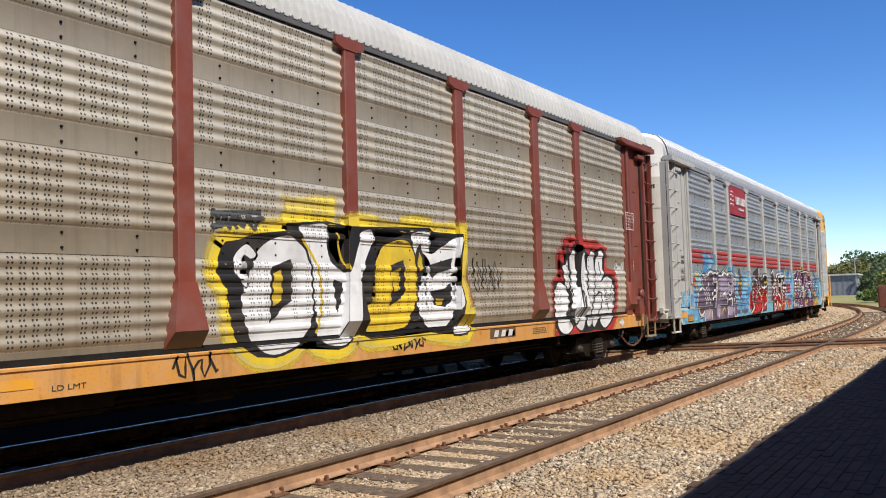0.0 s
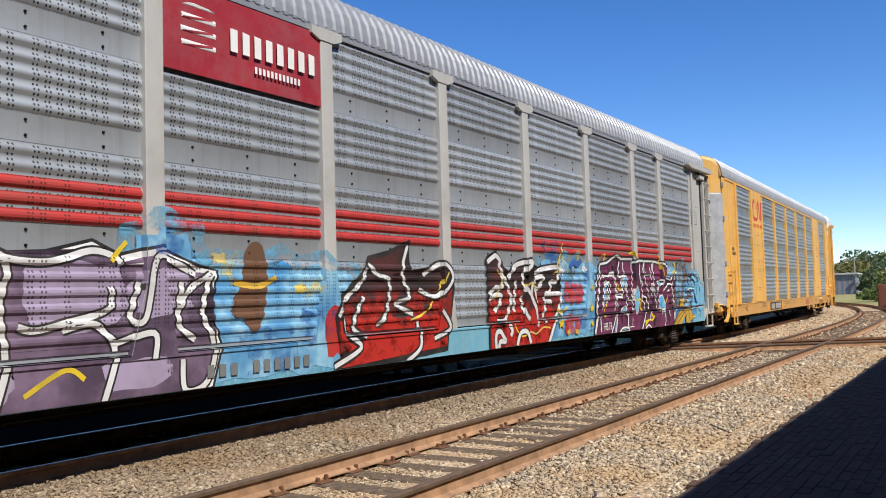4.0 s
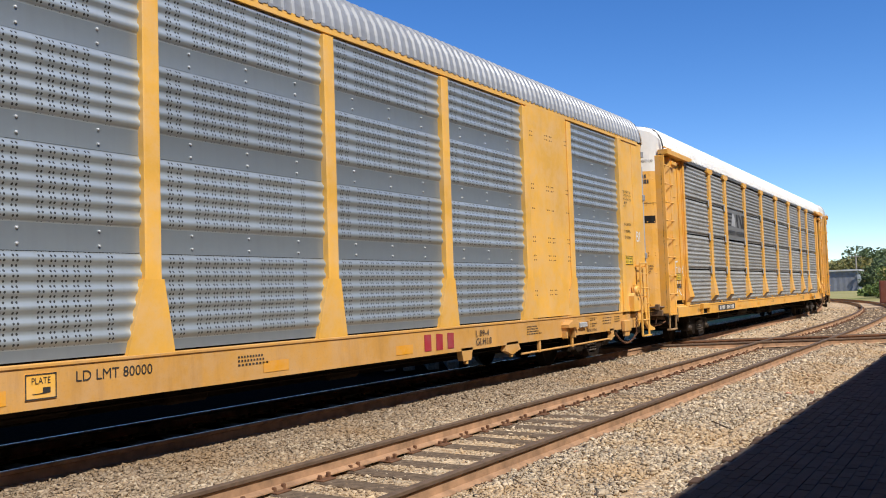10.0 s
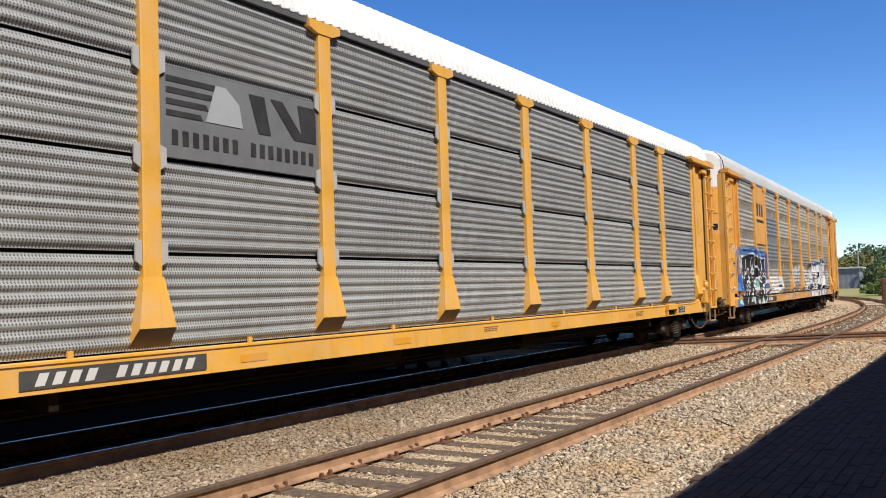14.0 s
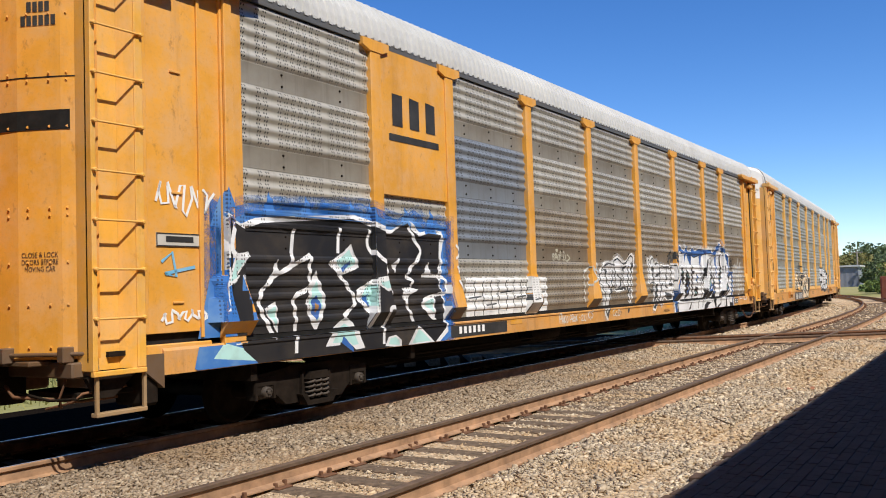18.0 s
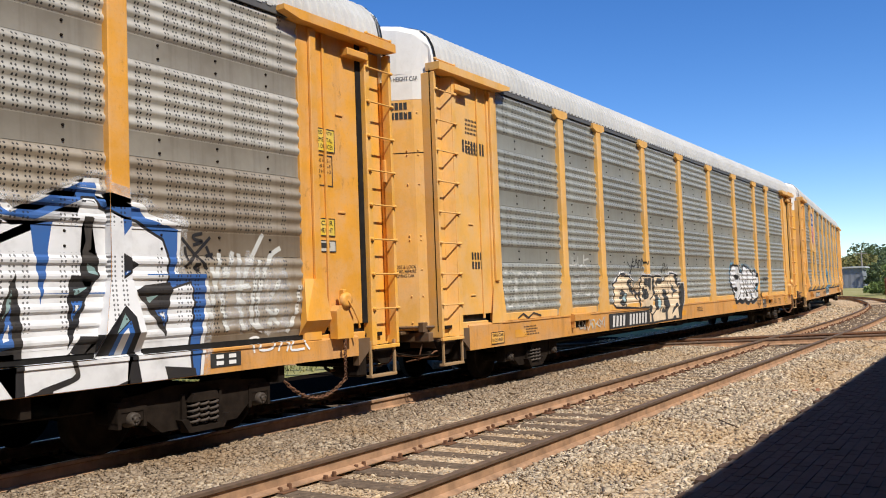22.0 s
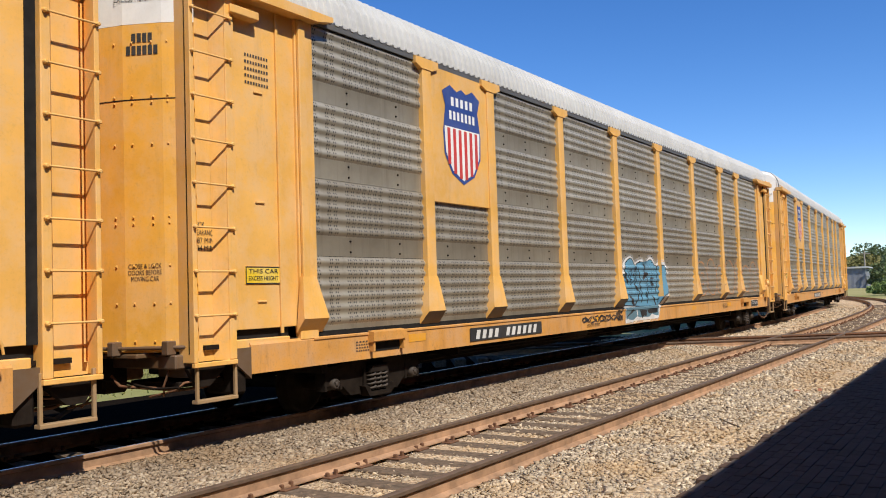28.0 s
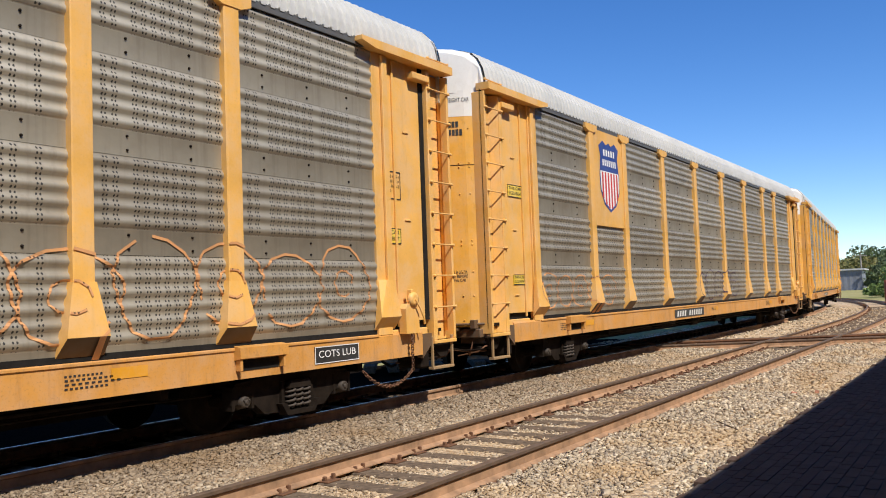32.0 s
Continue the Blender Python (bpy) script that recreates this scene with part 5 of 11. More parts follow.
def depot():
    """The long building behind the camera, out of view and inferred from its shadow edge, whose roof shades the ground.
    """
    d = thing("depot", "plain brick depot, out of view, its overhanging roof raised to block skylight", "building", at=(-20, 0, -0.3))
    brick = plain("dark_brick", (0.22, 0.10, 0.07), 0.9, 0, 0.3, 9)
    part("wall", Shape().box(0, 90, -17.6, -2.0, 0, 3.3).mesh("wall", brick), d)
    # ridge height is made up: it keeps skylight off the ground and train
    part("roof", Shape().prism([(-19, 3.35), (-0.42, 3.35), (-0.42, 3.6), (-9.5, 13.2), (-19, 3.6)], -1, 91, "x").mesh("roof", DARK_STEEL), d)


BARK = plain("grey_bark", (0.10, 0.075, 0.055), 0.95, 0, 0.4, 6, bumpy=0.8)
LEAF_DARK = leaf_mat("dark_green_leaves", (0.050, 0.080, 0.030), (0.125, 0.165, 0.060))
LEAF_WARM = leaf_mat("yellowing_green_leaves", (0.08, 0.10, 0.025), (0.27, 0.22, 0.06))
GRASS_BLADES = leaf_mat("grass_blades", (0.10, 0.12, 0.03), (0.30, 0.27, 0.09))
LEAF_LIGHT = leaf_mat("light_green_leaves", (0.09, 0.15, 0.035), (0.24, 0.31, 0.08))


def crown_shape(rng, tall, wide, low, count, size):
    """Many small leaf clumps gathered round a dozen boughs."""
    boughs = [(rng.uniform(-0.75, 0.75) * wide, rng.uniform(-0.75, 0.75) * wide, rng.uniform(low + 0.12 * tall, tall * 0.86), rng.uniform(0.35, 0.62) * wide) for _ in range(13)]
    boughs.append((0, 0, tall * 0.78, wide * 0.6))
    verts, faces = [], []
    for i in range(count):
        bx, by, bz, br = boughs[i % len(boughs)]
        d = rng.normal(size=3)
        d /= np.linalg.norm(d)
        c = np.array([bx, by, bz]) + d * br * rng.uniform(0.55, 1.0) * np.array([1, 1, 0.72])
        if c[2] < low:
            c[2] = low + rng.uniform(0, 0.4)
        u = rng.normal(size=3)
        u /= np.linalg.norm(u)
        w = np.cross(u, rng.normal(size=3))
        w /= np.linalg.norm(w)
        s = size * rng.uniform(0.5, 1.3)
        k = len(verts)
        verts += [c - u * s, c + w * s * 0.45, c + u * s, c - w * s * 0.45]
        faces += [(k, k + 1, k + 2), (k, k + 2, k + 3)]
    return Shape().add([tuple(v) for v in verts], faces)


def tree(place, tall, wide, leaves, seed, label, count=1500, size=0.34, group="trees along the yard"):
    rng = np.random.default_rng(seed)
    t = thing("tree", label, "tree", group, at=place)
    sh = Shape()
    top = Vector((rng.uniform(-0.3, 0.3), rng.uniform(-0.3, 0.3), tall * 0.7))
    r0 = tall * 0.022
    sh.lathe([(0, r0 * 1.4), (tall * 0.06, r0), (tall * 0.35, r0 * 0.75), (tall * 0.7, r0 * 0.3)], "z", 10)
    for i in range(7):
        a = i * 2.4 + rng.uniform(-0.4, 0.4)
        z = tall * rng.uniform(0.28, 0.6)
        e = Vector((math.cos(a) * wide * 0.6, math.sin(a) * wide * 0.6, z + tall * 0.2))
        sh.tube([(0, 0, z), (e.x * 0.5, e.y * 0.5, z + tall * 0.13), e], r0 * 0.28, 6)
    part("trunk", sh.mesh("trunk", BARK), t)
    part("crown", crown_shape(rng, tall, wide, tall * 0.16, count, size).mesh("crown", leaves), t)


def shrub(place, tall, wide, leaves, seed, label):
    rng = np.random.default_rng(seed)
    t = thing("shrub", label, "shrub", "shrubs beside the track", at=place)
    sh = Shape()
    for i in range(6):
        a = i * 1.05
        sh.tube([(0, 0, 0), (math.cos(a) * wide * 0.25, math.sin(a) * wide * 0.25, tall * 0.4), (math.cos(a) * wide * 0.5, math.sin(a) * wide * 0.5, tall * 0.75)], 0.03, 5)
    part("stems", sh.mesh("stems", BARK), t)
    part("crown", crown_shape(rng, tall, wide, 0.05, 1600, 0.16).mesh("crown", leaves), t)


def utility_pole(place, tall):
    p = thing("utility_pole", "thin weathered wooden utility pole with a crossarm", "pole", at=place)
    part("pole", Shape().lathe([(0, 0.16), (tall * 0.5, 0.14), (tall, 0.11)], "z", 10).mesh("pole", plain("pale_pole_wood", (0.34, 0.29, 0.23), 0.9)), p)
    part("crossarm", Shape().box(-0.06, 0.06, -1.1, 1.1, tall - 0.7, tall - 0.56, 0.01).mesh("crossarm", MATS["pale_pole_wood"]), p)


def trackside_box(place):
    b = thing("signal_cabinet", "rusty red-brown steel signal cabinet on a post", "cabinet", at=place)
    part("case", Shape().box(-0.5, 0.5, -0.55, 0.55, 0.25, 1.85, 0.04).mesh("case", painted("rusty_red_paint", (0.20, 0.06, 0.035), rust=0.6)), b)
    part("base", Shape().box(-0.35, 0.35, -0.4, 0.4, 0.0, 0.25, 0.02).mesh("base", plain("concrete", (0.36, 0.34, 0.31))), b)
    part("door", Shape().box(-0.53, -0.5, -0.45, 0.45, 0.35, 1.75, 0.01).mesh("door", MATS["rusty_red_paint"]), b)
    m = thing("marker_post", "short white painted marker post", "post", at=place + Vector((2.0, 0.55, 0)))
    part("post", Shape().box(-0.07, 0.07, -0.12, 0.12, 0, 0.55, 0.02).mesh("post", WHITE), m)


def grass_tufts():
    """Long grass on the far side of the train."""
    rng = np.random.default_rng(21)
    n = 16000
    x, y = rng.uniform(-2, 62, n), 15.6 + rng.gamma(2.0, 2.2, n)
    sh_v, sh_f = [], []
    for i in range(n):
        z = ground_z(x[i], y[i]) - 0.02
        if track_offset(x[i], y[i]) < 7.0:
            continue
        a, h = rng.uniform(0, 6.28), rng.uniform(0.08, 0.3)
        dx, dy = math.cos(a) * 0.02, math.sin(a) * 0.02
        lx, ly = rng.normal() * 0.08, rng.normal() * 0.08
        k = len(sh_v)
        sh_v += [(x[i] - dx, y[i] - dy, z), (x[i] + dx, y[i] + dy, z), (x[i] + lx, y[i] + ly, z + h)]
        sh_f.append((k, k + 1, k + 2))
    me = bpy.data.meshes.new("grass")
    me.from_pydata(sh_v, [], sh_f)
    me.materials.append(GRASS_BLADES)
    thing("grass", "long uncut green and straw coloured grass", "grass", kind="stuff", me=me)


warehouse()
depot()
for i, (deg, dist, tall, wide, leaf) in enumerate([(9.6, 205, 8.0, 4.5, LEAF_WARM), (8.8, 215, 9.0, 5.0, LEAF_DARK), (8.2, 208, 8.6, 4.6, LEAF_WARM), (7.6, 214, 9.8, 5.2, LEAF_WARM), (7.1, 205, 9.4, 4.8, LEAF_WARM),
                                                   (6.5, 225, 9.0, 5.0, LEAF_DARK), (6.9, 290, 14.6, 7.5, LEAF_DARK), (6.2, 280, 15.6, 8.0, LEAF_DARK), (5.4, 285, 15.2, 8.0, LEAF_DARK), (4.6, 275, 15, 8, LEAF_DARK),
                                                   (5.7, 180, 8.2, 5.0, LEAF_DARK), (4.8, 170, 8.5, 5.0, LEAF_DARK), (3.6, 180, 10, 6, LEAF_DARK), (10.6, 220, 9, 5, LEAF_DARK), (11.8, 215, 9, 5, LEAF_WARM)]):
    p = bearing(deg, dist)
    p.z = -0.45
    tree(p, tall * 0.74, wide * 0.9, leaf, 40 + i, "broad %s tree behind the yard" % ("dark green" if leaf is LEAF_DARK else "yellowing green"), 1900, 0.42 * dist / 210)
for i, (deg, dist, tall, wide, leaf) in enumerate([(5.75, 100, 2.7, 1.3, LEAF_LIGHT), (5.25, 96, 3.7, 1.5, LEAF_LIGHT), (6.2, 108, 1.5, 1.1, LEAF_LIGHT), (4.7, 95, 3.6, 1.8, LEAF_WARM), (6.7, 115, 1.0, 1.0, LEAF_LIGHT)]):
    p = bearing(deg, dist)
    p.z = -0.35
    shrub(p, tall, wide, leaf, 70 + i, "wild leafy green shrub at the edge of the yard")
p = bearing(7.2, 196)
utility_pole(Vector((p.x, p.y, -0.45)), 7.7)
p = bearing(5.55, 68)
trackside_box(Vector((p.x, p.y, -0.32)))
grass_tufts()


# ---- paint on the cars ----
def spray(name, col, dotted=True):
    if dotted:
        return perforated(name + "_spray_paint", col, amount=0.28, metal=0.0, rough=0.6, hole=0.8, spray=True)
    return painted(name + "_marking_paint", col, amount=0.12, rough=0.6)


S_WHITE, S_BLACK, S_YELLOW, S_RED = spray("white", (0.82, 0.82, 0.82)), spray("black", (0.012, 0.012, 0.014)), spray("yellow", (0.80, 0.58, 0.03)), spray("red", (0.55, 0.03, 0.025))
S_BLUE, S_SKY, S_PURPLE = spray("deep_blue", (0.03, 0.13, 0.42)), spray("sky_blue", (0.14, 0.45, 0.68)), spray("dusk_purple", (0.115, 0.075, 0.125))
S_LILAC, S_BROWN, S_TEAL, S_GOLD = spray("lilac", (0.38, 0.31, 0.45)), spray("brown", (0.13, 0.06, 0.03)), spray("pale_teal", (0.45, 0.72, 0.68)), spray("gold", (0.62, 0.38, 0.04))
S_ORANGE, S_GREY = spray("faint_orange", (0.62, 0.30, 0.12)), spray("chalk_grey", (0.52, 0.52, 0.48))
S_GOLD_PALE = spray("rich_yellow", (0.72, 0.50, 0.03))
S_SOOT = perforated("sooty_black_spray_paint", (0.022, 0.018, 0.018), grime=(0.13, 0.025, 0.02), amount=0.6, metal=0.0, rough=0.6, hole=0.7, spray=True)
S_RUST = spray("rust_orange", (0.36, 0.17, 0.05))
S_PALEBLUE = spray("pale_blue", (0.36, 0.52, 0.56))
S_POOL = spray("pool_blue", (0.13, 0.33, 0.47))
S_SLATE = spray("slate_blue", (0.10, 0.20, 0.25))
S_STRIPE = spray("stripe_red", (0.47, 0.03, 0.028))
M_WHITE, M_BLACK, M_RED, M_YELLOW = spray("white", (0.80, 0.79, 0.76), False), spray("black", (0.025, 0.024, 0.022), False), spray("red", (0.55, 0.035, 0.03), False), spray("yellow", (0.82, 0.55, 0.02), False)
M_ORANGE, M_BLUE, M_GREY, M_MAROON = spray("orange", (0.72, 0.32, 0.015), False), spray("blue", (0.02, 0.06, 0.27), False), spray("grey", (0.16, 0.165, 0.165), False), spray("crimson", (0.34, 0.018, 0.03), False)
M_SMOKE = spray("worn_black", (0.055, 0.053, 0.048), False)
M_SKY = spray("sky_blue", (0.16, 0.46, 0.68), False)
M_PALE = spray("pale_grey", (0.62, 0.60, 0.56), False)
M_CNRED = spray("bright_red", (0.62, 0.03, 0.025), False)


def soft(name, col, cover):
    """A soft cloud of spray with no hard specks."""
    m, n, l, b = node_mat(name + "_spray_cloud", 0.7)
    t = noise_node(n, l, 3.4, 3)
    w = noise_node(n, l, 30, 2)
    s = math_node(n, l, 'MULTIPLY_ADD', w.outputs["Fac"], 0.12, t.outputs["Fac"])
    a = ramp(n, l, s, 0.80 - cover * 0.4, 1.02 - cover * 0.4)
    b.inputs["Base Color"].default_value = (*col, 1)
    l.new(math_node(n, l, 'MULTIPLY', a.outputs["Color"], 0.72), b.inputs["Alpha"])
    MATS[m.name] = m
    return m


def dust(name, col, cover):
    """A thin mist of spray: specks with bare metal between them."""
    m, n, l, b = node_mat(name + "_spray_mist", 0.7)
    t = noise_node(n, l, 130, 3)
    w = noise_node(n, l, 5, 3)
    s = math_node(n, l, 'MULTIPLY_ADD', w.outputs["Fac"], 0.5, t.outputs["Fac"])
    a = ramp(n, l, s, 0.80 - cover * 0.4, 1.12 - cover * 0.4)
    b.inputs["Base Color"].default_value = (*col, 1)
    l.new(math_node(n, l, 'MULTIPLY', a.outputs["Color"], 0.85), b.inputs["Alpha"])
    MATS[m.name] = m
    return m


D_YELLOW, D_YELLOW_THIN = dust("yellow", (0.74, 0.56, 0.05), 0.65), dust("pale_yellow", (0.70, 0.55, 0.10), 0.3)
D_RED, D_RED_THIN = dust("red", (0.52, 0.03, 0.025), 0.65), dust("pale_red", (0.48, 0.05, 0.04), 0.3)
D_BLUE, D_BLUE_THIN = dust("cobalt", (0.03, 0.16, 0.50), 0.65), dust("pale_cobalt", (0.06, 0.20, 0.50), 0.3)
D_MAGENTA, D_BLACK, D_LILAC = soft("hot_magenta", (0.42, 0.05, 0.17), 0.6), soft("soot", (0.02, 0.015, 0.02), 0.62), soft("lilac", (0.34, 0.22, 0.40), 0.3)
D_BROWN, D_TAN, D_GREY = soft("umber", (0.10, 0.05, 0.03), 0.7), soft("tan", (0.34, 0.18, 0.09), 0.75), soft("smoke", (0.30, 0.30, 0.31), 0.1)
D_BLOOD, D_BLOOD_THIN = soft("deep_red", (0.56, 0.028, 0.018), 1.1), soft("thin_deep_red", (0.42, 0.03, 0.02), 0.85)
D_PALE = soft("pale_blue", (0.40, 0.58, 0.72), 0.45)
D_NAVY, D_LEMON = soft("deep_blue", (0.025, 0.10, 0.36), 0.7), soft("lemon", (0.75, 0.55, 0.05), 0.7)
D_WHITE, D_SKY = dust("white", (0.80, 0.80, 0.79), 0.32), soft("sky", (0.14, 0.42, 0.62), 0.8)
GLYPHS = {}


def glyphs(text, fat=0.0):
    """The flat outline of a word in the built-in font: points and faces, one unit high."""
    key = (text, fat)
    if key not in GLYPHS:
        c = bpy.data.curves.new("word", 'FONT')
        c.body = text
        c.offset = fat
        c.resolution_u = 3
        c.fill_mode = 'FRONT'
        ob = new("word", c)
        me = ob.to_mesh()
        v = [(p.co.x, p.co.y) for p in me.vertices]
        f = [tuple(p.vertices) for p in me.polygons]
        ob.to_mesh_clear()
        bpy.data.objects.remove(ob)
        bpy.data.curves.remove(c)
        GLYPHS[key] = (v, f)
    return GLYPHS[key]


def fitted(text, x0, x1, z0, z1, fat=0.0, lean=0.0, box=None):
    """A word stretched into a box. box: the word whose own extent is fitted, so that layers of different weight agree."""
    v, f = glyphs(text, fat)
    w = glyphs(text, 0.0 if box is None else box)[0]
    ax, bx = min(p[0] for p in w), max(p[0] for p in w)
    az, bz = min(p[1] for p in w), max(p[1] for p in w)
    out = []
    for p in v:
        u, q = (p[0] - ax) / (bx - ax), (p[1] - az) / (bz - az)
        out.append((x0 + (x1 - x0) * u + lean * (q - 0.5), z0 + (z1 - z0) * q))
    return out, f


def ring(pts, width, rnd=None, rough=0.0):
    """A thick open stroke as quads."""
    v, f = [], []
    for i, (x, z) in enumerate(pts):
        a, b = pts[max(0, i - 1)], pts[min(len(pts) - 1, i + 1)]
        d = math.hypot(b[0] - a[0], b[1] - a[1]) or 1
        nx, nz = -(b[1] - a[1]) / d, (b[0] - a[0]) / d
        w = width * 0.5 * (1 + (rnd.uniform(-rough, rough) if rnd else 0))
        v += [(x + nx * w, z + nz * w), (x - nx * w, z - nz * w)]
        if i:
            k = 2 * i
            f.append((k - 2, k - 1, k + 1, k))
    return v, f


def blob(x0, x1, z0, z1, seed, n=40, rough=0.10, spikes=0.0):
    """A closed uneven patch filling a box."""
    rnd = random.Random(seed)
    v = []
    for i in range(n):
        a = 2 * math.pi * i / n
        c, s = math.cos(a), math.sin(a)
        k = max(abs(c), abs(s)) ** 0.72
        r = (1 + rnd.uniform(-rough, rough * 0.6)) * (1 + (spikes if i % 3 == 0 else 0)) / k
        v.append(((x0 + x1) / 2 + (x1 - x0) / 2 * c * r, (z0 + z1) / 2 + (z1 - z0) / 2 * s * r))
    return v, [tuple(range(n))]


def loops(x0, x1, z0, z1, n, seed, width=0.03):
    """Open rounded outlines side by side."""
    rnd = random.Random(seed)
    w, h = (x1 - x0) / n, z1 - z0
    out = []
    for i in range(n):
        c, m = x0 + w * (i + 0.5), z0 + h * (0.5 + rnd.uniform(-0.06, 0.06))
        rx, rz, ph = w * rnd.uniform(0.48, 0.62), h * rnd.uniform(0.40, 0.5), rnd.uniform(0, 6.28)
        out.append(([(c + rx * math.cos(ph + a * 0.42) * (1 + 0.12 * math.sin(3 * a * 0.42)), m + rz * math.sin(ph + a * 0.42)) for a in range(15)], width))
        if i % 2 == 0:
            out.append(([(c + rx * 0.35 * math.cos(a * 0.6), m + rz * 0.35 * math.sin(a * 0.6)) for a in range(10)], width * 0.8))
    return out


def tag(x0, x1, z0, z1, n, seed, width=0.032):
    """One quick looping scrawl."""
    rnd = random.Random(seed)
    k = n * 6
    pts = []
    for i in range(k + 1):
        u = i / k
        pts.append((x0 + (x1 - x0) * (u + 0.05 * math.sin(i * 1.9)), (z0 + z1) / 2 + (z1 - z0) * 0.5 * math.sin(i * 1.35 + rnd.uniform(-0.5, 0.5)) * rnd.uniform(0.45, 1.0)))
    return [(pts, width)]


class Paint:
    """Paint that follows the ribs, posts and sill of one car's near side."""

    def __init__(self, index):
        self.car, self.spec = CARS[index][0], SPECS[index]
        self.level = 0
        self.dx = 0.0
        self.flanks = True
        self.low = self.spec.get("sill_foot", 0.75)

    def on_sill(self, z, top):
        """Markings on a shallow sill are drawn lower in height."""
        return z if top > 1.0 else self.low + 0.015 + (z - 0.63) * (0.965 - self.low) / 0.35

    def depth(self, x, z):
        fine = self.spec.get("slots")
        if z < 1.0:
            return -1.517 if z > 0.984 and 1.9 < x < LEN - 1.9 else -1.502 if 0.85 < x < LEN - 0.85 else -1.46
        e = x - 0.12 if x < LEN / 2 else LEN - x
        if 1.46 < e < 1.98 and not self.spec.get("smooth"):
            flush = self.spec.get("gusset") == "flush"
            u = (1.76 - z) / (0.76 if flush else 0.51)
            if 0 <= u <= 1 and 1.56 - 0.08 * u < e < 1.80 + 0.16 * u:
                return -1.512 if flush else FACE - 0.002 - 0.06 * u
            if z > 1.76 and 1.575 < e < 1.705:
                return FACE - 0.002
            if e < 1.88:
                return -1.502 if e > 1.56 else -1.462
        if not EDGE0 < x < EDGE1:
            return -1.502 if self.spec.get("smooth") else -1.462
        flush = self.spec.get("gusset") == "flush"
        foot = 1.0 if flush else 1.25
        plain_post = self.spec.get("post_style") == "plain"
        for b, p in enumerate(POSTS):
            d = abs(x - p)
            if z >= 1.76:
                if d < (0.10 if plain_post else 0.115):
                    return FACE - 0.001
            elif z >= foot:
                u = (1.76 - z) / (1.76 - foot)
                if d < 0.125 + u * (0.165 if flush else 0.10):
                    return FACE - 0.005 - u * (-0.040 if flush else 0.061)
        for b, how in self.spec.get("solid", {}).items():
            e = [EDGE0] + POSTS + [EDGE1]
            if e[b] < x < e[b + 1] and (how == "full" or z > 2.88):
                return SHEET - 0.052
        if self.spec.get("board") and 1.0185 < z < 1.1505 and all(not -0.39 < x - q < 0.28 for q in POSTS):
            return -1.492
        if z < BASE:
            return -1.517 if z < 1.0185 else SHEET - 0.01
        h = (z - BASE) % TALL
        if not fine and z < BASE + TALL:
            return SHEET + 0.002 if h < 0.104 else SHEET - rib_y(h, *LOW) - 0.001
        return SHEET - rib_y(h, *(FINE if fine else WIDE)) - 0.001

    def lay(self, shapes, mat, parent=None, name="graffiti", label=""):
        """One coat: a list of (points, faces) in the car's side plane."""
        self.level += 1
        bm = bmesh.new()
        for k, (v, f) in enumerate(shapes):
            vs = [bm.verts.new((x + self.dx, -k * 0.00012, z)) for x, z in v]
            for q in f:
                try:
                    bm.faces.new([vs[i] for i in q])
                except ValueError:
                    pass
        bmesh.ops.triangulate(bm, faces=bm.faces[:])
        bmesh.ops.bisect_plane(bm, geom=bm.verts[:] + bm.edges[:] + bm.faces[:], dist=1e-5, plane_co=(0, 0, self.low + 0.008), plane_no=(0, 0, 1), clear_inner=True)
        xs, zs = [p.co.x for p in bm.verts], [p.co.z for p in bm.verts]
        x0, x1, z0, z1 = min(xs), max(xs), min(zs), max(zs)
        cuts = []
        for i in range(4):
            cuts += [((0, 0, BASE + TALL * i + h), (0, 0, 1)) for h in rib_breaks(*(FINE if self.spec.get("slots") else WIDE if i else LOW))[:-1]]
        cuts += [((0, 0, z), (0, 0, 1)) for z in (0.984, 1.0, 1.018, BASE + 0.045, 1.15)]
        cuts = [c for c in cuts if z0 < c[0][2] < z1]
        flush = self.spec.get("gusset") == "flush"
        foot = 1.0 if flush else 1.25
        for p in POSTS + [EDGE0, EDGE1]:
            if not x0 - 0.3 < p < x1 + 0.3:
                continue
            if p in (EDGE0, EDGE1):
                for d in (-0.32, -0.30, -0.17, 0.0, 0.08) if p == EDGE0 else (-0.08, 0.0, 0.17, 0.30, 0.32):
                    cuts.append(((p + d, 0, 0), (1, 0, 0)))
                continue
            for q in (-1, 1):
                cuts.append(((p + q * 0.115, 0, 0), (1, 0, 0)))
                if z0 < 1.76:
                    d = Vector((q * (0.165 if flush else 0.10), 0, foot - 1.76)).normalized()
                    cuts.append(((p + q * 0.125, 0, 1.76), (d.z, 0, -d.x)))
            cuts += [((0, 0, z), (0, 0, 1)) for z in (1.76, foot) if z0 < z < z1]
        for co, no in cuts:
            bmesh.ops.bisect_plane(bm, geom=bm.verts[:] + bm.edges[:] + bm.faces[:], dist=1e-5, plane_co=co, plane_no=no)
        # each face lies on the surface under its middle, so that edges stay crisp at the posts
        if self.spec.get("foot_slit"):
            slit = [f for f in bm.faces if 1.02 < f.calc_center_median().z < BASE + 0.045 and all(abs(f.calc_center_median().x - q) > 0.25 for q in POSTS)]
            bmesh.ops.delete(bm, geom=slit, context='FACES')
        bmesh.ops.split_edges(bm, edges=bm.edges[:])
        lift = 0.0007 * self.level + 0.0015
        for f in bm.faces:
            c = f.calc_center_median()
            for v in f.verts:
                v.co.y += self.depth(c.x + (v.co.x - c.x) * 0.985, c.z + (v.co.z - c.z) * 0.985) - lift
        self.wrap(bm, foot, flush, lift)
        me = bpy.data.meshes.new(name)
        bm.to_mesh(me)
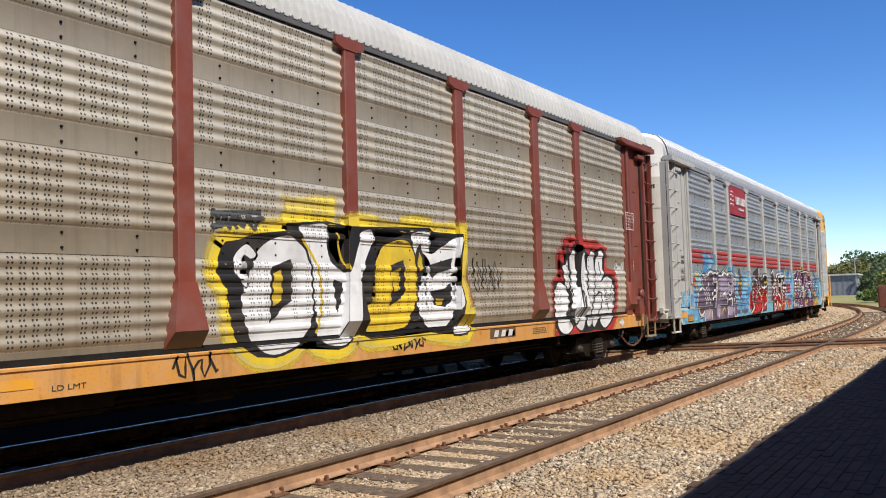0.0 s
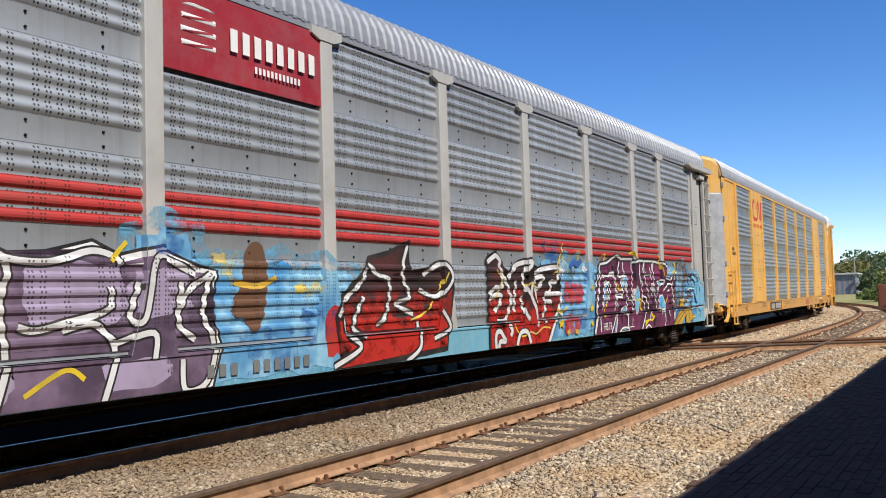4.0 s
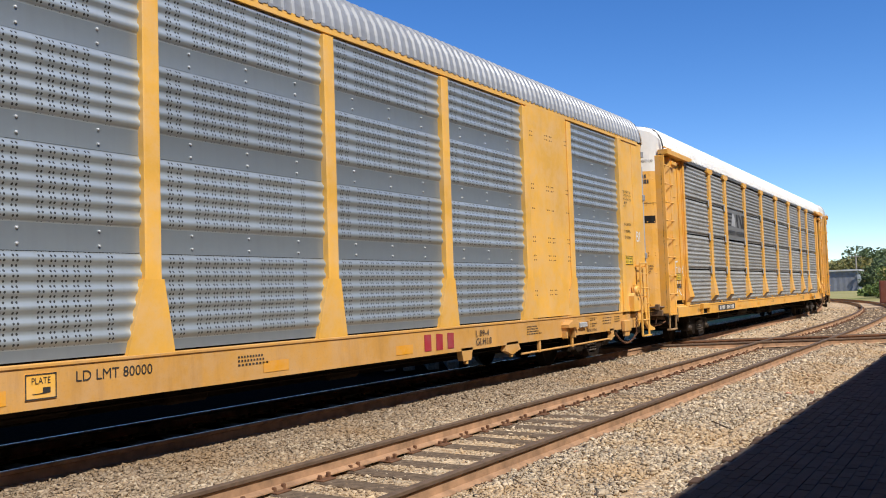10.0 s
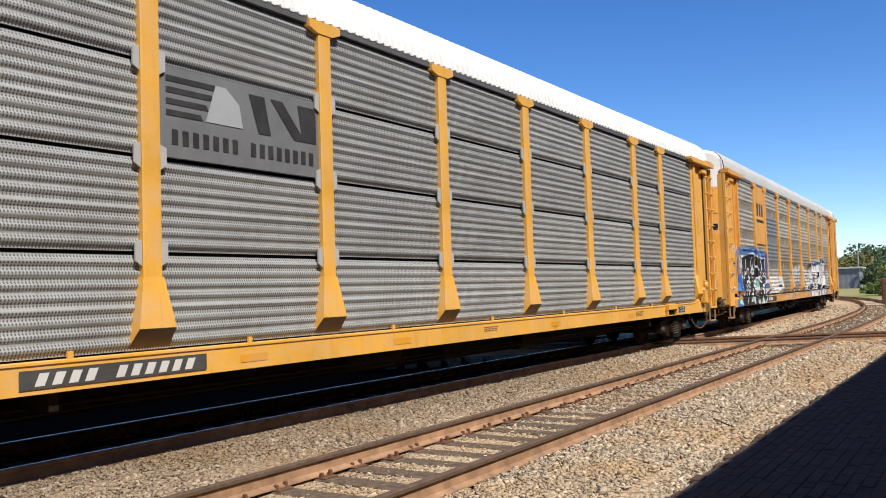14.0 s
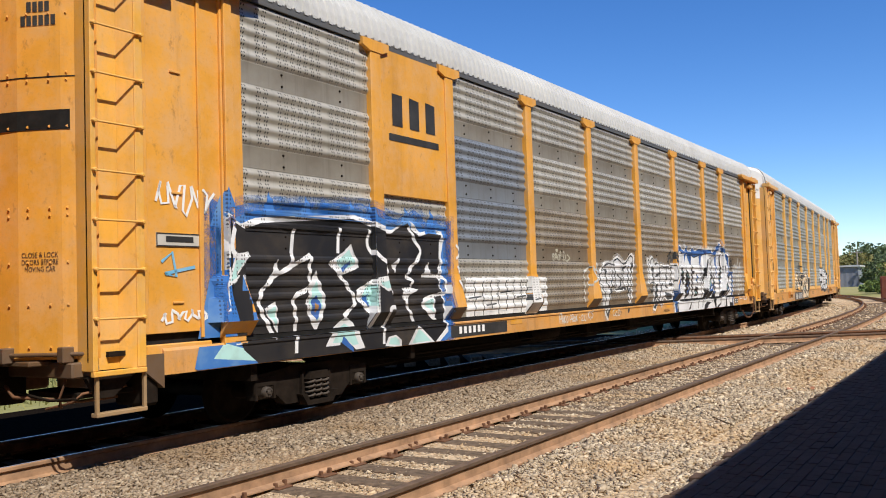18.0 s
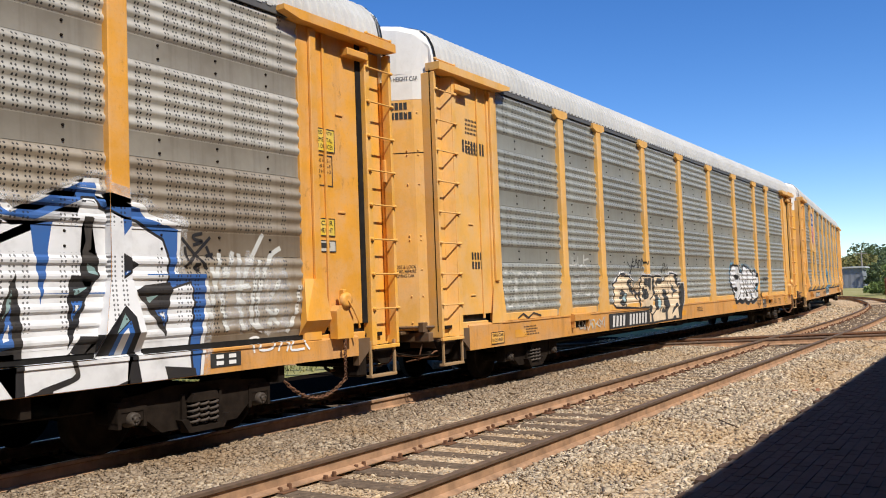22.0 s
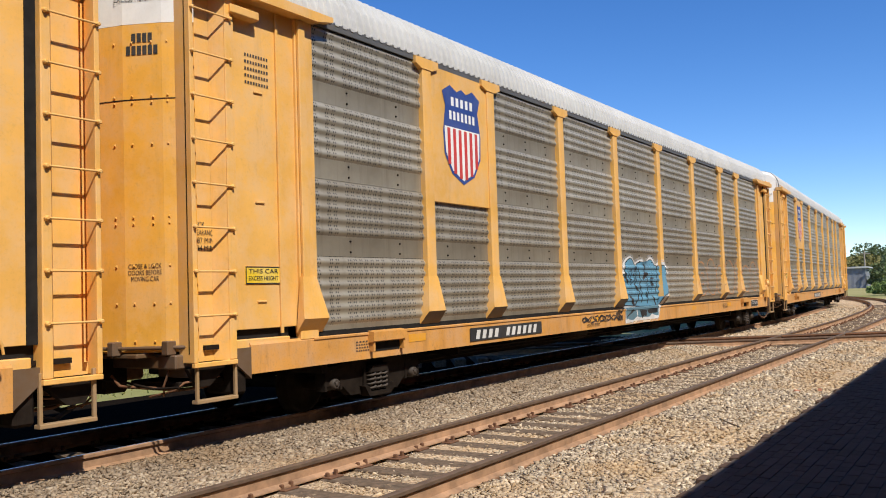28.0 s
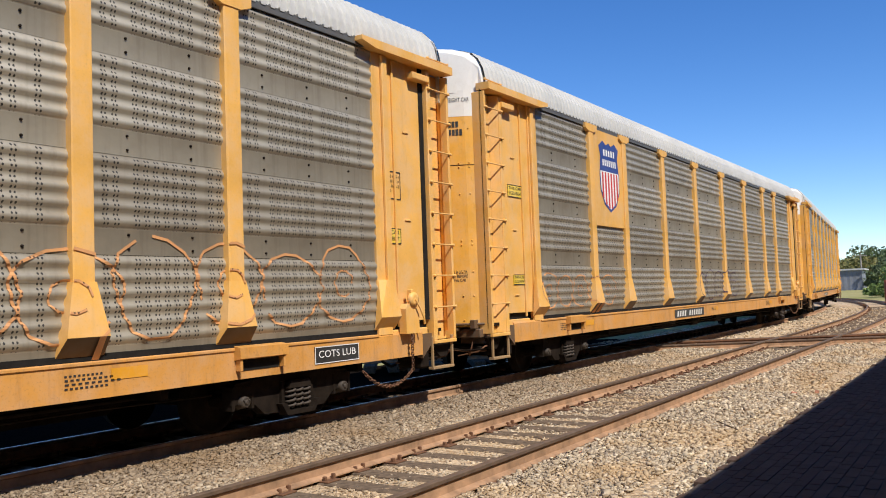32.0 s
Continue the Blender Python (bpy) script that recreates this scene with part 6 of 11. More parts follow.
        bm.free()
        me.materials.append(mat)
        ob = part(name, me, parent or self.car, label)
        return tagged(ob, label, kind="stuff") if len(shapes) > 1 or name in ("inline", "counter", "splash", "sketch", "wedge", "shadow", "stripe", "emblem_lines", "tint", "outline", "overspray") else ob

    def wrap(self, bm, foot, flush, lift):
        """The same coat on the flanks of the posts, under their lips and on the ledge."""
        spread = 0.165 if flush else 0.10
        quads = []
        for f in bm.faces:
            c = f.calc_center_median()
            near = min(POSTS, key=lambda q: abs(q - c.x))
            for e in f.edges:
                a, b = (Vector(v.co) for v in e.verts)
                if abs(a.z - 1.018) < 2e-4 and abs(b.z - 1.018) < 2e-4 and c.z < 1.018 and 1.9 < c.x < LEN - 1.9:
                    quads.append([(a.x, a.y, 1.022 + lift), (b.x, b.y, 1.022 + lift), (b.x, -1.412, 1.022 + lift), (a.x, -1.412, 1.022 + lift)])
                if abs(c.x - near) > 0.32:
                    continue
                side = [near - (0.115 if v.z > 1.7601 else 0.125 + spread * (1.76 - v.z) / (1.76 - foot)) for v in (a, b)]
                if self.flanks and c.z > foot and all(abs(v.x - q) < 4e-4 or (abs(v.z - 1.76) < 2e-4 and -4e-4 < near - v.x - 0.115 < 0.0104) for v, q in zip((a, b), side)) and abs(a.z - b.z) > 1e-4 and c.x > min(side):
                    out = lift * 0.6 + (0.004 if c.z > 1.76 else 0.002)
                    quads.append([(a.x - out, a.y, a.z), (b.x - out, b.y, b.z), (b.x - out, SHEET + 0.01, b.z), (a.x - out, SHEET + 0.01, a.z)])
                if not flush and abs(a.z - foot) < 2e-4 and abs(b.z - foot) < 2e-4 and c.z > foot and abs(c.x - near) < 0.23:
                    quads.append([(a.x, FACE - 0.067 - lift, foot), (b.x, FACE - 0.067 - lift, foot), (near + (b.x - near) * 1.14, -1.44 - lift * 2, 1.032 - lift), (near + (a.x - near) * 1.14, -1.44 - lift * 2, 1.032 - lift)])
                    if min(a.x, b.x) < near - 0.22:
                        o = 0.003 + lift * 0.6
                        quads.append([(near - 0.225 - o, FACE - 0.067, foot), (near - 0.257 - o, -1.445, 1.032), (near - 0.257 - o, -1.42, 1.02), (near - 0.225 - o, SHEET + 0.02, foot)])
        for q in quads:
            bm.faces.new([bm.verts.new(v) for v in q])

    def bars(self, strokes, mat, extra=0.0, parent=None, rough=0.0, name="graffiti", label=""):
        rnd = random.Random(4)
        return self.lay([ring(p, w + extra, rnd, rough) for p, w in strokes], mat, parent, name, label)

    def flat(self, text, x0, x1, z0, z1, mat, name="marking", label="", y=None, parent=None, lean=0.0):
        """Small lettering laid flat on the panel or sill."""
        v, f = fitted(text, x0, x1, z0, z1, lean=lean)
        return tagged(self.plate_mesh(v, f, mat, name, label, y, parent), label, kind="stuff")

    def plate_mesh(self, v, f, mat, name, label, y, parent):
        top = max(q[1] for q in v)
        v = [(x + self.dx, self.on_sill(z, top)) for x, z in v]
        if y is None:
            y = self.depth(sum(p[0] for p in v) / len(v), sum(p[1] for p in v) / len(v))
        me = bpy.data.meshes.new(name)
        me.from_pydata([(x, y - 0.004, z) for x, z in v], [], f)
        me.materials.append(mat)
        return part(name, me, parent or self.car, label)

    def bar(self, x0, x1, z0, z1, mat, name="marking", label="", y=None, parent=None):
        return self.plate_mesh([(x0, z0), (x1, z0), (x1, z1), (x0, z1)], [(0, 1, 2, 3)], mat, name, label, y, parent)

    def row(self, x0, x1, z0, z1, n, mat, name="marking", label="", y=None, parent=None, seed=1, gaps=(), lean=0.0):
        """A row of plain bars that stands for lettering."""
        rnd = random.Random(seed)
        w = (x1 - x0) / n
        if y is None:
            y = self.depth((x0 + x1) / 2, (z0 + z1) / 2)
        out, single = [], z1 - z0 > 0.07
        v, f = [], []
        for i in range(n):
            if i in gaps:
                continue
            a, b = x0 + w * i + w * 0.21, x0 + w * (i + 1) - w * 0.21
            q = [(a, z0), (b, z0), (b + lean, z1 - rnd.uniform(0, 0.06) * (z1 - z0)), (a + lean, z1)]
            if single:
                out.append(self.plate_mesh(q, [(0, 1, 2, 3)], mat, name.replace("bars", "bar"), label, y, parent))
            else:
                k = len(v)
                v += q
                f.append((k, k + 1, k + 2, k + 3))
        if not single:
            out.append(tagged(self.plate_mesh(v, f, mat, name, label, y, parent), label, kind="stuff"))
        return out

    def sticker(self, x0, x1, z0, z1, mat, lines, ink, name="sticker", label="", y=None):
        """A framed plate with lines of words."""
        if y is None:
            y = self.depth((x0 + x1) / 2, (z0 + z1) / 2)
        me = Shape().box(x0 + self.dx, x1 + self.dx, y - 0.006, y + 0.002, self.on_sill(z0, z1), self.on_sill(z1, z1)).mesh(name, mat)
        s = part(name, me, self.car, label)
        h = (z1 - z0) / (len(lines) + 0.5)
        e = 0.012
        v = [(x0, z0), (x1, z0), (x1, z1), (x0, z1), (x0 + e, z0 + e), (x1 - e, z0 + e), (x1 - e, z1 - e), (x0 + e, z1 - e)]
        self.plate_mesh(v, [(0, 1, 5, 4), (1, 2, 6, 5), (2, 3, 7, 6), (3, 0, 4, 7)], ink, "border", "", y - 0.006, s)
        for i, t in enumerate(lines):
            zz = z1 - h * (i + 0.98)
            pad = (x1 - x0) * (0.08 if len(t) > 6 else 0.2)
            self.flat(t, x0 + pad, x1 - pad, zz, zz + h * 0.62, ink, "lettering", "", y - 0.007, s)
        return s


def door_words(index, lines, z_top, high, mat, flip=False, y0=-1.0, wide=0.46):
    """Words stencilled on the slanting facet of an end door."""
    car = CARS[index][0]
    a, b = Vector((0.10 + door_plan(-0.8), -0.8, 0)), Vector((0.10 + door_plan(-1.2), -1.2, 0))
    d = (b - a).normalized()
    c = a.lerp(b, 0.5)
    n = Vector((-abs(d.y), -abs(d.x), 0))
    for i, t in enumerate(lines):
        z1 = z_top - i * high * 1.35
        w = min(wide, high * 0.62 * len(t))
        if t.startswith("#"):
            v, f = [], []
            k = len(t)
            for j in range(k):
                q = len(v)
                v += [(-w / 2 + w * (j + 0.12) / k, z1 - high), (-w / 2 + w * (j + 0.88) / k, z1 - high), (-w / 2 + w * (j + 0.88) / k, z1), (-w / 2 + w * (j + 0.12) / k, z1)]
                f.append((q, q + 1, q + 2, q + 3))
        else:
            v, f = fitted(t, -w / 2, w / 2, z1 - high, z1)
        me = bpy.data.meshes.new("stencil")
        me.from_pydata([tuple(c + d * u + n * 0.006 + Vector((0, 0, z))) for u, z in v], [], f)
        me.materials.append(mat)
        tagged(part("stencil", me, car), kind="stuff")


def spec_box(p, x, z1, rows, ink=None, w=0.52, h=0.40, y=None):
    """The framed list of the car's sizes."""
    ink = ink or M_BLACK
    e = 0.014
    y = p.depth(x + 0.2, z1 - 0.1) if y is None else y
    v = [(x, z1 - h), (x + w, z1 - h), (x + w, z1), (x, z1), (x + e, z1 - h + e), (x + w - e, z1 - h + e), (x + w - e, z1 - e), (x + e, z1 - e)]
    b = p.plate_mesh(v, [(0, 1, 5, 4), (1, 2, 6, 5), (2, 3, 7, 6), (3, 0, 4, 7)], ink, "size_table", "stencilled table of sizes", y, None)
    k = (h - 0.05) / len(rows)
    for i, t in enumerate(rows):
        zz = z1 - 0.03 - k * (i + 0.9)
        p.flat(t, x + 0.04, x + min(w - 0.04, 0.04 + 0.036 * len(t)), zz, zz + k * 0.62, ink, "lettering", "", y, b)


SIZES = ["EXH 19-0 W 5-1", "EXW 10-8 H 5-9", "EW 9-10 H 16-3", "IL 89-9", "IW 9-1"]


def car_plate(p, x0, x1, z0, z1, n, ink=None, ground=None):
    """The dark field on the sill with the car's mark as plain bars."""
    b = p.bar(x0, x1, z0, z1, ground or M_BLACK, "number_plate", "black field with pale characters on the sill", -1.509)
    w = x1 - x0
    p.row(x0 + 0.05 * w, x1 - 0.08 * w, z0 + 0.035, z1 - 0.045, n, ink or M_PALE, "character_bars", "", -1.512, b, gaps=(4,), lean=0.05)


def sill_writing(p, x, seed, n=5, ink=None):
    rnd = random.Random(seed)
    for i in range(n):
        z = 0.90 - i * 0.045
        p.row(x, x + rnd.uniform(0.4, 0.62), z - 0.022, z, 9, ink or M_BLACK, "fine_print", "", seed=i)


def reflectors(p, xs, z=0.76):
    for x in xs:
        p.bar(x, x + 0.42, z, z + 0.13, M_ORANGE, "reflector", "orange reflective strip")


def common_marks(p, seed, ink=None):
    sill_writing(p, 2.7, seed, 4, ink)
    sill_writing(p, 13.0, seed + 1, 3, ink)
    sill_writing(p, 20.0, seed + 2, 4, ink)

def curve(pts, closed=False, n=6):
    """A smooth line through points."""
    k = len(pts)
    out = []
    for i in range(k if closed else k - 1):
        q = [pts[(i + d) % k] if closed else pts[min(max(i + d, 0), k - 1)] for d in (-1, 0, 1, 2)]
        for j in range(n):
            t = j / n
            out.append(tuple(0.5 * (2 * q[1][a] + (q[2][a] - q[0][a]) * t + (2 * q[0][a] - 5 * q[1][a] + 4 * q[2][a] - q[3][a]) * t * t + (3 * q[1][a] - q[0][a] - 3 * q[2][a] + q[3][a]) * t ** 3) for a in (0, 1)))
    out.append(pts[0] if closed else pts[-1])
    return out


def disc(x, z, r, n=18):
    return [(x + r * math.cos(2 * math.pi * i / n), z + r * math.sin(2 * math.pi * i / n)) for i in range(n)], [tuple(range(n))]


def fat(pts, w, closed=False):
    """One broad stroke with round ends."""
    line = curve(pts, closed)
    return [ring(line, w)] + ([] if closed else [disc(*line[0], w / 2), disc(*line[-1], w / 2)])


def star(x, z, r):
    return [(x + (r if i % 2 == 0 else r * 0.42) * math.sin(i * math.pi / 5), z + (r if i % 2 == 0 else r * 0.42) * math.cos(i * math.pi / 5)) for i in range(10)], [tuple(range(10))]


def outline_of(pts, grow):
    cx, cz = sum(q[0] for q in pts) / len(pts), sum(q[1] for q in pts) / len(pts)
    v = [(x + (grow if x > cx else -grow), max(0.635, z + (grow if z > cz else -grow))) for x, z in pts]
    return v, [tuple(range(len(v)))]


def grown(shape, d):
    """A patch made larger all round by d metres."""
    v, f = shape
    cx, cz = sum(q[0] for q in v) / len(v), sum(q[1] for q in v) / len(v)
    out = []
    for x, z in v:
        k = 1 + d / max(0.1, math.hypot(x - cx, z - cz))
        out.append((cx + (x - cx) * k, cz + (z - cz) * k))
    return out, f


def solid(v, n=0):
    """A closed patch; n: how finely its edge is rounded."""
    w = curve(v, True, n)[:-1] if n else v
    return w, [tuple(range(len(w)))]


def below(v, top):
    """The part of a closed patch under one height."""
    out = []
    for (x0, z0), (x1, z1) in zip(v, v[1:] + v[:1]):
        if z0 <= top:
            out.append((x0, z0))
        if (z0 - top) * (z1 - top) < 0:
            out.append((x0 + (x1 - x0) * (top - z0) / (z1 - z0), top))
    return out


def rim_of(v, w, n=0):
    """The stroke round a closed patch."""
    e = curve(v, True, n) if n else v + v[:1]
    return ring(e + [e[1]], w)


def curved(lines, w):
    return [(curve(v), w) for v in lines]


def shifted(shapes, dx, dz):
    return [([(x + dx, z + dz) for x, z in v], f) for v, f in shapes]


def shifted_lines(lines, dx, dz):
    return [[(x + dx, z + dz) for x, z in v] for v in lines]


S_MOTTLED = perforated("mottled_plum_spray_paint", (0.070, 0.024, 0.055), grime=(0.23, 0.035, 0.11), amount=0.85, metal=0.0, rough=0.6, hole=0.5, spray=True)
S_DUSK = perforated("dusky_purple_spray_paint", (0.07, 0.045, 0.075), grime=(0.22, 0.15, 0.23), amount=0.8, metal=0.0, rough=0.6, hole=0.7, spray=True)
S_CLOUD = perforated("clouded_blue_spray_paint", (0.06, 0.26, 0.52), grime=(0.36, 0.62, 0.74), amount=0.85, metal=0.0, rough=0.6, hole=0.6, spray=True)
S_ROYAL, S_CREAM, M_CHALK = spray("royal_blue", (0.03, 0.13, 0.40)), spray("cream", (0.66, 0.62, 0.48)), spray("chalk_white", (0.66, 0.62, 0.55), False)
S_SAGE, S_CHALK = spray("sage_grey", (0.22, 0.34, 0.33)), spray("thin_chalk", (0.60, 0.60, 0.56))
S_PLATE = spray("smoke_grey", (0.055, 0.06, 0.063))
S_COBALT = perforated("cobalt_spray_paint", (0.02, 0.15, 0.50), grime=(0.16, 0.30, 0.50), amount=0.7, metal=0.0, rough=0.6, hole=0.7, spray=True)
S_MIST = perforated("thin_white_spray_paint", (0.78, 0.77, 0.75), grime=(0.40, 0.38, 0.34), amount=0.7, metal=0.0, rough=0.6, hole=0.7, spray=True)
S_OVER = perforated("thin_yellow_spray_paint", (0.74, 0.56, 0.05), grime=(0.42, 0.36, 0.20), amount=0.8, metal=0.0, rough=0.6, hole=0.6, spray=True)


# first car: brown posts, white and yellow bubble letters
p = Paint(0)
p.dx = 0.0
white_let = [[(12.96, 2.07), (13.11, 2.20), (13.32, 2.29), (13.53, 2.32), (13.71, 2.24), (13.86, 2.11), (13.94, 1.83), (13.94, 1.48), (13.87, 1.23), (13.73, 1.07), (13.50, 0.96), (13.21, 0.91), (12.98, 0.98), (12.85, 1.12), (12.75, 1.37), (12.72, 1.57), (12.77, 1.72), (12.89, 1.92)], [(12.82, 2.19), (12.91, 2.15), (12.98, 2.07), (12.89, 2.03), (12.79, 2.07), (12.71, 1.95), (12.72, 1.83), (12.82, 1.74), (12.79, 1.71), (12.67, 1.82), (12.60, 1.95), (12.67, 2.09)]]
white_let += [[(13.70, 2.43), (13.88, 2.47), (14.21, 2.48), (14.24, 2.19), (14.34, 1.97), (14.46, 1.92), (14.62, 1.90), (14.80, 2.28), (14.95, 2.43), (15.14, 2.47), (15.21, 2.34), (15.04, 2.06), (14.93, 1.83), (14.83, 1.76), (14.76, 1.31), (14.64, 1.03), (14.45, 0.94), (14.06, 1.01), (13.99, 1.26), (13.95, 1.62), (13.94, 1.90), (13.86, 2.18)], [(16.13, 2.46), (16.57, 2.50), (16.57, 2.35), (16.67, 2.18), (17.05, 2.35), (17.46, 2.47), (17.41, 2.25), (17.33, 1.95), (17.14, 1.84), (17.32, 1.75), (17.40, 1.44), (17.24, 1.31), (17.10, 1.14), (16.85, 1.04), (16.51, 1.08), (16.28, 1.30), (16.22, 1.51), (16.30, 1.71), (16.50, 1.84), (16.62, 2.05), (16.37, 2.22), (16.22, 2.17)]]
white_let += [[(17.19, 1.07), (17.18, 0.96), (17.57, 0.96), (17.66, 1.08), (17.52, 1.22), (17.38, 1.09)]]
gold_let = [[(15.32, 2.11), (15.46, 2.27), (15.80, 2.36), (16.08, 2.31), (16.22, 2.13), (16.25, 1.92), (16.20, 1.67), (16.22, 1.51), (16.03, 1.27), (15.88, 1.11), (15.02, 1.09), (15.09, 1.26), (14.97, 1.34), (15.06, 1.45), (15.23, 1.52), (15.21, 1.91)]]
ink_let = [[(13.20, 1.94), (13.56, 2.04), (13.54, 1.54), (13.43, 1.49), (13.16, 1.28)], [(14.32, 1.79), (14.52, 1.75), (14.44, 1.43), (14.38, 1.36)], [(15.58, 1.99), (15.93, 2.08), (15.91, 1.59), (15.55, 1.42), (15.53, 1.44), (15.59, 1.64)], [(16.56, 2.01), (17.27, 2.14), (17.18, 1.97), (16.82, 1.90), (16.61, 1.81)], [(16.58, 1.62), (16.96, 1.66), (17.17, 1.75), (17.16, 1.45), (16.95, 1.38), (16.68, 1.41)], [(16.33, 2.34), (16.47, 2.13), (16.46, 1.92), (16.27, 1.78), (16.22, 1.92), (16.22, 2.15)]]
gold_cut = [[(13.24, 1.86), (13.38, 1.91), (13.37, 1.55), (13.20, 1.47)], [(15.63, 1.91), (15.80, 1.96), (15.78, 1.66), (15.63, 1.61)], [(16.69, 1.51), (16.92, 1.50), (16.90, 1.41), (16.74, 1.41)], [(16.34, 2.20), (16.41, 2.11), (16.40, 1.97), (16.30, 1.90), (16.27, 2.00)]]
dark_let = [[(12.44, 2.13), (12.51, 2.21), (12.72, 2.24), (12.82, 2.28), (13.04, 2.33), (13.51, 2.38), (13.47, 2.47), (14.25, 2.54), (14.26, 2.19), (14.46, 1.99), (14.62, 2.42), (14.65, 2.49), (15.23, 2.52), (15.22, 2.26), (15.40, 2.34), (15.90, 2.42), (15.91, 2.53), (16.62, 2.58), (16.61, 2.35), (16.85, 2.45), (17.48, 2.52), (17.51, 2.38), (17.36, 1.95), (17.22, 1.86), (17.35, 1.75), (17.45, 1.44), (17.32, 1.22)]]
dark_foot = [[(17.70, 1.19), (17.60, 0.92), (16.97, 0.96), (16.50, 1.01), (16.24, 1.11), (16.02, 1.04), (15.64, 0.99), (15.05, 0.99), (14.90, 1.05), (14.72, 1.11), (14.63, 0.97), (14.39, 0.89), (13.96, 0.96), (13.91, 1.05), (13.78, 1.12), (13.55, 0.96), (13.25, 0.87), (12.93, 0.90), (12.71, 1.02), (12.59, 1.18), (12.53, 1.44), (12.50, 1.69), (12.40, 1.79), (12.35, 1.88), (12.38, 2.00)]]
cap_mist = [[(13.48, 2.78), (14.38, 2.85), (14.39, 2.50), (13.47, 2.45)], [(14.51, 2.61), (15.34, 2.66), (15.36, 2.50), (14.50, 2.46)], [(15.95, 2.65), (16.70, 2.68), (16.69, 2.53), (15.95, 2.49)], [(16.65, 2.65), (17.70, 2.71), (17.68, 2.44), (16.64, 2.39)], [(14.96, 2.67), (16.02, 2.58), (16.01, 2.37), (15.20, 2.30)]]
soot_tag = [[(12.28, 2.46), (12.33, 2.55), (12.43, 2.38), (12.47, 2.52), (12.55, 2.37), (12.60, 2.55), (12.66, 2.36)], [(12.68, 2.52), (12.77, 2.39), (12.84, 2.54), (12.93, 2.37), (13.04, 2.55)], [(12.28, 2.37), (13.09, 2.51)], [(12.32, 2.52), (13.06, 2.57)]]
whole = dark_let[0] + dark_foot[0]
p.lay([rim_of(whole, 0.40, 2)] + [solid(grown(solid(v), 0.10)[0]) for v in cap_mist], D_YELLOW_THIN, name="overspray", label="thin yellow overspray")
p.lay([rim_of(whole, 0.34, 2)] + [solid(v) for v in cap_mist], D_YELLOW, name="overspray", label="yellow overspray")
g = p.lay([rim_of(whole, 0.24, 2)] + [solid(v) for v in cap_mist[:1]], S_OVER, name="graffiti", label="white and yellow bubble letters sprayed in black outline")
p.lay([rim_of(whole, 0.15, 2)], S_YELLOW, g, "outline")
p.lay([solid(whole)], S_BLACK, g, "shadow")
for v in (white_let[0], white_let[1], white_let[3], white_let[4], gold_let[0], white_let[2]):
    p.lay([rim_of(v, 0.07, 2)], S_BLACK, g, "outline")
    p.lay([solid(v, 3)], S_GOLD_PALE if v is gold_let[0] else S_WHITE, g, "letter")
    p.level -= 1
p.level += 1
p.lay([solid(v) for v in ink_let], S_BLACK, g, "counter")
p.lay([solid(v) for v in gold_cut], S_GOLD_PALE, g, "counter")
p.bars(curved([[(13.76, 2.30), (14.02, 1.98), (14.09, 1.5), (13.98, 1.12)], [(14.42, 2.40), (14.50, 2.10), (14.62, 1.92)], [(15.62, 1.9), (15.55, 1.55), (15.40, 1.1)]], 0.04), S_GOLD_PALE, 0.0, g, name="inline")
p.bars(curved(soot_tag, 0.05), S_PLATE, label="smoky black tag")
p.level = 0
p.dx = -0.12
halo = [[(20.98, 1.77), (21.07, 1.84), (21.29, 1.9), (21.38, 1.91), (21.29, 2.16), (21.23, 2.27), (21.34, 2.4), (21.45, 2.32), (21.59, 2.23), (21.59, 2.6), (21.73, 2.62), (21.83, 2.53), (22.09, 2.61), (22.44, 2.59), (23.04, 2.62), (23.71, 2.49), (23.65, 2.07), (24.12, 2.01), (24.28, 1.73), (24.21, 1.34), (24.15, 1.04), (23.77, 0.69), (22.34, 0.59), (20.98, 0.72)]]
ink_edge = [[(20.98, 1.73), (21.16, 1.78), (21.45, 1.77), (21.5, 1.8), (21.41, 2.09), (21.34, 2.2), (21.52, 2.12), (21.64, 2.23), (21.66, 2.48), (21.76, 2.52), (21.79, 2.34), (21.98, 2.54), (22.09, 2.35), (22.16, 2.39), (22.36, 2.47), (22.55, 2.47), (22.73, 2.31), (22.9, 2.49), (23.09, 2.36), (23.41, 2.51), (23.66, 2.41), (23.59, 1.92), (23.9, 1.94), (24.16, 1.81), (24.19, 1.42), (24.04, 1.12), (23.88, 0.9), (23.43, 0.72), (22.91, 0.76), (22.58, 0.73), (22.11, 0.74), (21.89, 0.89), (21.44, 0.69), (21.16, 0.73), (20.98, 0.89)]]
bubble = [[(21.0, 1.37), (21.03, 1.6), (21.16, 1.73), (21.32, 1.76), (21.46, 1.71), (21.62, 1.57), (21.68, 1.34), (21.55, 1.09), (21.78, 0.87), (21.54, 0.74), (21.25, 0.77), (21.07, 0.94)], [(21.45, 2.06), (21.62, 2.12), (21.71, 2.21), (21.76, 1.77), (21.62, 1.6), (21.5, 1.77)], [(21.8, 2.27), (21.91, 2.39), (22.03, 2.37), (22.08, 2.03), (22.09, 1.48), (22.11, 1.03), (21.93, 0.92), (21.75, 1.18), (21.88, 1.6), (21.75, 1.57), (21.79, 1.86)], [(22.14, 1.87), (22.23, 2.26), (22.38, 2.39), (22.52, 2.35), (22.62, 2.01), (22.61, 1.6), (22.57, 1.3), (22.41, 0.98), (22.3, 0.82), (22.15, 0.77), (21.93, 0.89), (22.11, 1.1)]]
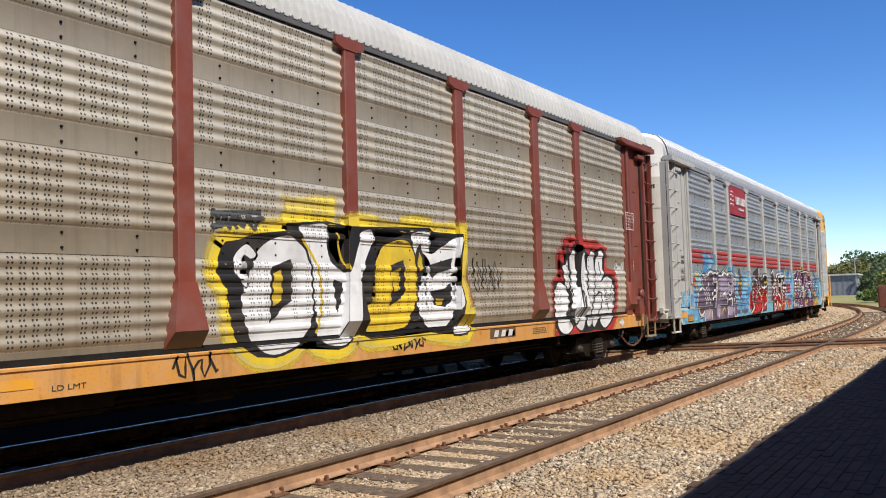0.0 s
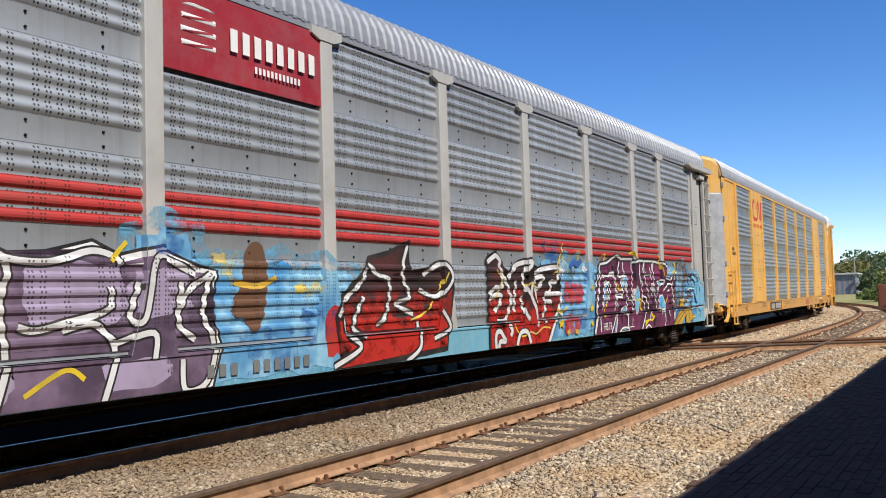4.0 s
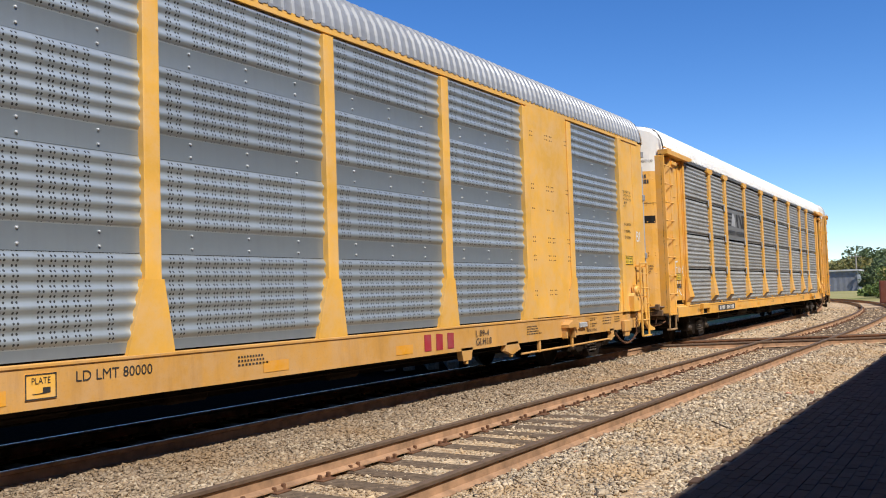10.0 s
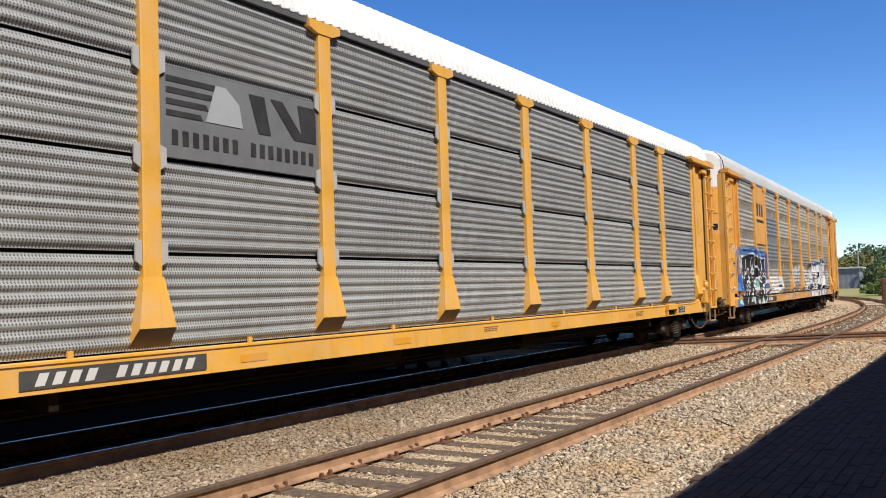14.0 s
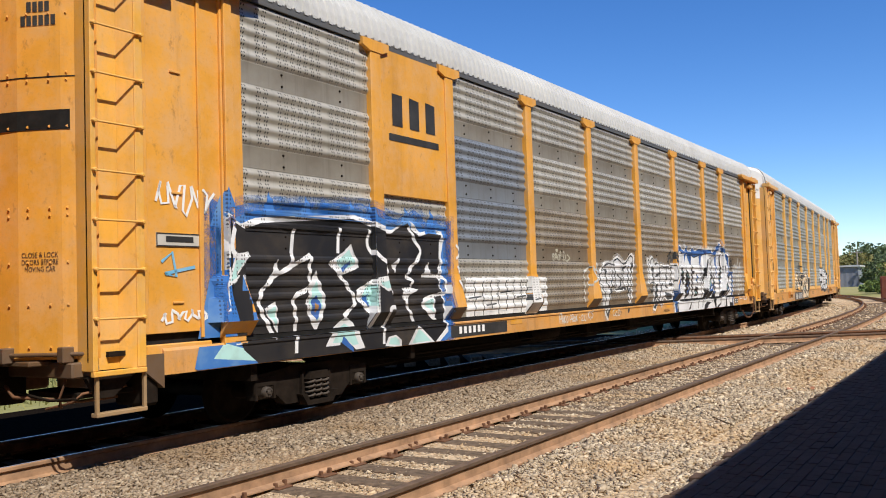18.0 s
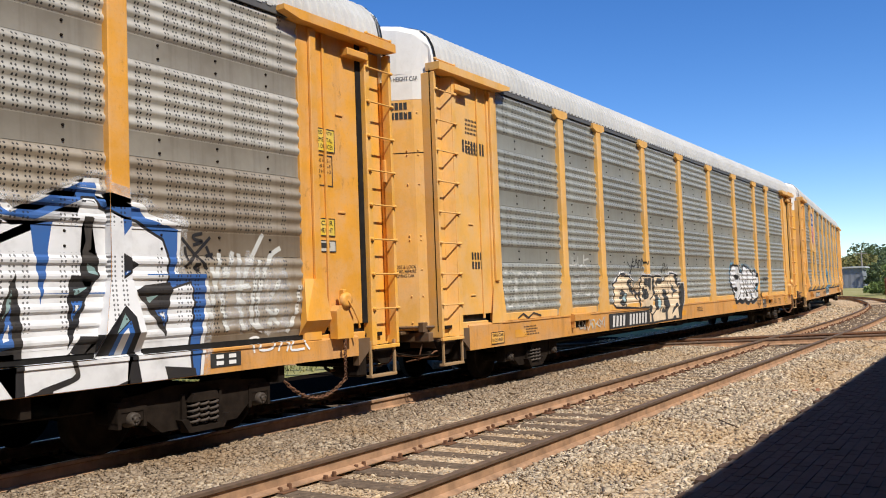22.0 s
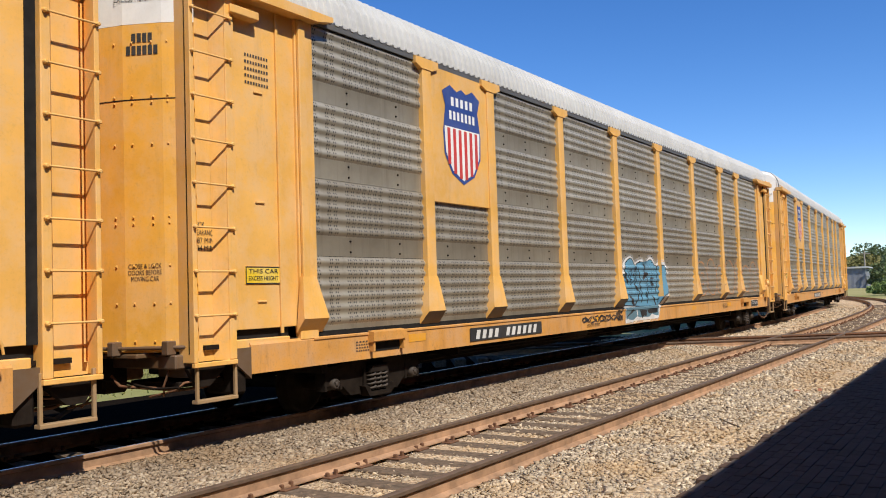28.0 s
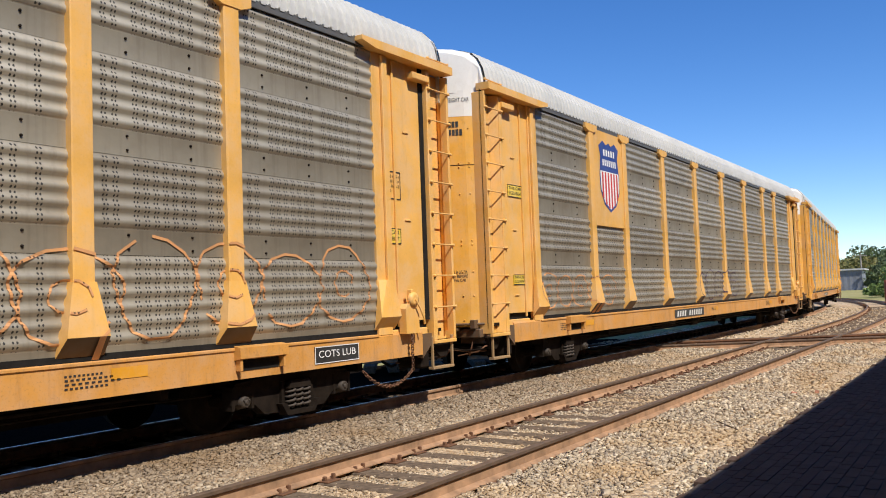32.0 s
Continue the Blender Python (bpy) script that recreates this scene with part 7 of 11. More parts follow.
bubble += [[(22.68, 2.22), (22.8, 2.38), (22.95, 2.41), (23.03, 2.3), (23.03, 1.77), (22.93, 1.39), (22.77, 1.05), (22.71, 0.89), (22.54, 0.83), (22.46, 0.97), (22.61, 1.33), (22.66, 1.77)], [(23.09, 2.13), (23.21, 2.35), (23.36, 2.44), (23.51, 2.38), (23.51, 1.92), (23.7, 1.9), (23.93, 1.81), (24.07, 1.62), (24.05, 1.35), (23.96, 1.12), (23.78, 0.91), (23.43, 0.77), (23.19, 0.88), (23.12, 1.01), (22.88, 0.82), (22.75, 0.88), (22.8, 1.19), (23.03, 1.77)]]
cut = [[(23.3, 1.77), (23.5, 1.86), (23.7, 1.9)], [(23.3, 2.19), (23.33, 2.03), (23.3, 1.88)], [(22.8, 1.15), (22.98, 1.42), (23.2, 1.54), (23.34, 1.5), (23.34, 1.3), (23.2, 1.13), (23.15, 0.96)], [(22.12, 1.29), (22.14, 1.54), (22.19, 1.56), (22.21, 1.44), (22.2, 1.22)], [(22.29, 1.48), (22.23, 1.22)], [(21.88, 1.6), (21.84, 1.46), (21.73, 1.09)], [(21.73, 2.11), (21.73, 1.8)], [(23.53, 1.59), (23.53, 1.37)], [(23.53, 1.59), (23.64, 1.57), (23.55, 1.48), (23.66, 1.4), (23.53, 1.37)], [(23.73, 1.51), (23.73, 1.36)], [(23.79, 1.36), (23.82, 1.51), (23.89, 1.34), (23.91, 1.54)], [(23.93, 1.7), (23.89, 1.58), (24.0, 1.39), (23.95, 1.24)]]
cut += [[(23.55, 1.27), (23.71, 1.29), (23.62, 1.23), (23.77, 1.15)]]
grey_patch = [[(21.7, 1.23), (22.12, 1.23), (22.09, 1.08), (21.55, 1.07)]]
p.lay([grown((halo[0], [tuple(range(len(halo[0])))]), 0.13)], D_RED_THIN, name="overspray", label="thin red overspray")
p.lay([grown((halo[0], [tuple(range(len(halo[0])))]), 0.05)], D_RED, name="overspray", label="red overspray")
g = p.lay([(halo[0], [tuple(range(len(halo[0])))])], S_RED, label="white throw-up letters with black outline and red halo")
p.lay([(ink_edge[0], [tuple(range(len(ink_edge[0])))])], S_BLACK, g, "outline")
for v in bubble:
    w = curve(v, True, 4)[:-1]
    p.lay([(w, [tuple(range(len(w)))])], S_WHITE, g, "letter")
p.bars([(curve(v, True, 4), 0.026) for v in bubble] + curved(cut[:7], 0.045) + curved(cut[7:], 0.022), S_BLACK, 0.0, g, name="inline")
p.lay([(grey_patch[0], [(0, 1, 2, 3)])], S_PLATE, g, "shadow")
p.level = 0
p.bars(tag(17.95, 18.9, 1.42, 2.25, 4, 9, 0.032), S_BLACK, label="thin black tag")
p.bars(tag(15.65, 16.5, 0.76, 0.98, 5, 10, 0.032), S_BLACK, label="thin black tag")
p.bars(tag(11.85, 12.45, 0.70, 1.05, 3, 11, 0.032), S_BLACK, label="thin black tag")
p.bars(tag(24.2, 24.75, 1.85, 2.25, 4, 12, 0.032), M_WHITE, label="thin white tag")
p.bars(tag(24.3, 24.56, 0.74, 0.98, 3, 13, 0.032), M_WHITE, label="thin white tag")
p.bar(18.45, 19.35, 0.74, 0.97, BEAM, "name_field", "dark worn field with pale lettering bars")
p.row(18.5, 19.25, 0.77, 0.93, 3, M_PALE, "character_bars", "", -1.508, lean=0.05)
reflectors(p, (9.9, 13.0, 18.9, 21.0))
p.flat("LD LMT", 10.5, 10.85, 0.70, 0.77, M_BLACK)
spec_box(p, 24.8, 3.36, SIZES, M_WHITE)
p.sticker(24.72, 25.42, 2.44, 2.58, M_YELLOW, ["THIS CAR EXCESS HEIGHT"], M_BLACK, label="yellow warning sticker")
for i, t in enumerate(("DECK", "CLEARANCE", "A87 MIN.", "B94 MIN.")):
    p.flat(t, 25.08 if i else 25.16, 25.46 if i else 25.38, 2.28 - i * 0.085, 2.34 - i * 0.085, M_WHITE)
common_marks(p, 3)

# second car: red rib stripes and a mural along the foot
p = Paint(1)
for x0, x1 in zip([EDGE0] + POSTS, POSTS + [EDGE1]):
    a, b = x0 + (0.0 if x0 == EDGE0 else 0.125), x1 - (0.0 if x1 == EDGE1 else 0.125)
    p.level = 0
    p.lay([([(a, z), (b, z), (b, z + 0.115), (a, z + 0.115)], [(0, 1, 2, 3)]) for z in (2.29, 2.435, 2.58)], S_STRIPE, name="stripe", label="red painted ribs")
p.lay([([(1.9, z), (3.0, z), (2.7, z + 0.11), (1.9, z + 0.11)], [(0, 1, 2, 3)]) for z in (1.33, 1.47, 1.62, 1.76)], S_STRIPE, name="stripe")
p.level = 1
back = [blob(0.95, 2.6, 0.66, 1.40, 20, 30, 0.15), blob(2.2, 4.6, 0.68, 2.1, 21, 40, 0.18, 0.05), blob(6.6, 10.0, 0.66, 1.95, 22, 40, 0.18), blob(14.8, 18.4, 0.66, 2.20, 23, 50, 0.13), blob(22.2, 25.1, 0.66, 2.1, 24, 40, 0.2, 0.1),
        blob(3.3, 4.3, 1.9, 2.55, 25, 20, 0.3), blob(6.2, 7.0, 1.8, 2.3, 26, 20, 0.3)]
p.lay([grown(q, 0.22) for q in back], D_SKY, name="overspray", label="sky blue overspray")
g = p.lay(back, S_CLOUD, label="long graffiti mural of purple, red and plum letters on blue")
p.lay([blob(x, x + 0.22, z, z + 0.13, 30 + i, 18, 0.35) for i, (x, z) in enumerate([(2.3, 1.9), (7.2, 1.95), (8.5, 1.6), (23.0, 1.95), (24.4, 1.0)])], S_OVER, g, "splash")
p.lay([blob(9.0, 9.5, 0.8, 1.5, 45, 20, 0.2)], S_RED, g, "tint")
dusk_lines = [[(2.97, 2.02), (3.01, 1.87), (3.06, 1.63)], [(2.97, 2.01), (3.16, 1.94), (3.45, 1.91), (3.80, 2.01), (4.07, 2.07), (4.31, 2.02), (4.32, 1.89), (4.23, 1.69)], [(3.06, 1.60), (2.74, 1.52), (2.55, 1.38), (2.48, 1.18), (2.49, 0.96), (2.70, 0.81), (2.93, 0.84), (3.08, 0.91), (3.09, 0.61)], [(3.06, 1.60), (3.24, 1.51), (3.35, 1.29), (3.45, 1.10)], [(3.79, 1.74), (3.61, 1.63), (3.48, 1.53), (3.56, 1.31), (3.58, 1.12)], [(3.72, 1.59), (3.68, 1.40), (3.82, 1.24), (3.95, 1.07)], [(4.32, 1.92), (4.40, 1.75), (4.36, 1.35), (4.30, 0.98)], [(4.05, 1.36), (4.34, 1.52), (4.54, 1.62), (4.44, 1.45), (4.14, 1.22)]]
dusk_lines += [[(4.40, 1.99), (4.65, 2.02), (4.86, 1.89), (4.80, 1.61), (4.81, 1.33), (4.85, 1.05), (4.74, 0.65)], [(4.71, 2.07), (4.86, 1.96), (5.18, 1.93), (5.41, 1.97), (5.71, 2.05), (5.95, 2.00), (6.01, 1.91)], [(4.95, 1.36), (5.11, 1.32), (5.39, 1.37), (5.87, 1.49), (5.90, 1.71)], [(5.39, 1.31), (5.68, 1.36), (5.84, 1.26), (5.95, 1.07), (5.80, 0.60)], [(6.23, 1.75), (6.12, 1.41), (6.27, 1.40), (6.40, 1.99), (6.67, 1.95), (6.94, 1.83)], [(6.77, 1.75), (6.71, 1.43), (6.75, 1.27), (6.94, 1.14)], [(7.16, 1.83), (6.86, 1.67), (6.71, 1.43)], [(7.16, 1.83), (7.04, 1.42), (7.20, 1.09), (7.07, 0.69), (6.78, 0.63), (6.75, 0.95)], [(5.92, 1.15), (6.37, 1.24), (6.39, 0.97)]]
dusk_lines += [[(3.88, 0.95), (3.92, 0.78), (3.83, 0.63)]]
dusk_edge = [[(2.97, 2.02), (3.16, 1.92), (3.45, 1.90), (3.80, 2.01), (4.07, 2.07), (4.31, 2.02), (4.40, 1.99), (4.65, 2.03), (4.86, 1.93), (5.24, 1.95), (5.41, 1.99), (5.71, 2.07), (6.01, 1.94), (6.30, 2.00), (6.47, 2.04), (6.94, 1.85), (7.19, 1.85), (7.07, 1.42), (7.23, 1.09), (7.10, 0.68), (6.78, 0.60), (5.80, 0.60), (3.09, 0.60), (3.10, 0.91), (2.93, 0.82), (2.70, 0.80), (2.49, 0.95), (2.46, 1.19), (2.54, 1.39), (2.72, 1.53), (3.04, 1.60)]]
figure = [[(7.61, 1.75), (7.67, 2.05), (7.81, 2.21), (7.97, 2.17), (8.02, 1.93), (8.00, 1.58), (7.93, 1.30), (7.78, 1.17), (7.63, 1.34), (7.48, 1.37), (7.48, 1.54)]]
jag_top = [[(13.24, 2.11), (13.55, 2.22), (13.74, 2.05), (13.72, 1.90), (13.88, 1.74), (14.00, 1.90), (14.37, 2.07), (14.74, 2.14), (14.70, 1.94), (14.55, 1.80), (14.83, 1.86), (15.27, 1.99), (16.05, 2.06), (15.95, 1.74), (15.82, 1.61), (16.09, 1.48), (15.81, 1.06), (15.46, 0.78), (15.34, 0.60), (14.15, 0.60), (13.23, 0.60)]]
jag_far = [[(9.25, 1.30), (9.38, 1.51), (9.73, 1.75), (9.90, 1.85), (10.00, 2.04), (10.49, 2.13), (10.91, 2.32), (10.91, 1.75), (11.14, 1.75), (11.27, 1.85), (11.77, 2.02), (12.00, 1.75), (11.86, 0.77), (9.32, 0.64), (9.53, 0.89), (9.31, 1.04)]]
jag_lines = [[(13.24, 2.08), (13.45, 2.17), (13.55, 2.19), (13.69, 2.10), (13.63, 2.00), (13.74, 1.85), (13.88, 1.69), (13.97, 1.51), (14.00, 1.43), (13.88, 1.23), (13.77, 1.08), (13.50, 1.08)], [(13.24, 1.53), (13.45, 1.65), (13.63, 1.64), (13.72, 1.74), (13.66, 1.85)], [(13.24, 1.46), (13.45, 1.52), (13.63, 1.52), (13.58, 1.37), (13.39, 1.25)], [(13.85, 1.02), (13.98, 0.91), (13.92, 0.81)], [(13.91, 1.80), (14.03, 1.90), (14.25, 2.04), (14.70, 2.11), (14.73, 2.05), (14.53, 1.94), (14.46, 1.80), (14.53, 1.63), (14.66, 1.52)], [(14.09, 1.22), (14.12, 1.48), (14.21, 1.77)], [(14.37, 1.50), (14.40, 1.33), (14.52, 1.16), (14.65, 1.07)], [(14.73, 1.74), (14.68, 1.52), (14.76, 1.40), (14.90, 1.23), (15.01, 0.93)]]
jag_lines += [[(14.78, 1.74), (15.05, 1.83), (15.31, 1.83), (15.04, 1.62), (14.83, 1.63), (14.90, 1.46), (15.00, 1.37)], [(14.87, 1.88), (15.27, 1.98), (16.00, 2.02), (15.91, 1.80), (15.82, 1.74), (15.59, 1.74), (15.58, 1.56), (15.38, 1.53)], [(15.30, 1.50), (15.82, 1.52), (16.07, 1.48), (15.90, 1.18), (15.74, 1.00), (15.42, 0.60)], [(15.30, 1.47), (15.34, 1.26), (15.26, 1.15), (15.31, 0.97)], [(15.38, 1.38), (15.61, 1.37)], [(13.40, 0.62), (13.38, 0.77), (13.43, 0.89), (13.56, 0.90), (13.67, 0.79), (13.72, 0.73), (13.53, 0.73), (13.48, 0.61)], [(14.15, 0.63), (14.25, 0.81), (14.40, 0.87), (14.57, 0.83), (14.68, 0.64)]]
jag_lines_far = [[(9.25, 1.30), (9.42, 1.51), (9.79, 1.75), (9.91, 1.94)], [(9.37, 1.32), (9.43, 1.08), (9.73, 0.88), (9.17, 0.67)], [(9.95, 1.99), (10.15, 1.85), (10.42, 1.75), (10.32, 1.30), (10.10, 1.16)], [(10.91, 2.27), (10.74, 1.85), (10.90, 1.54), (10.55, 1.44), (10.99, 1.28)], [(11.27, 1.85), (11.77, 2.02), (12.00, 1.80), (11.61, 1.53), (11.13, 1.64)], [(11.10, 1.17), (11.14, 0.81), (10.78, 0.62)], [(9.82, 1.55), (9.59, 1.17), (9.84, 1.02)], [(11.71, 1.32), (11.94, 1.04), (11.50, 0.90)]]
p.dx = 0.0
p.lay([rim_of(dusk_edge[0], 0.20)], S_BLACK, g, "outline")
p.lay([rim_of(dusk_edge[0], 0.13)], S_WHITE, g, "outline")
p.lay([solid(dusk_edge[0])], S_DUSK, g, "fill")
for x0, x1, z0, z1, seed in ((5.0, 6.1, 1.30, 1.95, 51), (3.0, 3.9, 0.66, 0.95, 53), (4.5, 4.9, 0.7, 1.1, 54), (5.8, 6.6, 0.7, 1.0, 55), (6.1, 6.9, 1.4, 1.9, 56)):
    p.lay([blob(x0, x1, z0, z1, seed, 22, 0.18)], S_LILAC, g, "tint")
    p.level -= 1
p.level += 1
p.bars(curved(dusk_lines, 0.105), S_BLACK, 0.0, g, name="inline")
p.bars(curved(dusk_lines, 0.062), S_WHITE, 0.0, g, name="inline")
p.bars(curved([[(2.5, 2.0), (2.75, 1.85), (2.6, 1.7)], [(2.2, 1.75), (2.4, 1.6), (2.3, 1.45)], [(3.4, 0.72), (3.7, 0.9), (3.6, 1.0)], [(4.4, 1.3), (4.5, 1.7), (4.4, 1.8)], [(5.0, 0.75), (5.4, 0.95), (5.6, 0.85)], [(5.9, 1.95), (6.1, 2.15)], [(3.3, 1.75), (3.4, 1.9)]], 0.05), S_YELLOW, 0.0, g, name="splash")
p.bars(curved([[(2.6, 1.05), (2.85, 0.9), (3.0, 1.1)], [(2.5, 1.2), (2.7, 1.12)]], 0.12), S_BROWN, 0.0, g, name="sketch")
p.lay([blob(x, x + w, z, z + w * 0.6, 500 + i, 22, 0.3) for i, (x, z, w) in enumerate([(15.3, 2.0, 0.9), (16.0, 0.68, 0.8), (16.9, 0.70, 0.8), (17.2, 1.7, 0.5), (7.6, 0.7, 0.9), (8.6, 1.0, 0.7), (2.3, 1.2, 0.6), (22.9, 0.7, 0.8), (24.3, 1.4, 0.6), (6.3, 2.0, 0.5)])], D_NAVY, g, "tint")
p.lay([blob(x, x + 0.35, z, z + 0.35, 520 + i, 22, 0.4) for i, (x, z) in enumerate([(16.1, 1.9), (16.9, 2.1), (16.3, 1.25), (15.4, 0.75), (7.3, 1.75), (8.7, 1.55), (2.3, 1.8), (23.1, 1.85)])], D_LEMON, g, "tint")
# small standing shape
p.lay([solid(figure[0], 3)], S_BROWN, g, "figure")
p.bars(curved([[(v[0] - 0.12, 1.75 + 0.0 * v[1]), (v[0] + 0.25, 1.70), (v[0] + 0.55, 1.80)] for v in figure[0][:1]], 0.07), S_GOLD, 0.0, g, name="sketch")
# black letters running into red, with white edges
for v in (jag_far[0], jag_top[0]):
    p.lay([rim_of(v, 0.14)], S_BLACK, g, "outline")
    p.lay([solid(v)], S_SOOT, g, "letter")
    p.level -= 1
p.level += 1
for top, mist in ((1.64, D_BLOOD_THIN), (1.50, D_BLOOD_THIN), (1.36, D_BLOOD_THIN), (1.24, D_BLOOD), (1.10, D_BLOOD)):
    p.lay([solid(below(v, top)) for v in (jag_far[0], jag_top[0])], mist, g, "tint")
p.lay([blob(13.3, 14.1, 0.62, 0.85, 46, 22, 0.2), blob(14.3, 15.0, 0.8, 1.0, 47, 22, 0.25)], D_BLACK, g, "tint")
p.bars(curved(jag_lines + jag_lines_far, 0.125), S_BLACK, 0.0, g, name="inline")
p.bars(curved(jag_lines, 0.082) + curved(jag_lines_far, 0.06), S_WHITE, 0.0, g, name="inline")
p.bars(curved([[(10.9, 1.2), (11.4, 1.35), (11.9, 1.9)], [(14.05, 1.02), (14.2, 0.86), (14.4, 0.78), (14.7, 0.84), (14.9, 0.80), (15.2, 0.90), (15.5, 0.88)], [(13.5, 1.95), (13.75, 1.80), (13.6, 1.62), (13.4, 1.45)], [(14.5, 1.66), (14.7, 1.72), (14.9, 1.56)]], 0.032), S_OVER, 0.0, g, name="splash")
p.dx = -0.17
# red and blue clouds, stars
p.lay([blob(16.36, 17.30, 1.30, 1.74, 44, 30, 0.14), blob(16.35, 17.05, 0.72, 1.10, 46, 26, 0.2)], D_BLOOD, g, "fill")
p.lay([blob(16.45, 17.2, 1.78, 2.06, 49, 26, 0.2), blob(16.5, 16.9, 1.15, 1.34, 50, 20, 0.2)], D_BLACK, g, "tint")
p.bars(curved([[(16.75, 2.02), (16.9, 2.14), (17.1, 2.10), (17.3, 2.2)]], 0.12), S_BLUE, 0.0, g, name="sketch")
p.bars(curved([[(16.2, 1.88), (16.28, 2.02), (16.36, 1.86)], [(17.32, 1.95), (17.4, 2.06), (17.52, 1.98)], [(16.1, 1.2), (16.3, 1.1)]], 0.07), S_MIST, 0.0, g, name="sketch")
p.bars(curved([[(16.42, 0.74), (16.55, 0.78)], [(16.8, 0.76), (16.95, 0.74)]], 0.09), S_GOLD, 0.0, g, name="sketch")
p.bars(curved([[(16.0, 1.22), (16.2, 1.16), (16.45, 1.24)], [(16.1, 2.0), (16.3, 2.3), (16.34, 2.5)], [(15.9, 1.9), (16.1, 1.95)]], 0.05), S_OVER, 0.0, g, name="splash")
for one in (star(17.62, 1.20, 0.10), star(16.16, 0.95, 0.13), star(17.68, 0.88, 0.08), star(17.62, 1.62, 0.07)):
    p.lay([one], S_YELLOW, g, "star")
    p.level -= 1
p.level += 1
# plum letters on the near mural
p.dx = 0.0
edge = [[(17.63, 0.65), (17.8, 0.99), (17.69, 1.1), (17.72, 1.59), (17.9, 1.83), (18.1, 2.12), (18.49, 2.16), (19.0, 2.33), (19.35, 2.26), (20.11, 2.26)]]
edge2 = [[(19.2, 2.25), (20.02, 2.27), (20.03, 2.19), (20.38, 2.25), (20.88, 2.24), (21.52, 2.25), (22.62, 2.14), (22.41, 1.82), (22.7, 1.78), (23.31, 2.03), (22.81, 1.6), (22.93, 1.3), (23.03, 1.07), (22.92, 0.75)]]
veins = [[(18.01, 1.61), (17.85, 1.35), (17.78, 1.06)], [(18.15, 1.88), (18.56, 1.86)], [(18.28, 1.67), (18.56, 1.75)], [(18.06, 1.95), (17.87, 1.35), (17.81, 1.04)], [(17.93, 1.0), (17.95, 0.67)], [(17.75, 1.0), (17.6, 0.66)], [(18.17, 1.22), (18.24, 1.62), (18.52, 1.73), (18.56, 1.53), (18.38, 1.27)], [(18.56, 1.88), (18.81, 1.91), (18.93, 1.62), (18.97, 1.16)]]
veins2 = [[(18.12, 1.15), (18.2, 1.5), (18.25, 1.7), (18.36, 1.76), (18.44, 1.66), (18.42, 1.49), (18.34, 1.28)], [(18.22, 1.49), (18.28, 1.59), (18.4, 1.55)], [(18.5, 1.93), (18.79, 1.95)], [(18.49, 1.91), (18.61, 1.88), (18.79, 1.86), (18.88, 1.69), (18.88, 1.44), (18.84, 1.1)], [(18.84, 1.03), (18.7, 0.83), (18.51, 0.61)], [(18.84, 1.02), (18.87, 0.88), (18.78, 0.62)], [(19.22, 2.2), (19.07, 1.92), (19.15, 1.85)], [(19.13, 1.85), (19.61, 1.86), (19.58, 1.61), (19.61, 1.34)], [(19.43, 2.19), (19.41, 1.86)], [(19.34, 1.85), (19.34, 1.54), (19.26, 1.39)], [(19.21, 1.81), (19.25, 1.58), (19.34, 1.57)], [(19.4, 1.75), (19.56, 1.47)], [(18.88, 1.44), (19.06, 1.47), (19.34, 1.46)]]
veins2 += [[(18.91, 1.41), (19.28, 1.39)], [(19.6, 1.33), (19.89, 1.32)], [(19.97, 2.19), (19.93, 1.8), (19.91, 1.33), (19.93, 1.01)], [(20.34, 2.22), (20.27, 1.96), (20.37, 1.63), (20.58, 1.34), (20.71, 1.17), (20.7, 0.95), (20.45, 0.62)], [(20.48, 1.76), (20.64, 1.74), (20.56, 1.59), (20.63, 1.42), (20.86, 1.33), (21.04, 1.07)], [(20.88, 2.24), (20.77, 2.09), (20.7, 1.96)], [(20.85, 2.19), (20.81, 1.84), (20.98, 1.54), (21.03, 1.32)], [(20.84, 1.9), (21.24, 1.92)], [(21.23, 2.1), (21.24, 1.79)], [(21.52, 2.25), (21.42, 1.98), (21.47, 1.53), (21.54, 1.3), (21.62, 1.05)], [(21.38, 2.18), (21.45, 1.78)], [(21.29, 1.39), (21.24, 1.62), (21.34, 1.69), (21.39, 1.48)]]
veins2 += [[(21.67, 1.75), (22.05, 1.77), (21.76, 1.56)], [(21.73, 1.73), (21.68, 1.43)], [(21.96, 1.51), (22.29, 1.65), (22.72, 1.68), (22.89, 1.5), (22.89, 1.15)], [(22.58, 1.53), (22.38, 1.46), (22.39, 1.17), (22.55, 0.87)], [(21.72, 1.02), (22.05, 1.05), (22.19, 0.81), (22.11, 0.62)], [(21.08, 1.02), (21.04, 0.81)], [(20.66, 0.63), (20.9, 0.7), (21.08, 0.63)], [(18.99, 0.62), (19.22, 0.71), (19.55, 0.69), (19.56, 0.62), (19.22, 0.62), (18.99, 0.62)], [(19.26, 1.13), (19.42, 1.19), (19.58, 1.12)], [(19.53, 1.35), (19.55, 1.01), (19.54, 0.67)], [(19.4, 1.02), (19.55, 0.97)], [(22.87, 1.0), (22.9, 0.71)]]
thin = [[(19.78, 0.72), (19.85, 0.91)], [(19.57, 0.71), (19.92, 0.71)], [(18.1, 1.84), (18.24, 1.84)]]
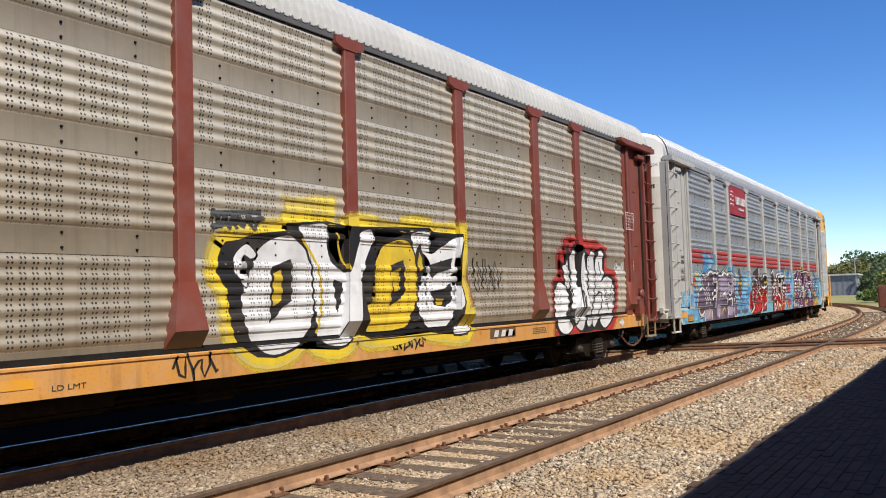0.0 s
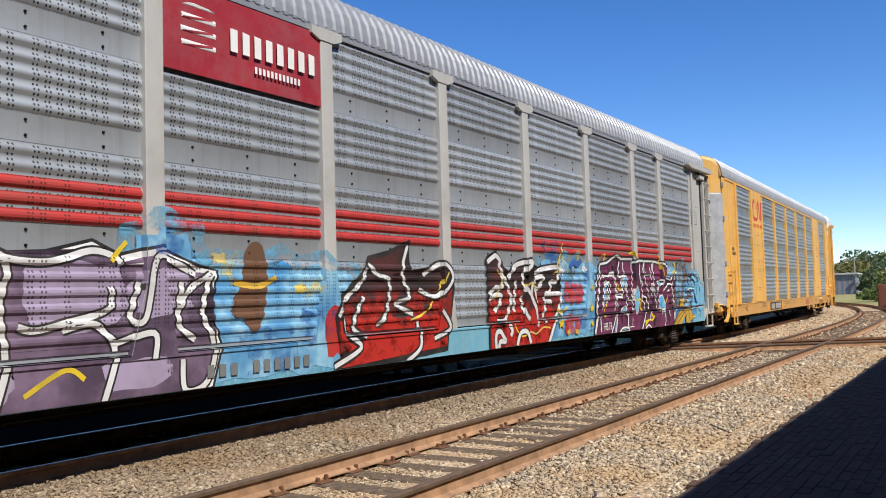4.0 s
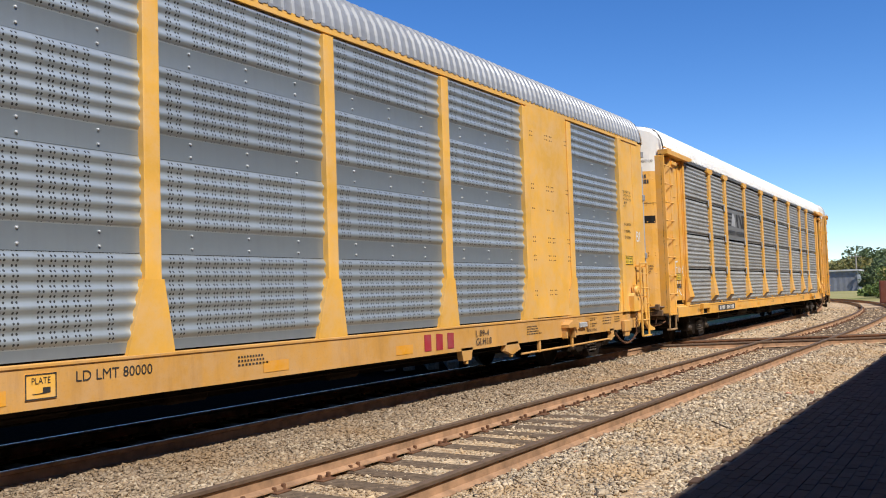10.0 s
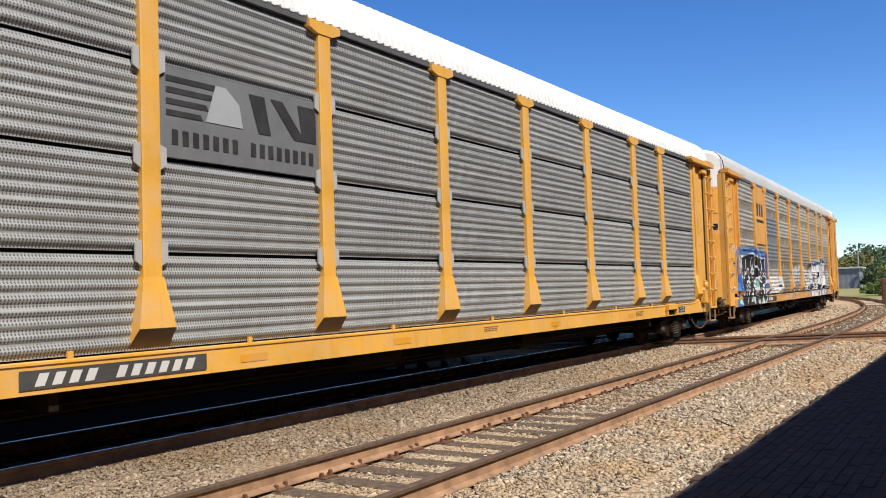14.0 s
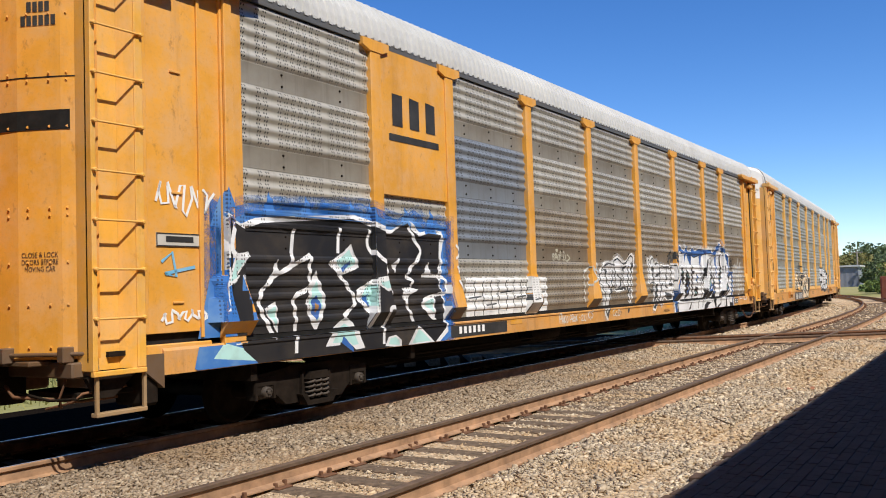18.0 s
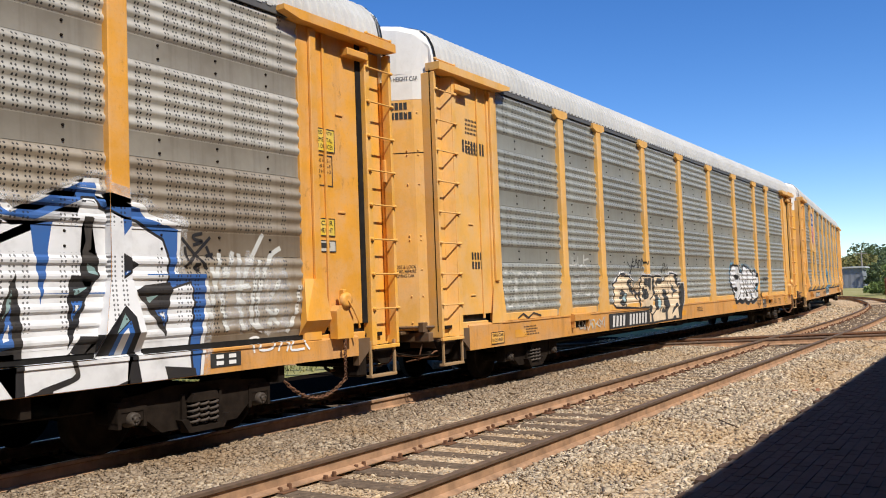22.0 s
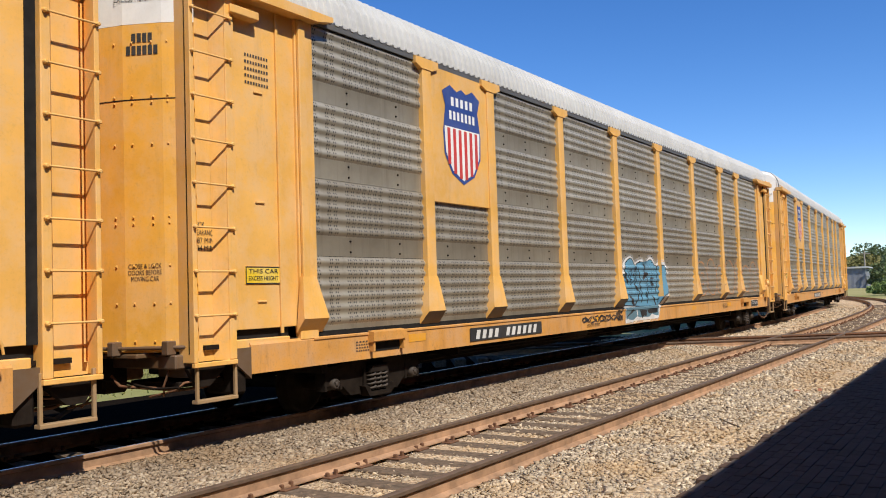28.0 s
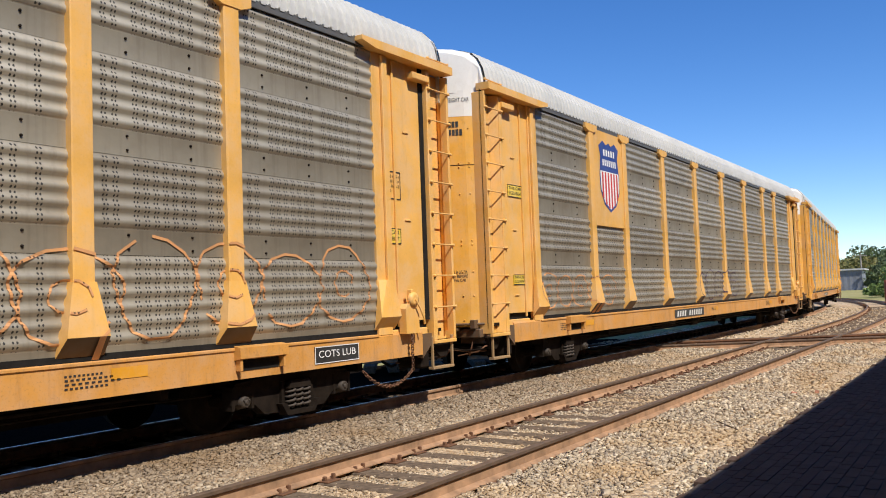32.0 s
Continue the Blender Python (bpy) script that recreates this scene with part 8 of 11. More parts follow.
eyes = [[(20.12, 1.63), (20.23, 1.48), (20.23, 1.28), (20.18, 1.06), (20.1, 1.0), (20.02, 1.13), (20.0, 1.36), (20.04, 1.54)], [(21.79, 1.34), (21.92, 1.39), (22.06, 1.24), (22.14, 1.07), (21.95, 0.96), (21.83, 1.11)], [(18.22, 1.52), (18.31, 1.7), (18.37, 1.69), (18.34, 1.57)], [(18.84, 0.88), (18.69, 0.63), (18.77, 0.64)], [(19.25, 1.12), (19.4, 1.16), (19.54, 1.1), (19.51, 1.03), (19.3, 1.03)], [(19.03, 0.63), (19.23, 0.68), (19.51, 0.67), (19.22, 0.64)], [(19.38, 1.82), (19.56, 1.83), (19.55, 1.59)], [(19.22, 1.79), (19.33, 1.79), (19.28, 1.59)], [(21.29, 1.62), (21.37, 1.62), (21.35, 1.5)], [(21.75, 1.73), (21.94, 1.75), (21.76, 1.61)]]
eyes += [[(18.22, 1.47), (18.3, 1.53), (18.33, 1.4), (18.25, 1.3)]]
gold = [[(18.1, 2.12), (18.29, 2.18), (18.36, 2.26), (18.32, 2.33), (18.17, 2.3)], [(19.83, 2.38), (20.07, 2.43), (20.25, 2.28)], [(20.02, 2.43), (20.12, 2.35)], [(21.89, 2.4), (21.95, 2.17), (22.12, 1.88)], [(18.9, 1.65), (19.0, 1.7), (19.08, 1.59), (19.23, 1.55)], [(20.05, 1.31), (20.37, 1.32), (20.28, 1.15), (20.49, 1.05)], [(20.67, 0.79), (20.96, 0.82), (21.27, 0.83), (21.2, 0.97)], [(21.07, 0.99), (21.33, 0.86)], [(18.23, 1.1), (18.29, 1.23), (18.35, 1.24)], [(18.1, 1.02), (18.21, 0.99)], [(22.29, 1.61), (22.32, 1.37), (22.05, 1.13)], [(23.17, 2.26), (23.24, 2.06), (22.91, 1.97)], [(22.67, 2.0), (22.83, 2.1)], [(20.67, 0.71), (20.9, 0.8)], [(21.14, 0.8), (21.38, 0.91)]]
gold += [[(24.5, 0.77), (24.75, 0.79)]]
mistm = [[(18.31, 2.09)], [(18.24, 1.83)], [(19.19, 1.98)], [(18.56, 2.03)], [(20.47, 1.39)], [(21.11, 2.01)], [(21.74, 1.98)], [(20.8, 1.46)], [(20.37, 1.92)], [(19.82, 1.68)], [(19.06, 1.01)], [(20.04, 0.81)], [(19.71, 0.96)], [(18.56, 1.45)], [(18.2, 0.95)], [(21.93, 1.61)]]
mistk = [[(18.63, 2.1)], [(18.99, 2.12)], [(18.56, 1.56)], [(19.02, 1.79)], [(20.97, 1.24)], [(20.48, 2.0)], [(21.21, 1.32)], [(19.72, 1.49)], [(22.22, 1.8)], [(19.35, 0.88)], [(18.37, 0.9)], [(22.64, 1.21)], [(21.58, 0.9)], [(20.82, 2.05)], [(22.4, 0.74)], [(18.98, 1.26)]]
mistl = [[(19.77, 2.03)], [(20.17, 2.0)], [(19.02, 1.83)], [(20.21, 1.8)], [(18.63, 1.83)], [(20.31, 1.67)], [(21.29, 1.8)], [(19.18, 0.93)]]
brown = [[(23.5, 2.19), (23.67, 2.06), (23.73, 1.69), (23.65, 1.27)], [(23.37, 2.16), (23.51, 2.3), (23.7, 2.23)], [(23.57, 2.17), (23.59, 1.75), (23.55, 1.33)], [(22.93, 1.35), (23.16, 1.14), (23.49, 1.05)], [(22.96, 1.25), (23.24, 1.16)], [(24.08, 1.34), (24.44, 1.3), (24.37, 1.07), (24.1, 1.12)], [(23.75, 1.85), (24.03, 1.83), (24.11, 1.64)], [(23.4, 1.85), (23.55, 1.8)]]
umber = [[(23.37, 2.06), (23.42, 2.27), (23.64, 2.32), (23.82, 2.07), (23.83, 1.64), (23.72, 1.27)], [(22.89, 1.62), (23.08, 1.29), (23.38, 1.33), (23.47, 1.59)], [(22.97, 1.55), (23.17, 1.44), (23.34, 1.48)], [(23.95, 1.85), (23.95, 2.12), (24.1, 2.23), (24.21, 2.07), (24.14, 1.88)], [(23.84, 1.9), (24.27, 1.88), (24.42, 1.63)], [(23.99, 1.58), (24.2, 1.46), (24.47, 1.52)], [(22.91, 1.15), (23.32, 1.07), (23.56, 1.16)], [(24.04, 1.37), (24.46, 1.31), (24.41, 1.08)], [(24.32, 1.97), (24.68, 1.94)], [(23.81, 1.27), (24.05, 1.19)], [(23.01, 1.42), (23.13, 1.37)], [(24.61, 1.91), (24.45, 1.75)]]
cloth = [[(22.78, 0.64), (23.32, 0.95), (23.8, 1.03), (23.87, 0.87), (23.43, 0.61)], [(23.8, 1.03), (24.31, 0.98), (24.47, 0.75), (24.15, 0.61), (23.87, 0.65)], [(23.46, 1.28), (23.81, 1.27), (23.82, 1.03), (23.49, 1.02)]]
fold = [[(22.85, 0.65), (23.23, 0.83), (23.76, 1.0)], [(23.1, 0.65), (23.44, 0.79), (23.78, 0.94)], [(23.85, 0.95), (23.93, 0.69)], [(24.12, 0.96), (24.2, 0.66)], [(22.77, 0.63), (23.32, 0.95), (23.8, 1.02), (24.32, 0.98), (24.47, 0.75), (24.17, 0.6), (23.87, 0.65)]]
sky = [[(24.61, 1.91), (25.01, 1.63), (25.1, 1.28)], [(24.72, 2.03), (25.34, 1.68), (25.62, 1.56)], [(24.7, 1.63), (24.88, 1.23), (25.3, 1.04)], [(25.02, 1.8), (25.2, 1.22)], [(25.35, 1.8), (25.54, 1.27), (25.88, 1.07)], [(24.01, 1.58), (24.3, 1.62), (24.6, 1.6)], [(24.29, 1.86), (24.38, 1.58)], [(24.57, 1.13), (25.19, 1.04)], [(25.44, 1.51), (25.77, 1.2)], [(24.81, 1.8), (24.84, 1.46)], [(25.65, 1.62), (25.67, 1.08)], [(24.89, 1.4), (25.43, 1.3)]]
pane = [[(22.64, 2.09), (23.16, 2.13), (23.36, 1.98), (22.75, 1.85), (22.43, 1.87)]]
rim = edge[0][:-1] + edge2[0][1:]
fill = rim + [(22.9, 0.62), (17.85, 0.62)]
p.lay([(fill, [tuple(range(len(fill)))])], S_MOTTLED, g, "fill")
p.lay([(pane[0], [(0, 1, 2, 3, 4)])], S_CLOUD, g, "tint")
rnd = random.Random(61)
for spots, mist, wide in ((mistm, D_MAGENTA, 0.34), (mistk, D_BLACK, 0.32), (mistl, D_LILAC, 0.22)):
    p.lay([blob(x - wide * rnd.uniform(0.6, 1.1), x + wide * rnd.uniform(0.6, 1.1), max(0.64, z - wide * 0.7), z + wide * 0.7, 300 + i, 22, 0.30) for i, ((x, z),) in enumerate(spots)], mist, g, "tint")
p.bars(curved(gold[:5] + gold[6:8], 0.045) + curved(gold[5:6] + gold[8:], 0.045), S_YELLOW, 0.0, g, name="splash")
veins += veins2
p.bars([(rim, 0.13)], S_BLACK, 0.0, g, name="outline")
p.bars(curved(veins, 0.078), S_BLACK, 0.0, g, name="inline")
p.lay([grown((v, [tuple(range(len(v)))]), 0.035) for v in eyes], S_WHITE, g, "counter")
p.bars(curved(veins, 0.042) + curved(thin, 0.018), S_WHITE, 0.0, g, name="inline")
p.bars([(rim, 0.052)], S_WHITE, 0.0, g, name="outline")
p.lay([(v, [tuple(range(len(v)))]) for v in eyes], S_SKY, g, "counter")
p.bars(curved(gold[5:6] + gold[3:4], 0.05), S_YELLOW, 0.0, g, name="splash")
# sketched head and yellow cloth
p.lay([blob(22.95, 23.45, 1.10, 1.62, 310, 24, 0.3), blob(23.35, 23.85, 1.25, 2.25, 311, 24, 0.2), blob(23.9, 24.4, 1.15, 1.7, 312, 24, 0.3), blob(23.85, 24.2, 1.7, 2.15, 313, 20, 0.3)], D_BROWN, g, "tint")
p.bars(curved(brown, 0.13), D_TAN, 0.0, g, name="sketch")
p.bars(curved(umber, 0.05), S_BROWN, 0.0, g, name="sketch")
p.lay([(v, [tuple(range(len(v)))]) for v in cloth], S_GOLD, g, "fill")
p.bars(curved(fold, 0.03), S_BROWN, 0.0, g, name="sketch")
p.bars(curved(sky, 0.085), S_SKY, 0.0, g, name="sketch")
p.bars(curved(shifted_lines(sky[:7], 0.09, -0.06), 0.03), S_TEAL, 0.0, g, name="sketch")
p.dx = -0.17
p.flat("HB.76", 18.25, 18.72, 0.70, 0.86, M_WHITE, "signature", y=-1.535)
p.row(7.2, 8.9, 0.72, 0.86, 10, M_GREY, "character_bars", "worn grey characters", gaps=(3,), y=-1.52)
p.sticker(1.5, 2.05, 0.68, 0.86, M_ORANGE, ["THIS CAR", "EXCESS HEIGHT"], M_BLACK, label="orange warning plate", y=-1.515)
p.bar(0.9, 1.42, 0.80, 0.94, M_ORANGE, "reflector", "orange reflective strip", y=-1.51)
p.sticker(24.33, 24.77, 0.68, 0.86, M_YELLOW, ["THIS CAR", "EXCESS HEIGHT"], M_BLACK, label="yellow warning plate", y=-1.515)
p.dx = 0.0
rnd = random.Random(5)
p.bars([([(24.95 + i * 0.055 + rnd.uniform(-0.03, 0.03), 0.95 + rnd.uniform(0, 0.2)), (24.93 + i * 0.055, 1.3), (24.95 + i * 0.055, 1.85 + rnd.uniform(-0.45, 0.12))], 0.085) for i in range(16)], M_SKY, name="graffiti", label="sky blue overspray on the end panel")
s = p.bar(6.52, 9.02, 3.98, 4.92, M_MAROON, "logo_panel", "dark red panel with a white emblem", y=SHEET - 0.055)
p.lay([blob(6.75, 7.25, 4.15, 4.75, 90, 24, 0.04)], M_WHITE, s, "emblem")
p.lay([([(6.78, z), (7.2, z + 0.06), (7.2, z + 0.09), (6.78, z + 0.03)], [(0, 1, 2, 3)]) for z in (4.25, 4.40, 4.55)], M_MAROON, s, "emblem_lines")
p.row(7.4, 8.9, 4.34, 4.60, 8, M_WHITE, "letter_bars", y=SHEET - 0.085, parent=s)
p.row(7.8, 8.6, 4.16, 4.24, 12, M_WHITE, "letter_bars", y=SHEET - 0.085, parent=s)
spec_box(p, 24.84, 3.76, SIZES)
p.bar(24.95, 25.18, 3.14, 3.29, M_WHITE, "paper", "small white card")
for i, t in enumerate(("DECK", "CLEARANCE", "A 89 MIN.", "B 94 MIN.")):
    p.flat(t, 24.92 if i else 25.0, 25.24 if i else 25.16, 2.57 - i * 0.085, 2.63 - i * 0.085, M_BLACK)
p.row(1.05, 1.35, 2.39, 2.47, 3, M_BLACK, "character_bars")
p.row(1.05, 1.50, 2.25, 2.35, 6, M_BLACK, "character_bars")
p.flat("HALF", 1.03, 1.35, 1.98, 2.12, M_BLACK, "tag")
p.flat("BAKED...", 1.03, 1.50, 1.78, 1.93, M_BLACK, "tag")
door_words(1, ["####", "#######"], 4.44, 0.10, M_BLACK)
door_words(1, ["EXCESS HEIGHT CAR"], 4.86, 0.07, M_BLACK, wide=0.62)
door_words(1, ["CLOSE & LOCK", "DOORS BEFORE", "MOVING CAR"], 1.98, 0.05, M_BLACK)

# third car: clean yellow
p = Paint(2)
p.dx = 0.05
y = SHEET - 0.052
arc = [(5.20 - 0.10, 4.62), (4.95, 4.62), (4.80, 4.55), (4.74, 4.40), (4.74, 4.20), (4.80, 4.05), (4.95, 3.98), (5.40, 3.98), (5.52, 4.06), (5.54, 4.22), (5.54, 4.45), (5.60, 4.58), (5.72, 4.62), (5.82, 4.54), (5.95, 4.10), (6.05, 4.02),
       (6.17, 4.08), (6.20, 4.25), (6.20, 4.66)]
p.lay([ring(arc, 0.135)], M_CNRED, name="logo", label="red flowing line emblem")
p.row(4.72, 6.28, 3.70, 3.82, 9, M_CNRED, "letter_bars", "red lettering bars", y=y, gaps=(3, 6))
p.flat("28 INCH WHLS", 22.68, 23.2, 0.655, 0.715, M_BLACK)
for x, z, w, k in ((22.58, 0.80, 0.62, 12), (22.58, 0.755, 0.5, 10), (22.83, 0.92, 0.37, 8), (22.83, 0.88, 0.3, 7), (23.52, 0.90, 0.5, 9), (23.52, 0.84, 0.45, 8), (23.52, 0.78, 0.45, 8), (24.19, 0.90, 0.3, 6), (24.19, 0.85, 0.3, 6), (24.19, 0.80, 0.3, 6)):
    p.row(x, x + w, z, z + 0.022, k * 2, M_BLACK, "small_lettering", gaps=(3, 8, 13))
car_plate(p, 7.38, 9.85, 0.66, 0.95, 11)
p.flat("SPECIAL NO. 24", 5.85, 6.5, 0.90, 0.96, M_BLACK)
p.flat("BRAKE BEAM REQUIRED", 5.78, 6.6, 0.81, 0.87, M_BLACK)
p.flat("LD LMT 80000", 11.0, 11.85, 0.82, 0.92, M_BLACK)
p.flat("A-END", 0.98, 1.24, 0.78, 0.86, M_BLACK, y=-1.51)
p.sticker(10.5, 10.8, 0.70, 0.93, YEL_BRIGHT, ["PLATE", "J"], M_BLACK, "plate_mark")
reflectors(p, (6.83, 9.91, 13.4, 16.0, 2.6), 0.68)
p.flat("L 89-4", 18.2, 18.62, 0.82, 0.92, M_BLACK, y=-1.51)
p.flat("GLH18", 18.2, 18.70, 0.68, 0.79, M_BLACK, y=-1.51)
p.row(16.65, 17.6, 0.68, 0.93, 3, M_MAROON, "letter_bars", "dark red lettering bars")
p.row(1.15, 1.46, 2.74, 2.84, 3, M_BLACK, "character_bars")
p.row(1.15, 1.62, 2.60, 2.70, 6, M_BLACK, "character_bars")
p.sticker(1.14, 1.58, 1.38, 1.57, M_YELLOW, ["THIS CAR", "EXCESS HEIGHT"], M_BLACK, label="yellow warning sticker")
for i, t in enumerate(SIZES):
    p.flat(t, 24.98, 24.98 + 0.037 * len(t), 3.72 - i * 0.085, 3.78 - i * 0.085, M_BLACK, y=-1.503)
p.flat("AAR DECK CLEARANCE", 24.82, 25.46, 2.97, 3.03, M_BLACK, y=-1.503)
p.flat("A  90 1/8 MIN", 24.84, 25.4, 2.80, 2.87, M_BLACK, y=-1.503)
p.flat("B  94 7/16 MIN", 24.84, 25.4, 2.66, 2.73, M_BLACK, y=-1.503)
p.flat("BI", 25.78, 26.02, 2.62, 2.86, M_WHITE, y=-1.503)
p.sticker(24.99, 25.46, 2.07, 2.27, M_YELLOW, ["THIS CAR", "EXCESS HEIGHT"], M_BLACK, label="yellow warning sticker", y=-1.503)
common_marks(p, 30)
door_words(2, ["####", "######"], 4.42, 0.11, M_BLACK)
door_words(2, ["EXCESS", "HEIGHT", "CAR"], 4.90, 0.08, M_BLACK)
door_words(2, ["LOWER", "AND LOCK", "HINGED", "DECKS", "CLOSE", "AND LOCK", "DOORS", "BEFORE", "MOVING", "CAR"], 2.92, 0.05, M_BLACK)

# fourth car: slotted grey sides
p = Paint(3)
s = p.bar(6.53, 9.0, 3.0, 3.96, M_GREY, "logo_panel", "grey panel with a dark emblem", y=SHEET - 0.03)
dark = M_BLACK
p.plate_mesh([(6.62, 3.80), (7.35, 3.80), (7.30, 3.86), (6.62, 3.86), (6.62, 3.68), (7.28, 3.68), (7.24, 3.74), (6.62, 3.74), (6.62, 3.56), (7.2, 3.56), (7.16, 3.62), (6.62, 3.62), (6.62, 3.44), (7.12, 3.44), (7.08, 3.50), (6.62, 3.50)],
             [(0, 1, 2, 3), (4, 5, 6, 7), (8, 9, 10, 11), (12, 13, 14, 15)], dark, "emblem", "", SHEET - 0.036, s)
p.plate_mesh([(7.95, 3.42), (8.15, 3.42), (8.05, 3.86), (7.80, 3.86), (8.15, 3.86), (8.55, 3.42), (8.75, 3.42), (8.35, 3.86), (8.7, 3.42), (8.95, 3.42), (8.95, 3.86), (8.62, 3.86)], [(0, 1, 2, 3), (4, 5, 6, 7), (8, 9, 10, 11)], dark, "emblem", "",
             SHEET - 0.037, s)
p.plate_mesh([(7.15, 3.44), (7.7, 3.44), (7.65, 3.70), (7.45, 3.86), (7.3, 3.86)], [(0, 1, 2, 3, 4)], spray("silver", (0.36, 0.37, 0.38), False), "emblem", "", SHEET - 0.037, s)
p.row(6.66, 8.92, 3.14, 3.30, 16, dark, "letter_bars", "", SHEET - 0.036, s, gaps=(7,))
car_plate(p, 5.0, 7.1, 0.68, 0.93, 11, ground=M_SMOKE)
p.bars([([(0.90, 2.18), (1.12, 2.20)], 0.035), ([(0.92, 2.18), (0.90, 1.85)], 0.035), ([(0.90, 2.02), (1.06, 2.04)], 0.03), ([(1.14, 2.06), (1.16, 1.92), (1.24, 1.90), (1.28, 2.06)], 0.03), ([(1.42, 2.06), (1.32, 1.98), (1.42, 1.86)], 0.03),
        ([(1.46, 2.12), (1.46, 1.80)], 0.03), ([(1.60, 2.08), (1.48, 1.96), (1.60, 1.82)], 0.03), ([(1.0, 1.75), (0.98, 1.30)], 0.035), ([(1.0, 1.74), (1.25, 1.72), (1.24, 1.52), (1.02, 1.50), (1.3, 1.32), (1.5, 1.30)], 0.035)], M_WHITE, label="loose white spray scrawl")
p.sticker(0.95, 1.36, 1.70, 1.88, M_YELLOW, ["THIS CAR", "EXCESS HEIGHT"], M_BLACK, label="yellow warning sticker")
p.row(0.97, 1.36, 1.48, 1.61, 7, M_BLACK, "character_bars", "worn black characters")
spec_box(p, 24.85, 3.35, SIZES)
p.sticker(24.90, 25.28, 2.09, 2.28, M_YELLOW, ["THIS CAR", "EXCESS HEIGHT"], M_BLACK, label="yellow warning sticker")
p.sticker(23.15, 23.66, 0.68, 0.94, M_BLACK, ["COTS", "LUB"], M_WHITE, label="black service panel")
reflectors(p, (3.2, 7.6, 10.5, 15.5, 19.5), 0.72)
common_marks(p, 40)
door_words(3, ["####", "######"], 4.42, 0.10, M_BLACK)
door_words(3, ["EXCESS HEIGHT CAR"], 4.80, 0.07, M_BLACK, wide=0.62)
door_words(3, ["CLOSE AND LOCK", "DOORS BEFORE", "MOVING CAR"], 2.10, 0.05, M_BLACK)

# fifth car: black and white lettering, tags along the foot
p = Paint(4)
y = SHEET - 0.052
p.row(4.80, 6.08, 3.88, 4.34, 3, M_BLACK, "letter_bars", "heavy black lettering bars", y)
p.bar(4.80, 6.08, 3.66, 3.76, M_BLACK, "underline", "black bar", y=y)
dark = [(1.74, 2.40), (2.0, 2.28), (2.25, 2.36), (2.44, 2.38), (2.82, 2.24), (3.07, 2.38), (3.4, 2.26), (3.70, 2.36), (3.96, 2.50), (4.35, 2.42), (4.76, 2.32), (5.0, 2.40), (5.21, 2.50), (5.5, 2.32), (5.78, 2.38), (6.10, 2.36), (6.06, 1.95), (5.98, 1.7), (6.12, 1.35), (6.16, 0.95), (5.7, 0.66), (2.3, 0.66), (1.95, 0.92), (1.80, 1.2), (1.72, 1.55), (1.90, 1.95), (1.74, 2.1)]
p.lay([outline_of(dark, 0.30)], D_BLUE_THIN, name="overspray", label="thin blue overspray")
p.lay([outline_of(dark, 0.22)], D_BLUE, name="overspray", label="blue overspray")
g = p.lay([outline_of(dark, 0.13)] + [([(x - 0.2, 2.3), (x, 2.74), (x + 0.2, 2.3)], [(0, 1, 2)]) for x in (1.72, 2.42, 3.07, 3.95, 4.36, 5.2, 5.85)] + [([(1.24, 0.78), (1.50, 1.72), (1.85, 1.9), (2.3, 0.68), (1.4, 0.68)], [(0, 1, 2, 3, 4)])], S_COBALT, label="black wildstyle letters outlined in white and blue")
p.lay([outline_of(dark, 0.06), ([(1.36, 0.84), (1.55, 1.30), (1.80, 1.5), (2.3, 0.74), (1.5, 0.74)], [(0, 1, 2, 3, 4)])], S_WHITE, g, "outline")
p.lay([([(1.50, 0.86), (1.66, 1.02), (1.95, 0.94), (2.2, 0.78)], [(0, 1, 2, 3)])], S_TEAL, g, "fill")
p.lay([outline_of(dark, 0.0)], S_BLACK, g, "fill")
def shrunk(v, k):
    cx, cz = sum(q[0] for q in v) / len(v), sum(q[1] for q in v) / len(v)
    return [(cx + (x - cx) * k, cz + (z - cz) * k) for x, z in v], [tuple(range(len(v)))]


core_lines = [[(1.81, 2.34), (1.75, 2.07), (1.84, 1.98), (2.08, 2.00)], [(2.83, 2.32), (2.80, 2.10), (2.77, 1.89)], [(3.13, 2.01), (2.68, 1.83), (2.42, 1.71), (2.21, 1.44), (2.47, 1.02)], [(3.13, 2.00), (3.09, 1.82), (3.06, 1.60), (2.80, 1.49), (2.82, 1.24), (2.80, 0.82)], [(3.69, 2.37), (3.67, 2.04)], [(3.47, 1.93), (3.69, 1.74), (3.95, 1.46), (3.91, 1.34), (3.72, 1.22)], [(4.32, 2.37), (4.30, 2.15), (4.48, 2.00), (4.69, 1.89), (4.65, 1.72), (4.47, 1.69)], [(4.43, 1.69), (4.18, 1.60), (4.02, 1.48), (4.33, 1.23)], [(4.76, 1.59), (4.80, 1.33), (4.62, 1.30), (4.58, 1.19), (4.56, 0.81)], [(4.80, 1.30), (4.82, 1.20)]]
core_lines += [[(5.25, 2.45), (5.38, 2.29), (5.57, 2.09), (5.27, 1.85), (5.17, 1.73), (5.30, 1.68), (5.26, 1.60)], [(5.07, 1.52), (5.16, 1.32), (5.34, 1.06)], [(5.56, 1.75), (6.13, 1.71), (6.20, 1.49), (5.96, 1.46), (5.55, 1.34), (5.93, 1.06)], [(6.18, 2.32), (6.09, 2.03), (5.99, 1.73)]]
